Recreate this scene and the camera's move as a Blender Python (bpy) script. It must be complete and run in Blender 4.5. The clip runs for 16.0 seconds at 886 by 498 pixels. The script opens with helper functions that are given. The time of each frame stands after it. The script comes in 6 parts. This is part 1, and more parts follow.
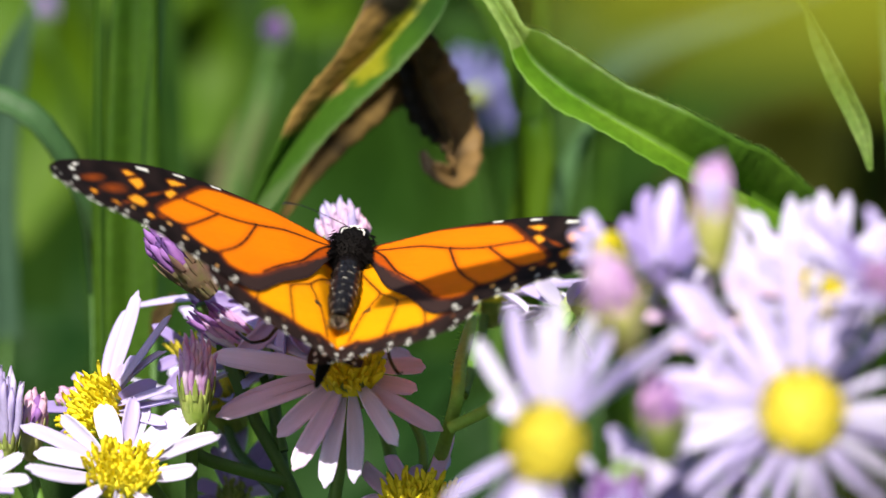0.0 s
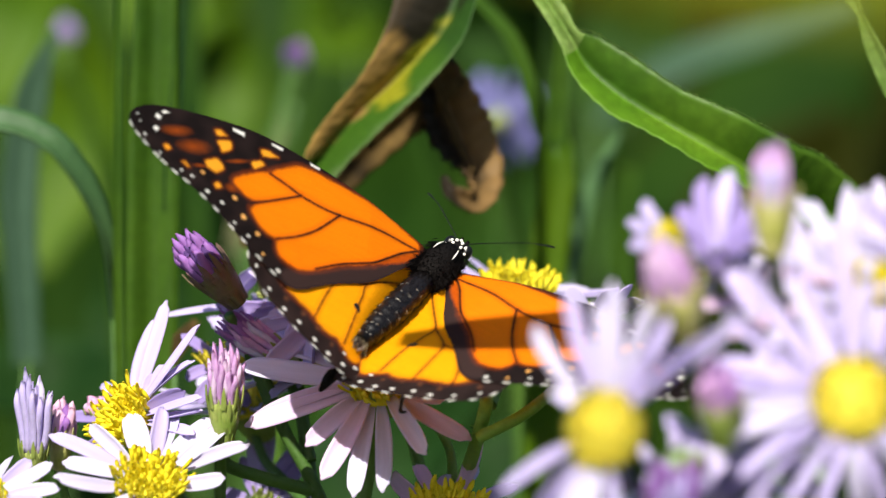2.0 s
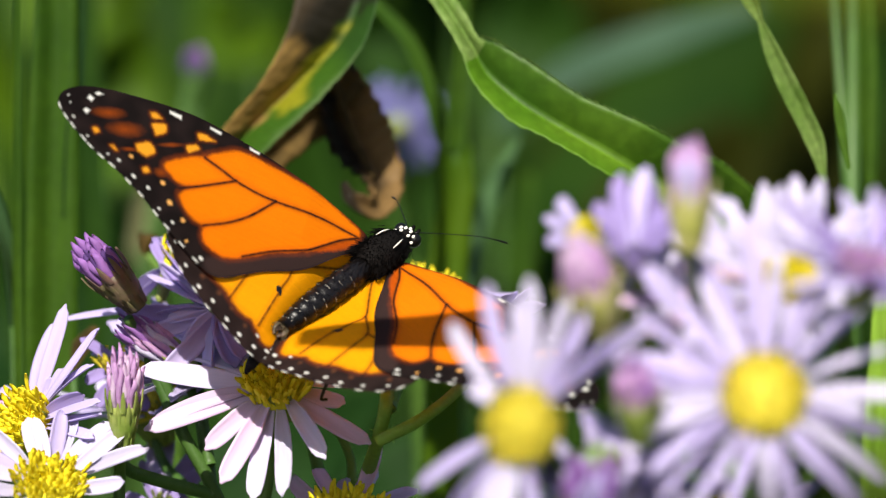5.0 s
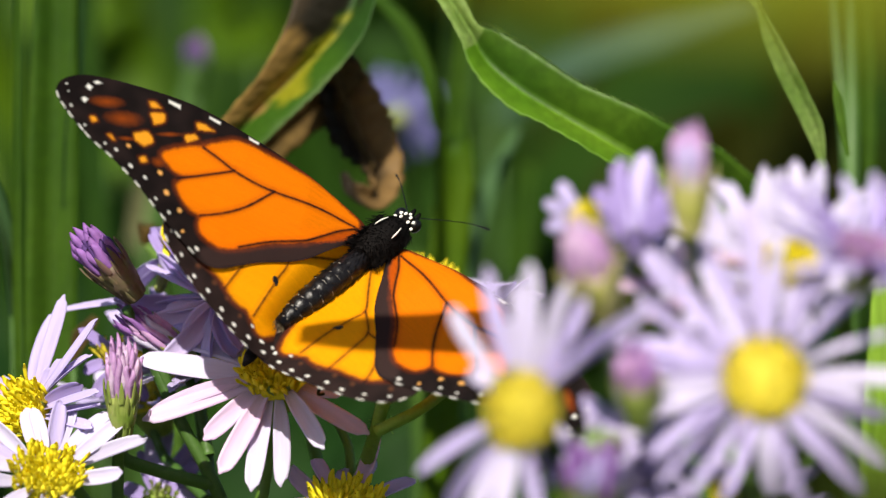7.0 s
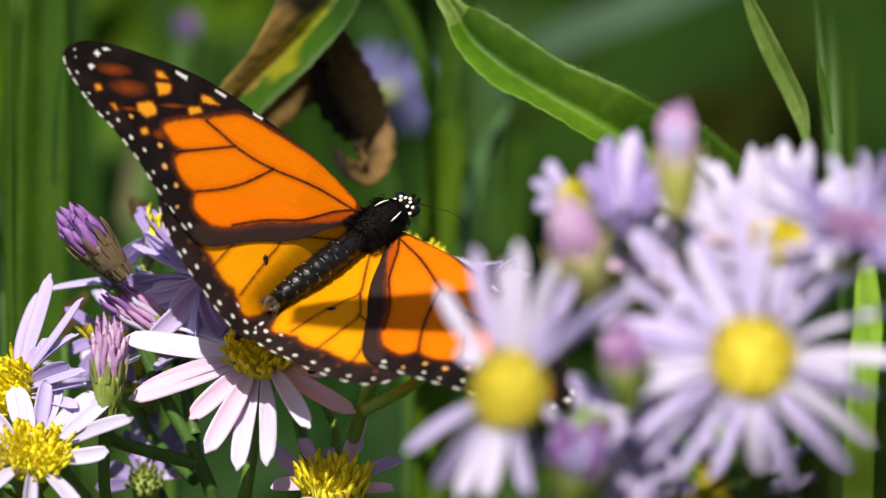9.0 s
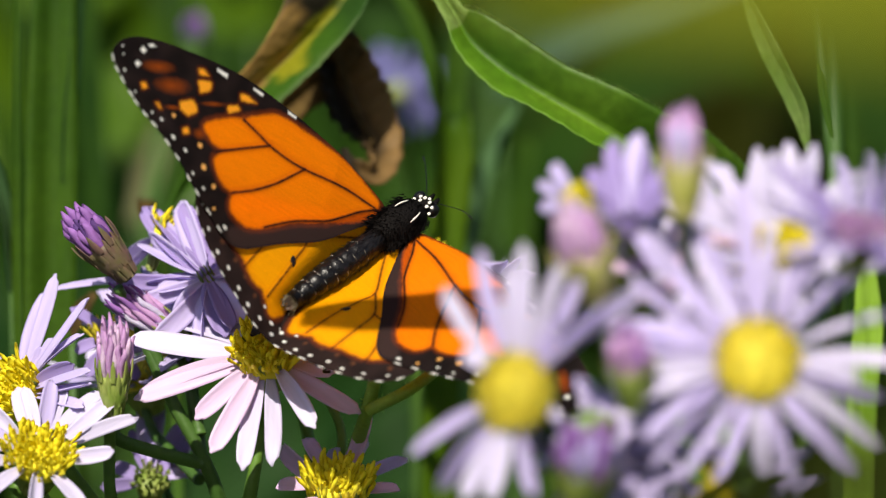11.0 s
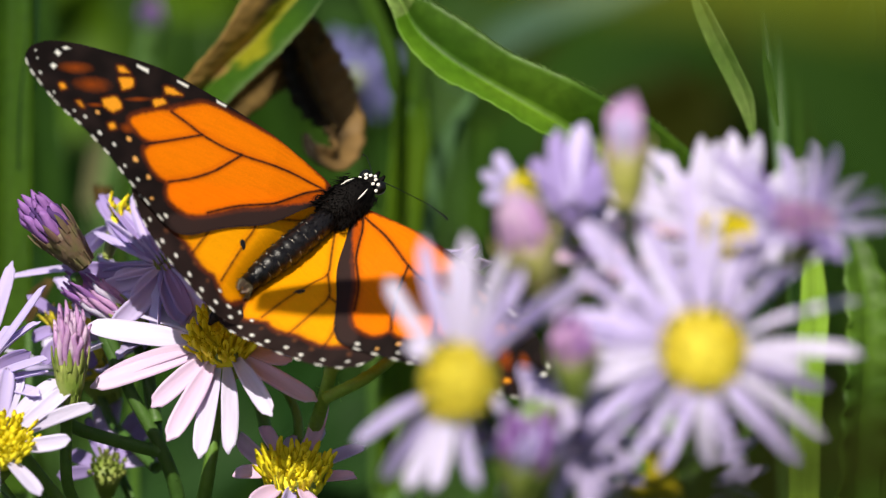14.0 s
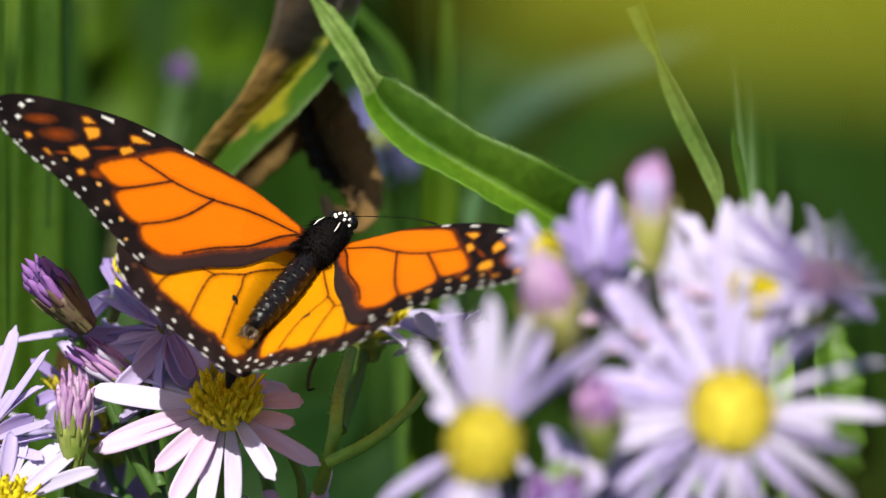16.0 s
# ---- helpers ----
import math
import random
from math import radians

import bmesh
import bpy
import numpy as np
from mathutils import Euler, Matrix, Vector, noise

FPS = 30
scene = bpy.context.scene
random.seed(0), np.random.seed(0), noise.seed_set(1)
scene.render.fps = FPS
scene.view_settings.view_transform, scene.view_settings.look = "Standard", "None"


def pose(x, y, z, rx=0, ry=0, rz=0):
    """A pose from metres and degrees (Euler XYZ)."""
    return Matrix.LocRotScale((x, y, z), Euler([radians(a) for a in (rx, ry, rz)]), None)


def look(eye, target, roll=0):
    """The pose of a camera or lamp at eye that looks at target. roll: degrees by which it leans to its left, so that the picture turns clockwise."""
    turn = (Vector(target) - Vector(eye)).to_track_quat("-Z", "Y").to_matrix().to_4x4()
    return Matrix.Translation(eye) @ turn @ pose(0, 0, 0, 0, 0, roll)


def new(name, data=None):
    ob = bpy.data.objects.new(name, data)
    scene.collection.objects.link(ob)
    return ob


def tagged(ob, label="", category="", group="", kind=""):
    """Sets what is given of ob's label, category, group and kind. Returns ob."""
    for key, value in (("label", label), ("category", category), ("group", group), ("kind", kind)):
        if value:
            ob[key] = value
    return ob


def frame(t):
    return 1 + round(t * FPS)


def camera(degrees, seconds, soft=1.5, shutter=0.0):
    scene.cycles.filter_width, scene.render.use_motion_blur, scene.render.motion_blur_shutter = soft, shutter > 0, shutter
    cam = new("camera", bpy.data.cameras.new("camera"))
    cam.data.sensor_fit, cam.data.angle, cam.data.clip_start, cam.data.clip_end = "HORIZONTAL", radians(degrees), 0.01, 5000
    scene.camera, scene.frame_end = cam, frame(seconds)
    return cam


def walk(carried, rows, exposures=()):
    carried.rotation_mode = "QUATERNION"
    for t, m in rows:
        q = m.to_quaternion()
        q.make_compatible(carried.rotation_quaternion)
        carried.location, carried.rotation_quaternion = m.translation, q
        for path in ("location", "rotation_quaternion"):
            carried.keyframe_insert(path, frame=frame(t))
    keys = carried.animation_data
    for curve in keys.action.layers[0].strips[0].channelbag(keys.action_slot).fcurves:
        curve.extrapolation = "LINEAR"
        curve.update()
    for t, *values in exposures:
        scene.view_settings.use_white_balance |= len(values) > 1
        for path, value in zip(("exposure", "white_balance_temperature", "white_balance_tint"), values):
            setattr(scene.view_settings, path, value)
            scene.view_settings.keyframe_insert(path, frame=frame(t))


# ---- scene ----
# ---- camera ----
MM = 0.001
EYE_Z = 0.95          # height of the lens, level with the flower heads
cam = camera(7.476, 16.0, soft=1.2, shutter=0.5)
cam.data.dof.use_dof = True
cam.data.dof.focus_distance = 1.0
cam.data.dof.aperture_fstop = 13.0


def turned(yaw, pitch, roll=0.0):
    """The lens on its stand 1 m before the focus plane, turned by small angles."""
    return pose(0, -1, EYE_Z, 90 + pitch, roll, yaw)


walk(cam, [
    (0, turned(0.0000, 0.0000)),
    (0.5, turned(0.1050, 0.0955)),
    (1, turned(0.1862, 0.1003)),
    (1.5, turned(0.2483, 0.1098)),
    (2, turned(0.1767, 0.2101)),
    (2.5, turned(-0.0477, 0.3485)),
    (3, turned(-0.1576, 0.3199)),
    (3.5, turned(-0.2244, 0.3295)),
    (4, turned(-0.4011, 0.4297)),
    (4.5, turned(-0.6685, 0.3342)),
    (7, turned(-0.6732, 0.1814)),
    (7.5, turned(-0.5968, 0.1432)),
    (8, turned(-0.6255, 0.0812)),
    (8.5, turned(-0.7735, 0.0716)),
    (9, turned(-0.7496, -0.0239)),
    (11.5, turned(-0.6780, -0.0239)),
    (12, turned(-0.7878, 0.0859)),
    (12.5, turned(-0.8403, 0.0716)),
    (13, turned(-0.8403, -0.0382)),
    (13.5, turned(-1.0218, -0.1098)),
    (14, turned(-1.0504, -0.1385)),
    (14.5, turned(-1.0743, 0.0430)),
    (15, turned(-0.9979, 0.1289)),
    (15.2, turned(-0.9693, 0.1719)),
    (15.4, turned(-0.9024, 0.1783)),
    (15.5, turned(-0.8690, 0.1814)),
    (15.7, turned(-0.8356, 0.2960)),
    (16, turned(-0.8021, 0.3438)),
], exposures=[(0, 0.80, 6500, 10), (1.5, 0.76, 6500, 10), (3.5, 0.66, 6500, 10), (7, 0.48, 6700, 10), (8.5, 0.42, 6720, 10), (13.5, 0.36, 6720, 10), (15, 0.38, 6680, 10), (16, 0.44, 6500, 10)])

# ---- daylight ----
SUN_FROM = Vector((-0.18, -0.715, 0.68)).normalized()
sun = new("sun", bpy.data.lights.new("sun", "SUN"))
sun.data.energy, sun.data.angle, sun.data.color = 5.0, radians(0.6), (1.0, 0.94, 0.83)
sun.matrix_world = look((0, 0, 5), Vector((0, 0, 5)) - SUN_FROM)
world = bpy.data.worlds.new("daylight")
scene.world = world
world.use_nodes = True
sky = world.node_tree.nodes.new("ShaderNodeTexSky")
sky.sky_type, sky.sun_disc = "NISHITA", False
sky.sun_elevation = math.asin(SUN_FROM.z)
sky.sun_rotation = math.atan2(SUN_FROM.x, SUN_FROM.y)
world.node_tree.links.new(sky.outputs["Color"], world.node_tree.nodes["Background"].inputs["Color"])
world.node_tree.nodes["Background"].inputs["Strength"].default_value = 0.075


# ---- materials ----
def mix_node(nt, a, b, fac):
    m = nt.nodes.new("ShaderNodeMix")
    m.data_type = "RGBA"
    for sock, val in ((m.inputs["Factor"], fac), (m.inputs["A"], a), (m.inputs["B"], b)):
        if isinstance(val, bpy.types.NodeSocket):
            nt.links.new(val, sock)
        elif isinstance(val, (int, float)):
            sock.default_value = val
        else:
            sock.default_value = (*val, 1) if len(val) == 3 else val
    return m.outputs["Result"]


def noise_out(nt, scale, detail=3.0, coord="Object", stretch=(1, 1, 1)):
    tc = nt.nodes.new("ShaderNodeTexCoord")
    mp = nt.nodes.new("ShaderNodeMapping")
    mp.inputs["Scale"].default_value = stretch
    nz = nt.nodes.new("ShaderNodeTexNoise")
    nz.inputs["Scale"].default_value, nz.inputs["Detail"].default_value = scale, detail
    nt.links.new(tc.outputs[coord], mp.inputs["Vector"])
    nt.links.new(mp.outputs["Vector"], nz.inputs["Vector"])
    return nz.outputs["Fac"]


def ramp(nt, fac, lo, hi):
    r = nt.nodes.new("ShaderNodeMapRange")
    r.inputs["From Min"].default_value, r.inputs["From Max"].default_value = lo, hi
    nt.links.new(fac, r.inputs["Value"])
    return r.outputs["Result"]


def organic(name, col_a, col_b, rough=0.5, through_light=0.3, grain=900.0, stretch=(1, 1, 1), bump=0.25, vary=0.25,
            attribute="", glow_through=None, coarse=60.0, spec=0.4):
    """A plant or insect surface: two tones, fine grain along the piece, relief, and light that shines through thin parts."""
    m = bpy.data.materials.new(name)
    m.use_nodes = True
    nt = m.node_tree
    bsdf = nt.nodes["Principled BSDF"]
    fine = noise_out(nt, grain, 3, "Object", stretch)
    big = noise_out(nt, coarse, 2)
    if attribute:
        at_node = nt.nodes.new("ShaderNodeAttribute")
        at_node.attribute_name = attribute
        base = mix_node(nt, at_node.outputs["Color"], (0.0, 0.0, 0.0), 0.0)
        hsv = nt.nodes.new("ShaderNodeHueSaturation")
        nt.links.new(base, hsv.inputs["Color"])
        nt.links.new(ramp(nt, fine, -0.6, 1.4), hsv.inputs["Value"])
        hsv.inputs["Value"].default_value = 1.0
        val = nt.nodes.new("ShaderNodeMath")
        val.operation = "MULTIPLY_ADD"
        nt.links.new(fine, val.inputs[0])
        val.inputs[1].default_value, val.inputs[2].default_value = vary * 2, 1 - vary
        nt.links.new(val.outputs[0], hsv.inputs["Value"])
        colour = hsv.outputs["Color"]
    else:
        base = mix_node(nt, col_a, col_b, ramp(nt, big, 0.3, 0.7))
        hsv = nt.nodes.new("ShaderNodeHueSaturation")
        nt.links.new(base, hsv.inputs["Color"])
        info = nt.nodes.new("ShaderNodeObjectInfo")
        add = nt.nodes.new("ShaderNodeMath")
        add.operation = "MULTIPLY_ADD"
        nt.links.new(fine, add.inputs[0])
        add.inputs[1].default_value = vary * 2
        rnd = nt.nodes.new("ShaderNodeMath")
        rnd.operation = "MULTIPLY_ADD"
        nt.links.new(info.outputs["Random"], rnd.inputs[0])
        rnd.inputs[1].default_value, rnd.inputs[2].default_value = 0.16, 0.92 - vary
        nt.links.new(rnd.outputs[0], add.inputs[2])
        nt.links.new(add.outputs[0], hsv.inputs["Value"])
        colour = hsv.outputs["Color"]
    nt.links.new(colour, bsdf.inputs["Base Color"])
    bsdf.inputs["Roughness"].default_value = rough
    bsdf.inputs["Specular IOR Level"].default_value = spec
    bp = nt.nodes.new("ShaderNodeBump")
    bp.inputs["Strength"].default_value, bp.inputs["Distance"].default_value = bump, 0.0002
    nt.links.new(fine, bp.inputs["Height"])
    nt.links.new(bp.outputs["Normal"], bsdf.inputs["Normal"])
    if through_light:
        tl = nt.nodes.new("ShaderNodeBsdfTranslucent")
        if glow_through:
            nt.links.new(mix_node(nt, colour, glow_through, 0.6), tl.inputs["Color"])
        else:
            nt.links.new(colour, tl.inputs["Color"])
        ms = nt.nodes.new("ShaderNodeMixShader")
        ms.inputs[0].default_value = through_light
        nt.links.new(bsdf.outputs[0], ms.inputs[1])
        nt.links.new(tl.outputs[0], ms.inputs[2])
        nt.links.new(ms.outputs[0], nt.nodes["Material Output"].inputs["Surface"])
    return m


WING = organic("wing_scales", None, None, 0.6, 0.42, 5200, bump=0.12, vary=0.16, attribute="pigment", spec=0.1)
MOTTLED = organic("mottled_leaf", None, None, 0.6, 0.25, 900, bump=0.5, vary=0.3, attribute="pigment", spec=0.2)
FUR = organic("black_fur", (0.003, 0.0026, 0.0026), (0.007, 0.0055, 0.005), 0.7, 0, 3000, bump=0.8, spec=0.06)
CHITIN = organic("black_chitin", (0.003, 0.003, 0.0034), (0.008, 0.0065, 0.0065), 0.3, 0, 2500, bump=0.35, spec=0.3)
PALE = organic("pale_dots", (0.66, 0.63, 0.56), (0.8, 0.78, 0.72), 0.6, 0, 900)
RING = organic("pale_ring", (0.10, 0.09, 0.07), (0.26, 0.24, 0.2), 0.6, 0, 900)
PALERING = organic("bright_ring", (0.26, 0.24, 0.20), (0.50, 0.47, 0.40), 0.6, 0, 900)
ROSY = organic("rosy_ray", (0.69, 0.52, 0.74), (0.78, 0.65, 0.82), 0.6, 0.35, 700, (1, 0.10, 1), 0.7, 0.24, spec=0.2)
LILAC = organic("lilac_ray", (0.55, 0.470, 0.775), (0.66, 0.585, 0.855), 0.6, 0.35, 700, (1, 0.10, 1), 0.7, 0.24, spec=0.2)
PINKISH = organic("pink_ray", (0.74, 0.53, 0.75), (0.82, 0.66, 0.84), 0.6, 0.35, 700, (1, 0.10, 1), 0.7, 0.24, spec=0.2)
WHITISH = organic("pale_ray", (0.645, 0.59, 0.80), (0.74, 0.70, 0.86), 0.6, 0.35, 700, (1, 0.10, 1), 0.7, 0.24, spec=0.2)
VIOLET = organic("violet_ray", (0.34, 0.26, 0.57), (0.44, 0.345, 0.65), 0.6, 0.35, 700, (1, 0.12, 1), 0.4, 0.14, spec=0.2)
# stem green lightened for two hairy stems, the sun on them put into the colour
HAIRYLIT = organic("hairy_sunlit_green", (0.19, 0.35, 0.04), (0.25, 0.42, 0.06), 0.55, 0.1, 900, bump=0.5, vary=0.3)
PURPLE = organic("purple_ray", (0.26, 0.11, 0.42), (0.44, 0.22, 0.56), 0.6, 0.3, 700, (1, 0.12, 1), 0.4, 0.25, spec=0.2)
BUDPINK = organic("bud_pink", (0.70, 0.34, 0.57), (0.90, 0.72, 0.83), 0.6, 0.3, 900, (1, 0.12, 1), 0.4, 0.2, coarse=500, spec=0.2)
YELLOW = organic("disc_yellow", (0.84, 0.70, 0.02), (0.93, 0.84, 0.05), 0.6, 0.2, 1500, bump=0.3, vary=0.15, spec=0.2)
OCHRE = organic("disc_ochre", (0.74, 0.61, 0.05), (0.82, 0.71, 0.08), 0.6, 0.2, 1500, bump=0.3, vary=0.2, spec=0.2)
CALYX = organic("calyx_green", (0.20, 0.31, 0.04), (0.38, 0.42, 0.12), 0.5, 0.2, 900, (1, 0.2, 1), 0.4, 0.25, coarse=300)
DARKHUSK = organic("husk_dark", (0.12, 0.115, 0.045), (0.16, 0.09, 0.08), 0.55, 0.1, 900, (1, 0.2, 1), 0.4, 0.35, coarse=400)
STEM = organic("stem_green", (0.07, 0.16, 0.02), (0.12, 0.23, 0.03), 0.5, 0.1, 900, bump=0.5, vary=0.25)
DARKSTEM = organic("stem_dark", (0.042, 0.105, 0.016), (0.068, 0.145, 0.026), 0.5, 0.1, 900, bump=0.5, vary=0.25)
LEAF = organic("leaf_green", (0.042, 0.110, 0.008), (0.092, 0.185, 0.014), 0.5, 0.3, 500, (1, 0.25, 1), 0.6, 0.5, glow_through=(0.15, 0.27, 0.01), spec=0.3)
# lighter copy of the leaf green: sunlight painted on the folded leaf's lower half
SUNLEAF = organic("sunlit_leaf", (0.075, 0.185, 0.008), (0.125, 0.25, 0.014), 0.5, 0.35, 700, (1, 0.25, 1), 0.7, 0.4, glow_through=(0.2, 0.34, 0.01), spec=0.25)
DOWNY = organic("downy_underside", (0.105, 0.190, 0.030), (0.185, 0.275, 0.070), 0.6, 0.3, 900, bump=0.6, vary=0.5, coarse=260, spec=0.2)
LIMEBLADE = organic("lime_blade", (0.17, 0.33, 0.02), (0.30, 0.47, 0.06), 0.45, 0.35, 500, (3, 3, 0.1), 0.8, 0.5, spec=0.3)
GRASS = organic("grass_green", (0.0272, 0.0734, 0.0047), (0.0462, 0.1026, 0.0068), 0.5, 0.3, 700, (1, 0.06, 1), 0.5, 0.35, glow_through=(0.11, 0.22, 0.008), spec=0.15)
BLUEGRASS = organic("bluish_blade", (0.040, 0.105, 0.034), (0.066, 0.140, 0.046), 0.5, 0.25, 700, (1, 0.06, 1), 0.4, 0.25, spec=0.3)
BRIGHT = organic("bright_leaf", (0.0535, 0.1257, 0.0037), (0.0853, 0.1611, 0.0050), 0.5, 0.4, 500, bump=0.3, vary=0.25, glow_through=(0.15, 0.27, 0.008), spec=0.15)
# leaf green taken almost to black, the shade between plants held in the colour
SHADE_LEAF = organic("shaded_leaf", (0.0068, 0.0291, 0.0046), (0.0138, 0.0428, 0.0068), 0.6, 0.2, 400, bump=0.3, vary=0.3, spec=0.1)
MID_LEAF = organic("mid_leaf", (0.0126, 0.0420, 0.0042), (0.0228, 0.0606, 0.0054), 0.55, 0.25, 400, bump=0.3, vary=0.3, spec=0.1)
BROWN = organic("withered_brown", (0.0220, 0.0150, 0.0060), (0.1300, 0.0820, 0.0250), 0.8, 0.15, 700, (1, 0.3, 1), 0.8, 0.5, coarse=110, spec=0.1)
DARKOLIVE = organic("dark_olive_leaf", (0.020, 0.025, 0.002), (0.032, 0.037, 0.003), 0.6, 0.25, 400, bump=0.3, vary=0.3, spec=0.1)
TEAL = organic("dim_bluish_blade", (0.036, 0.078, 0.044), (0.050, 0.098, 0.058), 0.6, 0.25, 700, (1, 0.06, 1), 0.4, 0.25, spec=0.1)
LIME = organic("yellow_green_leaf", (0.135, 0.155, 0.005), (0.175, 0.19, 0.007), 0.6, 0.3, 500, bump=0.3, vary=0.2, spec=0.1)
ORCHID = organic("orchid_ray", (0.52, 0.27, 0.58), (0.72, 0.46, 0.74), 0.6, 0.3, 900, (1, 0.12, 1), 0.4, 0.2, coarse=500, spec=0.2)
# lilac shifted to blue: the haze over the distant head is in this colour
HAZEBLUE = organic("haze_blue_ray", (0.22, 0.22, 0.50), (0.30, 0.29, 0.58), 0.6, 0.35, 700, (1, 0.12, 1), 0.4, 0.14, spec=0.2)
PALECALYX = organic("pale_calyx", (0.42, 0.44, 0.07), (0.68, 0.62, 0.30), 0.5, 0.2, 900, (1, 0.2, 1), 0.4, 0.25, coarse=300)
DIMPURPLE = organic("dim_purple_ray", (0.08, 0.04, 0.16), (0.13, 0.065, 0.22), 0.6, 0.25, 700, (1, 0.12, 1), 0.4, 0.2, spec=0.1)
STRAW = organic("straw", (0.16, 0.17, 0.07), (0.22, 0.22, 0.10), 0.6, 0.3, 600, (1, 0.1, 1), 0.4, 0.2)
SOIL = organic("soil", (0.05, 0.04, 0.025), (0.035, 0.06, 0.02), 0.9, 0, 30, bump=0.6, vary=0.4, coarse=1.5)
AMBER = organic("amber_fuzz", (0.46, 0.20, 0.02), (0.56, 0.28, 0.04), 0.7, 0.1, 2500, bump=0.8, vary=0.4)


# ---- building helpers ----
def at(u, v, y=0.0):
    """The place y metres behind the focus plane on the sight line that leaves the axis by u, v millimetres there."""
    return Vector((u * MM * (1 + y), y, EYE_Z + v * MM * (1 + y)))


def finish(bm, name, mat, smooth=True):
    me = bpy.data.meshes.new(name)
    bm.to_mesh(me)
    bm.free()
    for p in me.polygons:
        p.use_smooth = smooth
    if mat:
        me.materials.append(mat)
    return me


def part(name, bm, mat, parent, label="", m=None):
    ob = new(name, bm if isinstance(bm, bpy.types.Mesh) else finish(bm, name, mat))
    ob.parent = parent
    if m is not None:
        ob.matrix_basis = m
    if label:
        tagged(ob, label)
    return ob


def thing(name, label, category, m=None, group="", kind=""):
    ob = tagged(new(name), label, category, group, kind)
    if m is not None:
        ob.matrix_basis = m
    return ob


def spline(pts, n):
    """A smooth line of n + 1 points through the given ones."""
    q = [Vector(p) for p in pts]
    last = len(q) - 1
    legs = [(q[k + 1] - q[k]).length for k in range(last)]
    ways = []
    for k in range(last + 1):
        way = (q[min(k + 1, last)] - q[max(k - 1, 0)]).normalized()
        ways.append((way, min(legs[max(k - 1, 0)], legs[min(k, last - 1)])))
    out = []
    for i in range(n + 1):
        f = i / n * last
        k = min(int(f), last - 1)
        s = f - k
        (a, la), (b, lb) = ways[k], ways[k + 1]
        h = s * s * (3 - 2 * s)
        out.append(q[k] * (1 - h) + q[k + 1] * h + a * (la * s * (1 - s) ** 2) - b * (lb * s * s * (1 - s)))
    return out


def tube(bm, pts, radii, sides=8, n=16, close=True):
    line = spline(pts, n)
    rings = []
    side = Vector((0.3, 1, 0.1))
    for i, p in enumerate(line):
        way = (line[min(i + 1, n)] - line[max(i - 1, 0)]).normalized()
        a = way.cross(side)
        a = a.normalized() if a.length > 1e-6 else way.orthogonal().normalized()
        b = way.cross(a)
        f = i / n * (len(radii) - 1)
        k = min(int(f), len(radii) - 2)
        r = radii[k] + (radii[k + 1] - radii[k]) * (f - k)
        rings.append([bm.verts.new(p + (a * math.cos(w) + b * math.sin(w)) * r) for w in (j / sides * math.tau for j in range(sides))])
    for r0, r1 in zip(rings, rings[1:]):
        for j in range(sides):
            bm.faces.new((r0[j], r0[j - 1], r1[j - 1], r1[j]))
    if close:
        for r in (rings[0], rings[-1]):
            try:
                bm.faces.new(r)
            except ValueError:
                pass
    return bm


def ribbon(bm, pts, widths, facing, fold=0.15, n=28, cross=6, ruffle=0.0, thick=0.00025, twist=(0, 0), seed=0):
    """A leaf blade along a line: widths along it, the side it faces, a fold along the midrib, ruffled edges."""
    line = spline(pts, n)
    rng = random.Random(seed)
    ph = rng.random() * 9
    top, under = [], []
    for i, p in enumerate(line):
        way = (line[min(i + 1, n)] - line[max(i - 1, 0)]).normalized()
        f = i / n * (len(widths) - 1)
        k = min(int(f), len(widths) - 2)
        w = widths[k] + (widths[k + 1] - widths[k]) * (f - k)
        nrm = Vector(facing)
        nrm = (nrm - way * way.dot(nrm)).normalized()
        ang = twist[0] + (twist[1] - twist[0]) * i / n
        nrm = Matrix.Rotation(ang, 3, way) @ nrm
        across = way.cross(nrm)
        rt, ru = [], []
        for j in range(cross + 1):
            c = j / cross * 2 - 1
            lift = fold * w * abs(c) - 0.08 * w * (1 - abs(c)) ** 6
            lift += ruffle * w * math.sin(i * 1.9 + ph + (3 if c > 0 else 0)) * c * c
            edge = c * (1 + 0.05 * ruffle * math.sin(i * 3.7 + ph))
            q = p + across * (edge * w * 0.5) + nrm * lift
            rt.append(bm.verts.new(q + nrm * thick))
            ru.append(bm.verts.new(q - nrm * thick * (1 + 1.5 * (1 - abs(c)) ** 8)))
        top.append(rt)
        under.append(ru)
    for i in range(n):
        for j in range(cross):
            bm.faces.new((top[i][j], top[i][j + 1], top[i + 1][j + 1], top[i + 1][j]))
            bm.faces.new((under[i][j + 1], under[i][j], under[i + 1][j], under[i + 1][j + 1]))
        bm.faces.new((top[i][0], top[i + 1][0], under[i + 1][0], under[i][0]))
        bm.faces.new((top[i + 1][-1], top[i][-1], under[i][-1], under[i + 1][-1]))
    return bm


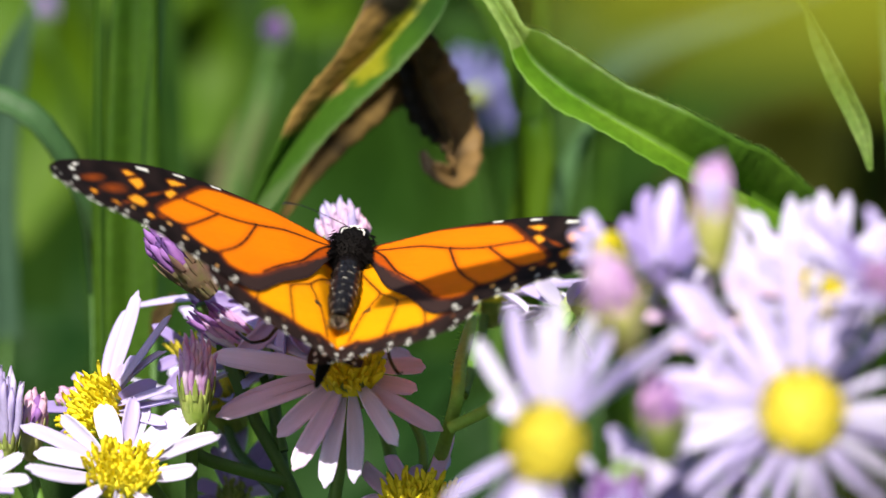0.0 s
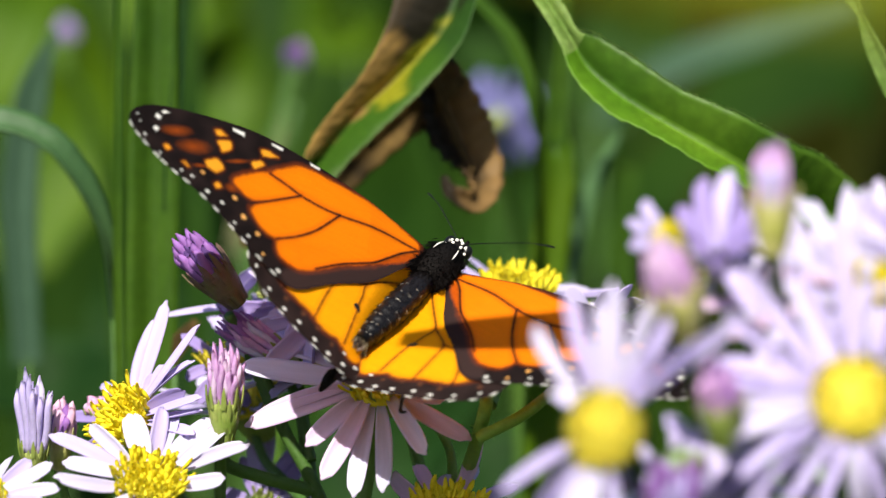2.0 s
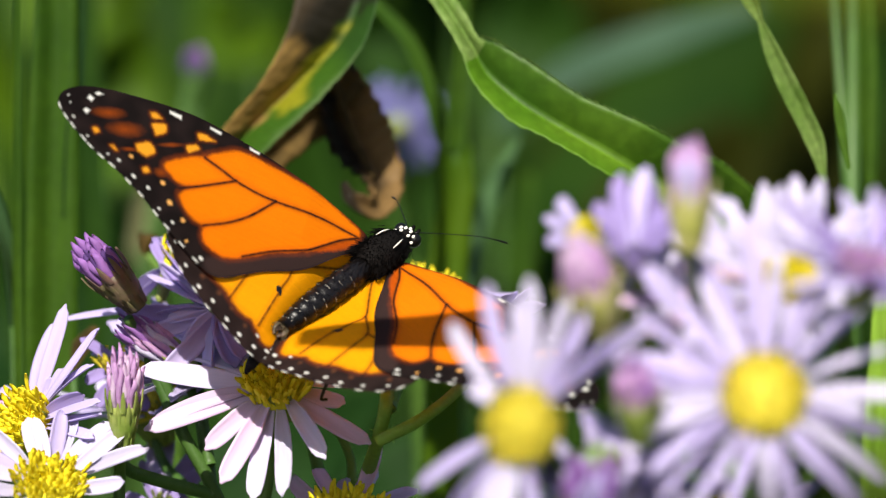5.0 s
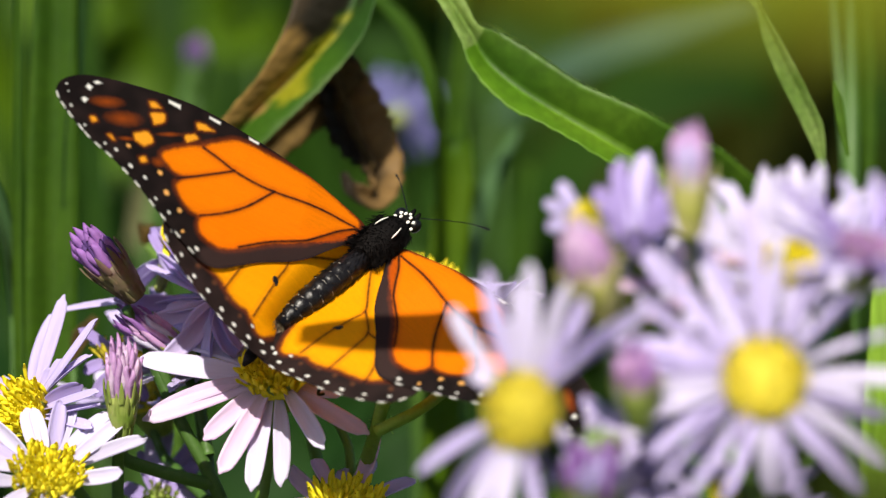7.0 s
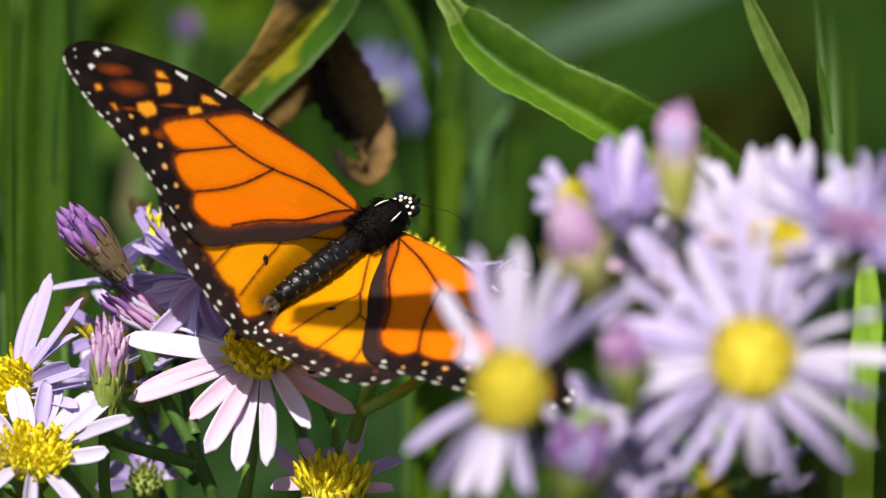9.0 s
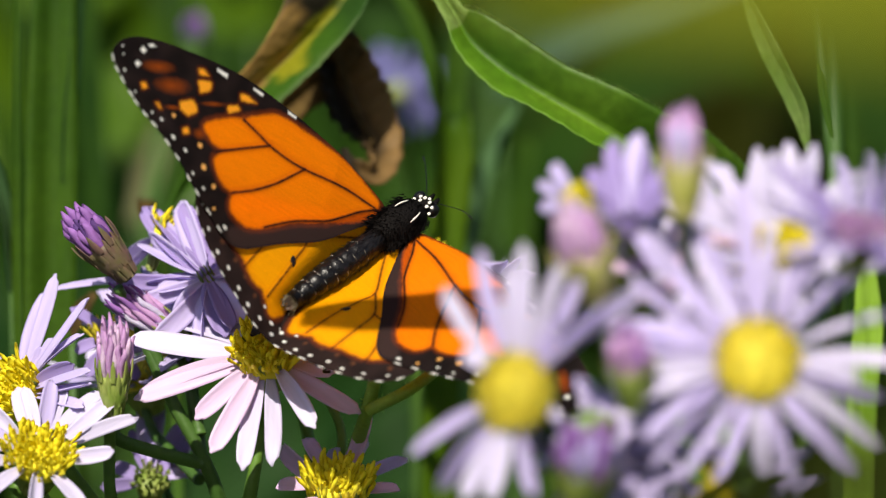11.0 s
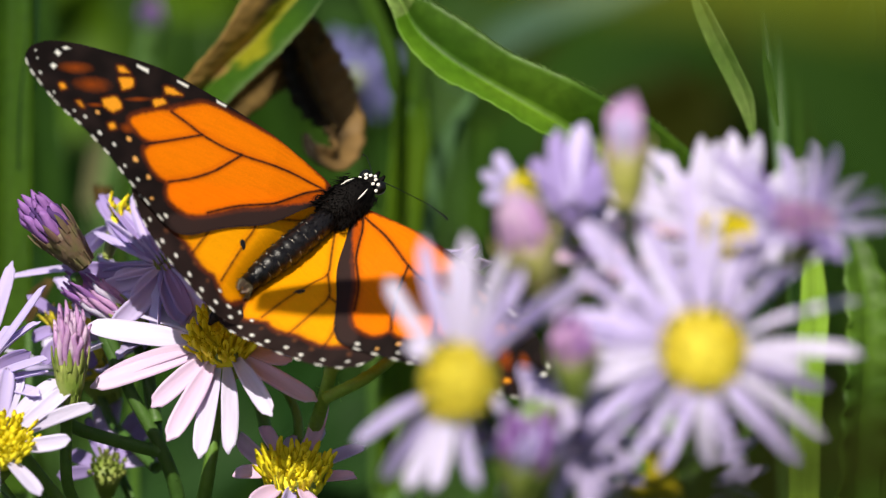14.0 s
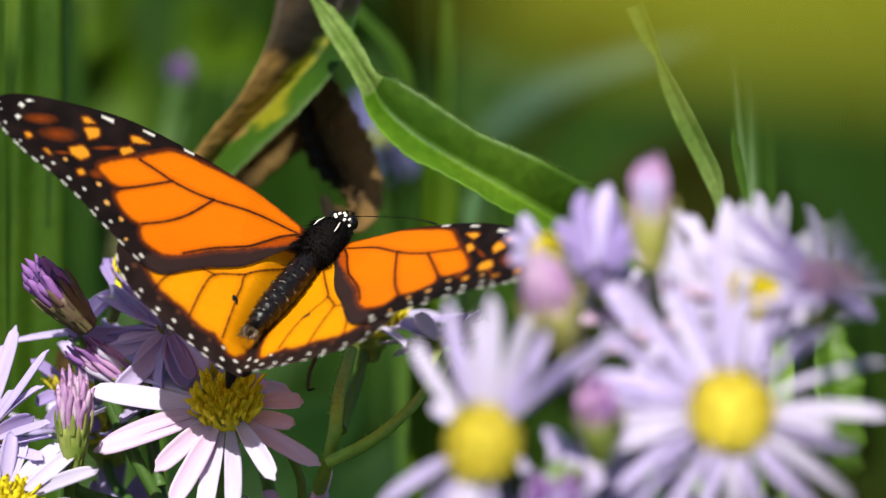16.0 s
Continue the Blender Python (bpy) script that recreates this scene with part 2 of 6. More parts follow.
def folded_leaf(bm, upper, rib, lower, n=60, c=6, thick=0.0002, swell=0.0008, wave=0.0004, vein=0.00012):
    """A leaf folded along its midrib: two lofted halves between the edges and the rib, a little swollen, with a wavy rim."""
    a, b, d = spline(upper, n), spline(rib, n), spline(lower, n)
    rows = []
    for i in range(n + 1):
        row = []
        for p, q in ((a[i], b[i]), (b[i], d[i])):
            for j in range(c + (q is d[i])):
                f = j / c
                v = p.lerp(q, f)
                rim = (1 - f) if p is a[i] else f
                v = v + Vector((0, -swell * math.sin(f * math.pi), wave * rim ** 3 * (math.sin(i * 1.7) + 0.6 * math.sin(i * 0.71 + 2))))
                v = v + Vector((0, vein * (math.sin(i * 2.1 + f * 6) + 0.5 * math.sin(i * 0.9 - f * 3)), 0)) * math.sin(f * math.pi)
                row.append(v)
        rows.append(row)
    top = [[bm.verts.new(v) for v in r] for r in rows]
    und = [[bm.verts.new(v + Vector((0, thick, 0))) for v in r] for r in rows]
    m = len(rows[0]) - 1
    for i in range(n):
        for j in range(m):
            bm.faces.new((top[i][j], top[i + 1][j], top[i + 1][j + 1], top[i][j + 1]))
            bm.faces.new((und[i][j], und[i][j + 1], und[i + 1][j + 1], und[i + 1][j]))
        bm.faces.new((top[i][0], und[i][0], und[i + 1][0], top[i + 1][0]))
        bm.faces.new((top[i + 1][m], und[i + 1][m], und[i][m], top[i][m]))
    return bm


def pigmented(me, tint):
    """Store a colour for every point: tint(point) gives it."""
    att = me.color_attributes.new("pigment", "FLOAT_COLOR", "POINT")
    for v, d in zip(me.vertices, att.data):
        d.color = (*tint(v.co), 1)
    return me


def blob(bm, centre, radii, axis_m=None, seg=14, rings=10):
    m = Matrix.Translation(centre) @ (axis_m.to_4x4() if axis_m else Matrix.Identity(4)) @ Matrix.Diagonal((*radii, 1))
    bmesh.ops.create_uvsphere(bm, u_segments=seg, v_segments=rings, radius=1, matrix=m)
    return bm


# ---- the ground and the meadow behind ----
def ground():
    bm = bmesh.new()
    n = 40
    grid = [[bm.verts.new((x, y, 0.02 * noise.noise((x * 0.7, y * 0.7, 0)))) for y in
             [math.copysign(abs(j / n) ** 4 * 400, j) for j in range(-n, n + 1)]] for x in
            [math.copysign(abs(i / n) ** 4 * 400, i) for i in range(-n, n + 1)]]
    for i in range(2 * n):
        for j in range(2 * n):
            bm.faces.new((grid[i][j], grid[i + 1][j], grid[i + 1][j + 1], grid[i][j + 1]))
    ob = new("ground", finish(bm, "ground", SOIL))
    tagged(ob, "dark soil of a wild meadow with moss patches", "ground", kind="structure")


def leaf_sheet(bm, root, tip, width, seed, bow=0.15):
    root, tip = Vector(root), Vector(tip)
    rng = random.Random(seed)
    mid = (root + tip) / 2 + Vector((rng.uniform(-1, 1), rng.uniform(-1, 1), 0.3)) * bow * (tip - root).length
    ribbon(bm, [root, mid, tip], [width * 0.3, width * 0.9, width, width * 0.8, width * 0.4, 0.0005], (rng.uniform(-0.5, 0.5), -1, rng.uniform(0.1, 0.8)),
           0.12, 8, 2, 0, 0.0002, seed=seed)


def meadow():
    """Dense blades and broad leaves far behind the flowers, all round to the sides."""
    rng = random.Random(11)
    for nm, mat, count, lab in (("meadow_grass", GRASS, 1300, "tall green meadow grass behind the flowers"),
                                ("meadow_leaves", SHADE_LEAF, 1000, "broad leaves low in the meadow, shade in their dark green"),
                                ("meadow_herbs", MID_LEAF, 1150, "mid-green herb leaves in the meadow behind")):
        bm = bmesh.new()
        for i in range(count):
            y = rng.uniform(0.55, 2.6) ** 1.0
            if nm == "meadow_leaves":
                y = rng.uniform(0.75, 3.2)
            x = rng.uniform(-0.22, 0.22) * (1 + y) * rng.choice((1.2, 1.6, 4.5))
            h = rng.uniform(0.75, 1.35) if nm == "meadow_grass" else rng.uniform(0.5, 1.4)
            lean = rng.uniform(-0.18, 0.18)
            w = rng.uniform(0.006, 0.016) if nm == "meadow_grass" else rng.uniform(0.02, 0.06)
            if nm == "meadow_grass":
                leaf_sheet(bm, (x, y, 0), (x + lean, y + rng.uniform(-0.1, 0.1), h), w, i, 0.05)
            else:
                z0 = h - rng.uniform(0.1, 0.25)
                leaf_sheet(bm, (x, y, z0), (x + rng.choice((-1, 1)) * rng.uniform(0.03, 0.16), y - 0.03, h), w, i)
        tagged(new(nm, finish(bm, nm, mat)), lab, "grass", kind="stuff")
    # the rest of the field, out to the sides and behind the lens
    def tuft(bm, x, y, h, w):
        lean = Vector((rng.uniform(-0.35, 0.35), rng.uniform(-0.35, 0.35), 0)) * h
        side = Vector((rng.uniform(-1, 1), rng.uniform(-1, 1), 0)).normalized() * w
        rows = []
        for k in range(5):
            f = k / 4
            p = Vector((x, y, 0)) + lean * f * f + Vector((0, 0, h * f * (1 - 0.15 * f)))
            s2 = side * (1 - f) ** 0.6
            up = side.cross(Vector((0, 0, 1))) * 0.35 * (1 - f)
            rows.append([bm.verts.new(p - s2), bm.verts.new(p + up), bm.verts.new(p + s2), bm.verts.new(p - up * 0.2)])
        for r0, r1 in zip(rows, rows[1:]):
            for k in range(4):
                bm.faces.new((r0[k - 1], r0[k], r1[k], r1[k - 1]))

    for nm, mat, count, lo, hi, lab in (("field_grass", GRASS, 9000, 0.3, 0.9, "green meadow grass spreading round the flowers"),
                                        ("field_undergrowth", MID_LEAF, 9000, 0.08, 0.4, "low dark green undergrowth covering the meadow soil")):
        bm = bmesh.new()
        for i in range(count):
            a = rng.uniform(0, math.tau)
            r = 0.5 + 11 * rng.random() ** 0.8
            x, y = math.cos(a) * r, math.sin(a) * r - 0.3
            if hi > 0.5 and abs(x) < 0.45 and -1.9 < y < 0.6:
                continue
            tuft(bm, x, y, rng.uniform(lo, hi), rng.uniform(0.004, 0.012))
        tagged(new(nm, finish(bm, nm, mat)), lab, "grass", kind="stuff")
    # a hedge that closes the view
    bm = bmesh.new()
    for i in range(4200):
        y = rng.uniform(3.2, 4.6)
        x = rng.uniform(-4.2, 4.2)
        z = rng.uniform(0.0, 2.2)
        leaf_sheet(bm, (x, y, z), (x + rng.uniform(-0.15, 0.15), y - rng.uniform(0, 0.1), z + rng.uniform(-0.1, 0.15)), rng.uniform(0.04, 0.09), i)
    tagged(new("hedge", finish(bm, "hedge", MID_LEAF)), "dense green hedge at the back of the meadow", "hedge", kind="stuff")


def leaf_thing(points, widths, facing, mat, name, label, category, fold, n, cross, ruffle, twist, seed):
    """A leaf or grass blade: its lamina and the midrib that stands a little proud of it."""
    ob = thing(name, label, category)
    bm = bmesh.new()
    ribbon(bm, points, widths, facing, fold, n, cross, ruffle, twist=twist, seed=seed)
    part("lamina", bm, mat, ob)
    bm = bmesh.new()
    wide = max(widths)
    nrm = Vector(facing).normalized()
    line = spline(points, n)
    tube(bm, [p + nrm * (-0.07 * wide) for p in line[1:-1]], [wide * 0.02, wide * 0.045, wide * 0.03, wide * 0.012], 5, n)
    part("midrib", bm, mat, ob)
    foot = min((Vector(points[0]), Vector(points[-1])), key=lambda p: p.z)
    if foot.z > 0.02:
        bm = bmesh.new()
        tube(bm, [foot + Vector((0, 0.0005, 0.001)), foot + Vector((0.002 * math.sin(seed + foot.x * 90), 0.004, -0.1)), Vector((foot.x + 0.01 * math.sin(seed * 2 + 1), foot.y + 0.012, 0.4)), Vector((foot.x * 1.05, foot.y + 0.015, -0.004))],
             [0.0005, 0.0009, 0.0012, 0.0016], 6, 16)
        part("leaf_stalk", bm, DARKSTEM, ob)
    return ob


def broad_leaf(u, v, u2, v2, y, width, mat, label, seed, name="blurred_leaf"):
    a, b = at(u, v, y), at(u2, v2, y)
    mid = (a + b) / 2 + Vector((0.004 * math.sin(seed), 0.01, 0))
    return leaf_thing([a, mid, b], [width * 0.5, width, width, width * 0.75, width * 0.1], (0.1 * math.sin(seed * 3), -1, 0.45), mat, name, label, "leaf", 0.1, 14, 4, 0.03, (0, 0), seed)


def blade(points, widths, facing, mat, name, label, fold=0.12, ruffle=0.02, twist=(0, 0), category="grass blade", n=30, cross=6, seed=0):
    return leaf_thing(points, widths, facing, mat, name, label, category, fold, n, cross, ruffle, twist, seed)


# ---- asters ----
def petal_mesh(mat, length, width, seed, bend=0.1, roll=0.25, notch=True):
    """One ray floret along +Y, upper face +Z, with a shallow channel and a blunt tip."""
    rng = random.Random(seed)
    bm = bmesh.new()
    n, c = 12, 6
    prof = [0.42, 0.58, 0.73, 0.85, 0.93, 0.98, 1.0, 1.0, 1.0, 0.97, 0.90, 0.74, 0.34]
    wob, tw = rng.uniform(-0.16, 0.16), rng.uniform(-0.4, 0.4)
    rows = [[], []]
    for i in range(n + 1):
        f = i / n
        w = width * prof[i] * 0.5
        yc = length * f
        zc = bend * length * f * f * (1 if rng else 1)
        xc = wob * length * f * f
        rt, ru = [], []
        for j in range(c + 1):
            s = j / c * 2 - 1
            dz = roll * w * s * s + 0.10 * w * math.cos(s * 9)
            x = s * w
            ang = tw * f
            px, pz = x * math.cos(ang) - dz * math.sin(ang), x * math.sin(ang) + dz * math.cos(ang)
            yy = yc - (0.05 * length * (s * s) if i == n else 0)
            rt.append(bm.verts.new((xc + px, yy, zc + pz + 0.00006)))
            ru.append(bm.verts.new((xc + px, yy, zc + pz - 0.00006)))
        rows[0].append(rt)
        rows[1].append(ru)
    top, und = rows
    for i in range(n):
        for j in range(c):
            bm.faces.new((top[i][j], top[i][j + 1], top[i + 1][j + 1], top[i + 1][j]))
            bm.faces.new((und[i][j + 1], und[i][j], und[i + 1][j], und[i + 1][j + 1]))
        bm.faces.new((top[i][0], top[i + 1][0], und[i + 1][0], und[i][0]))
        bm.faces.new((top[i + 1][-1], top[i][-1], und[i][-1], und[i + 1][-1]))
    for j in range(c):
        bm.faces.new((top[n][j], top[n][j + 1], und[n][j + 1], und[n][j]))
    return finish(bm, "petal", mat)


def disc_mesh(radius, dome, florets, mat, seed, length=1.4):
    """The flower's centre: a dome packed with tubular florets in a spiral."""
    rng = random.Random(seed)
    bm = bmesh.new()
    bmesh.ops.create_uvsphere(bm, u_segments=20, v_segments=10, radius=1, matrix=Matrix.Diagonal((radius * 0.95, radius * 0.95, dome, 1)))
    florets = int(florets * 1.5)
    for k in range(florets):
        f = math.sqrt((k + 0.5) / florets)
        a = k * 2.39996
        r = radius * f
        base = Vector((math.cos(a) * r, math.sin(a) * r, dome * math.sqrt(max(0, 1 - f * f)) * 0.9))
        out = (Vector((math.cos(a) * f * 0.55, math.sin(a) * f * 0.55, 1)) + Vector((rng.uniform(-1, 1), rng.uniform(-1, 1), 0)) * 0.28).normalized()
        ln = length * MM * rng.uniform(0.5, 1.3) * (0.55 + 0.6 * f)
        tip = base + out * ln
        bend = Vector((rng.uniform(-1, 1), rng.uniform(-1, 1), 0)) * ln * 0.14
        fat = rng.uniform(0.8, 1.35)
        tube(bm, [base, (base + tip) / 2 + bend, tip], [0.00022, 0.00021 * fat, 0.00026 * fat, 0.00040 * fat, 0.00016], 6, 5)
    return finish(bm, "disc", mat)


def calyx_mesh(r_top, length, seed, rows=4, per=9, mat=None):
    """Overlapping green bracts on a small cup along -Z from the flower's base."""
    rng = random.Random(seed)
    bm = bmesh.new()
    tube(bm, [(0, 0, 0), (0, 0, -length * 0.5), (0, 0, -length)], [r_top * 0.85, r_top * 0.75, r_top * 0.3], 12, 6)
    for k in range(rows):
        z = -length * (0.95 - 0.28 * k)
        r = r_top * (0.44 + 0.14 * k)
        for j in range(per):
            a = (j + 0.5 * (k % 2)) / per * math.tau + rng.uniform(-0.1, 0.1)
            d = Vector((math.cos(a), math.sin(a), 0))
            p0 = d * r + Vector((0, 0, z))
            p1 = d * (r + r_top * 0.12) + Vector((0, 0, z + length * 0.28))
            p2 = d * (r + r_top * 0.16) + Vector((0, 0, z + length * 0.52))
            w = r_top * 0.30
            ribbon(bm, [p0, p1, p2], [w * 0.8, w, w * 0.7, 0.00012], d, 0.1, 4, 2, 0, 0.00006)
    return finish(bm, "calyx", mat or CALYX)


def facing_m(place, normal, spin=0.0):
    """A pose at place with +Z along normal."""
    q = Vector(normal).normalized().to_track_quat("Z", "Y")
    return Matrix.Translation(place) @ q.to_matrix().to_4x4() @ Matrix.Rotation(spin, 4, "Z")


def flower_head(plant, place, normal, mats, petals, length, width, disc_r, seed, lift=0.1, droop=0.1, dome=1.3, disc_mat=None, florets=110,
                spin=0.0, gap=None, label="", floret_len=1.4, calyx_len=6.0, tips=(), rise=0.0, twirl=0.4):
    """A daisy-like head: the calyx carries the disc and the ray florets."""
    rng = random.Random(seed)
    head = part("flower_head", calyx_mesh(disc_r * 0.95 * MM, calyx_len * MM, seed), None, plant, label, facing_m(place, normal, spin))
    part("disc", disc_mesh(disc_r * MM, dome * MM, florets, disc_mat or YELLOW, seed, floret_len), None, head, "yellow disc of tubular florets")
    kinds = [petal_mesh(m, length * MM * s, width * MM * w, seed * 10 + i, b, r) for i, (m, s, w, b, r) in enumerate(
        [(mats[0], 1.0, 1.0, -droop, 0.2), (mats[-1], 0.86, 0.9, -droop * 1.8, 0.45), (mats[0], 1.08, 1.05, -droop * 0.3, 0.1), (mats[-1], 0.95, 0.72, -droop, 0.8),
         (mats[1 % len(mats)], 1.02, 0.85, -droop - 0.12, 0.35), (mats[0], 0.9, 0.95, -droop + 0.1, 0.3)])]
    for k in range(petals):
        a = (k + rng.uniform(-0.36, 0.36)) / petals * math.tau
        up = lift + rng.uniform(-0.18, 0.18) + (0.1 if k % 2 else 0)
        if gap and (head.matrix_basis.to_3x3() @ Vector((-math.sin(a), math.cos(a), 0))).dot(Vector(gap).normalized()) > 0.8:
            continue
        m = Matrix.Rotation(a, 4, "Z") @ Matrix.Translation((0, disc_r * 0.86 * MM, 0.0003 - 0.0004 * (k % 2))) @ Matrix.Rotation(up, 4, "X") @ Matrix.Rotation(rng.uniform(-0.3, 0.3), 4, "Y")
        part("petal", kinds[rng.randrange(6)], None, head, "", m)
    place, n = Vector(place), Vector(normal).normalized()
    for k, (tip, w) in enumerate(tips):
        side = tip - place
        depth = -(n.x * side.x + n.z * side.z) / n.y if abs(n.y) > 0.3 else 0
        depth = max(-0.012, min(0.012, depth)) + rng.uniform(-0.001, 0.001)
        out = Vector((side.x, depth, side.z)) + n * rise * side.length
        base = out.normalized() * disc_r * 0.8 * MM
        ln = (out - base).length
        q = (out - base).normalized()
        up = (n * 0.6 + Vector((0, -0.7, 0.3)))
        up = (up - q * up.dot(q)).normalized()
        m = Matrix((q.cross(up), q, up)).transposed().to_4x4()
        m = Matrix.Translation(place + base + n * 0.0003 * (k % 3)) @ m @ Matrix.Rotation(rng.uniform(-twirl, twirl), 4, "Y")
        me = petal_mesh(mats[rng.randrange(len(mats))], ln, w * MM, seed * 10 + k, rng.uniform(-0.16, 0.10) - droop * 0.3, rng.uniform(0.12, 0.6))
        part("petal", me, None, head, "", head.matrix_basis.inverted() @ m)
    return head


def bud(plant, place, way, mats, r, length, tuft, seed, open_by=0.25, count=14, label="", husk=None, slim=1.0):
    """A closed or opening head: bracts below, rolled rays in a tuft above. way points to the tuft."""
    rng = random.Random(seed)
    head = part("flower_bud", calyx_mesh(r * MM, length * MM, seed, 4, 9, husk), None, plant, label, facing_m(place, way))
    kinds = []
    for i in range(3):
        bm = bmesh.new()
        ln = tuft * MM * (0.85 + 0.12 * i)
        tube(bm, [(0, 0, 0), (0.0003, 0, ln * 0.4), (-0.0001, 0.0002, ln * 0.8), (0.0002, 0, ln)], [0.0005 * slim, 0.00075 * slim, 0.00078 * slim, 0.0006 * slim, 0.00014], 6, 8)
        kinds.append(finish(bm, "petal", mats[i % len(mats)]))
    for k in range(count):
        a = k * 2.39996
        f = math.sqrt((k + 0.5) / count)
        m = Matrix.Translation((math.cos(a) * r * 0.62 * f * MM, math.sin(a) * r * 0.62 * f * MM, -0.4 * length * MM * 0.3)) @ Matrix.Rotation(
            open_by * f + rng.uniform(-0.06, 0.06), 4, Vector((-math.sin(a), math.cos(a), 0))) @ Matrix.Rotation(rng.uniform(0, 6), 4, "Z") @ Matrix.Diagonal((1, 1, 1.08 - 0.38 * f * f, 1))
        part("petal", kinds[rng.randrange(3)], None, head, "", m)
    return head


def stem(plant, pts, radii, mat=None, hairs=0, name="stem", seed=0):
    bm = bmesh.new()
    tube(bm, pts, radii, 9, 24)
    if hairs:
        rng = random.Random(seed)
        line = spline(pts, 60)
        for i in range(hairs):
            k = rng.randrange(60)
            p = line[k].lerp(line[k + 1], rng.random())
            r = radii[0]
            d = Vector((rng.uniform(-1, 1), rng.uniform(-1, 1), rng.uniform(-0.2, 0.6))).normalized()
            a = p + d * r * 0.8
            tube(bm, [a, a + d * r * 0.5, a + d * r * 1.0], [0.00007, 0.00005, 0.00002], 3, 2)
    return part(name, bm, mat or STEM, plant)


# ---- plants of the middle ground ----
def middle_asters():
    plant = thing("aster_plant", "aster plant with lilac daisy heads and hairy green stems", "aster")
    f = lambda *a, **k: flower_head(plant, *a, **k)
    f(at(-13.8, -18.5, 0), (-0.06, -0.66, 0.75), (ROSY, WHITISH, ROSY), 0, 14.6, 3.5, 4.7, 3, lift=-0.04, droop=0.10, dome=2.4, florets=110, floret_len=2.8, rise=-0.04, twirl=0.3,
      tips=[(at(-34.3, -15.9, 0), 4.2), (at(-29.8, -9.6, 0), 4), (at(-33.6, -22.0, 0), 3), (at(-33.4, -23.4, 0), 3.4), (at(-23.9, -26.5, 0), 3), (at(-21.7, -32.4, 0), 3.1), (at(-18.2, -34.4, 0), 2.8), (at(-11.7, -32.7, 0), 2.6), (at(-6.0, -28.5, 0), 2.8), (at(-1.3, -26.4, 0), 2.8), (at(-3.7, -20.9, 0), 2.8), (at(-2.5, -17.2, 0), 2.8), (at(-8.3, -13.1, 0), 3), (at(-20.7, -11.8, 0), 3)],
      label="pink-lilac open head under the butterfly")
    f(at(-47.6, -33.7, -0.012), (0.12, -0.66, 0.74), (WHITISH, WHITISH, LILAC), 0, 14, 2.8, 4.8, 5, lift=0.32, droop=0.12, dome=2.0, florets=85, floret_len=2.6, rise=0.25, twirl=0.7,
      tips=[(at(-46.5, -24.1, -0.012), 2.6), (at(-43.5, -25.1, -0.012), 2.3), (at(-40.2, -25.2, -0.012), 2.6), (at(-39.2, -26.6, -0.012), 2.4), (at(-35.6, -25.4, -0.012), 2.4), (at(-33.9, -26.8, -0.012), 2.6), (at(-34.3, -28.6, -0.012), 2.2), (at(-38.3, -30.6, -0.012), 2.4), (at(-52.1, -24.9, -0.012), 2.6), (at(-56.6, -26.0, -0.012), 2.4), (at(-62.3, -27.9, -0.012), 2.6), (at(-60.4, -32.2, -0.012), 2.6), (at(-61.6, -36.4, -0.012), 2.4), (at(-56.6, -41.4, -0.012), 2.6), (at(-48.3, -44.7, -0.012), 2.6), (at(-40.8, -41.4, -0.012), 2.6), (at(-36.7, -35.6, -0.012), 2.4), (at(-49.1, -25.1, -0.012), 2.2), (at(-41.8, -27.2, -0.012), 2)],
      label="pale lilac open head with a bright yellow disc")
    # lilac head in half shade; the violet rays paint that shade
    f(at(-50.1, -24.0, 0.004), (-0.62, -0.55, 0.35), (LILAC, VIOLET, LILAC), 0, 14.5, 3.2, 4.4, 7, lift=0.2, droop=-0.05, dome=2.6, florets=85, floret_len=3.0, twirl=0.7,
      tips=[(at(-48.8, -8.0, 0.004), 2.7), (at(-44.5, -6.0, 0.004), 2.3), (at(-39.2, -10.7, 0.004), 2), (at(-45.0, -15.9, 0.004), 3.2), (at(-41.6, -13.9, 0.004), 2), (at(-39.0, -20.7, 0.004), 2.2), (at(-39.4, -22.7, 0.004), 2.5), (at(-39.2, -25.4, 0.004), 2.3), (at(-41.8, -18.9, 0.004), 2.2), (at(-46.6, -17.2, 0.004), 2), (at(-60.6, -23.2, 0.004), 2), (at(-57.5, -29.7, 0.004), 2.4), (at(-55.0, -17.2, 0.004), 1.8)],
      label="lilac head turned to the side")
    f(at(-19.9, -15.3, 0.024), (-0.25, -0.42, 0.87), (LILAC, WHITISH, LILAC), 24, 17, 3.3, 4.6, 9, lift=0.35, droop=0.08, dome=1.8, label="lilac head in the shade of the butterfly")
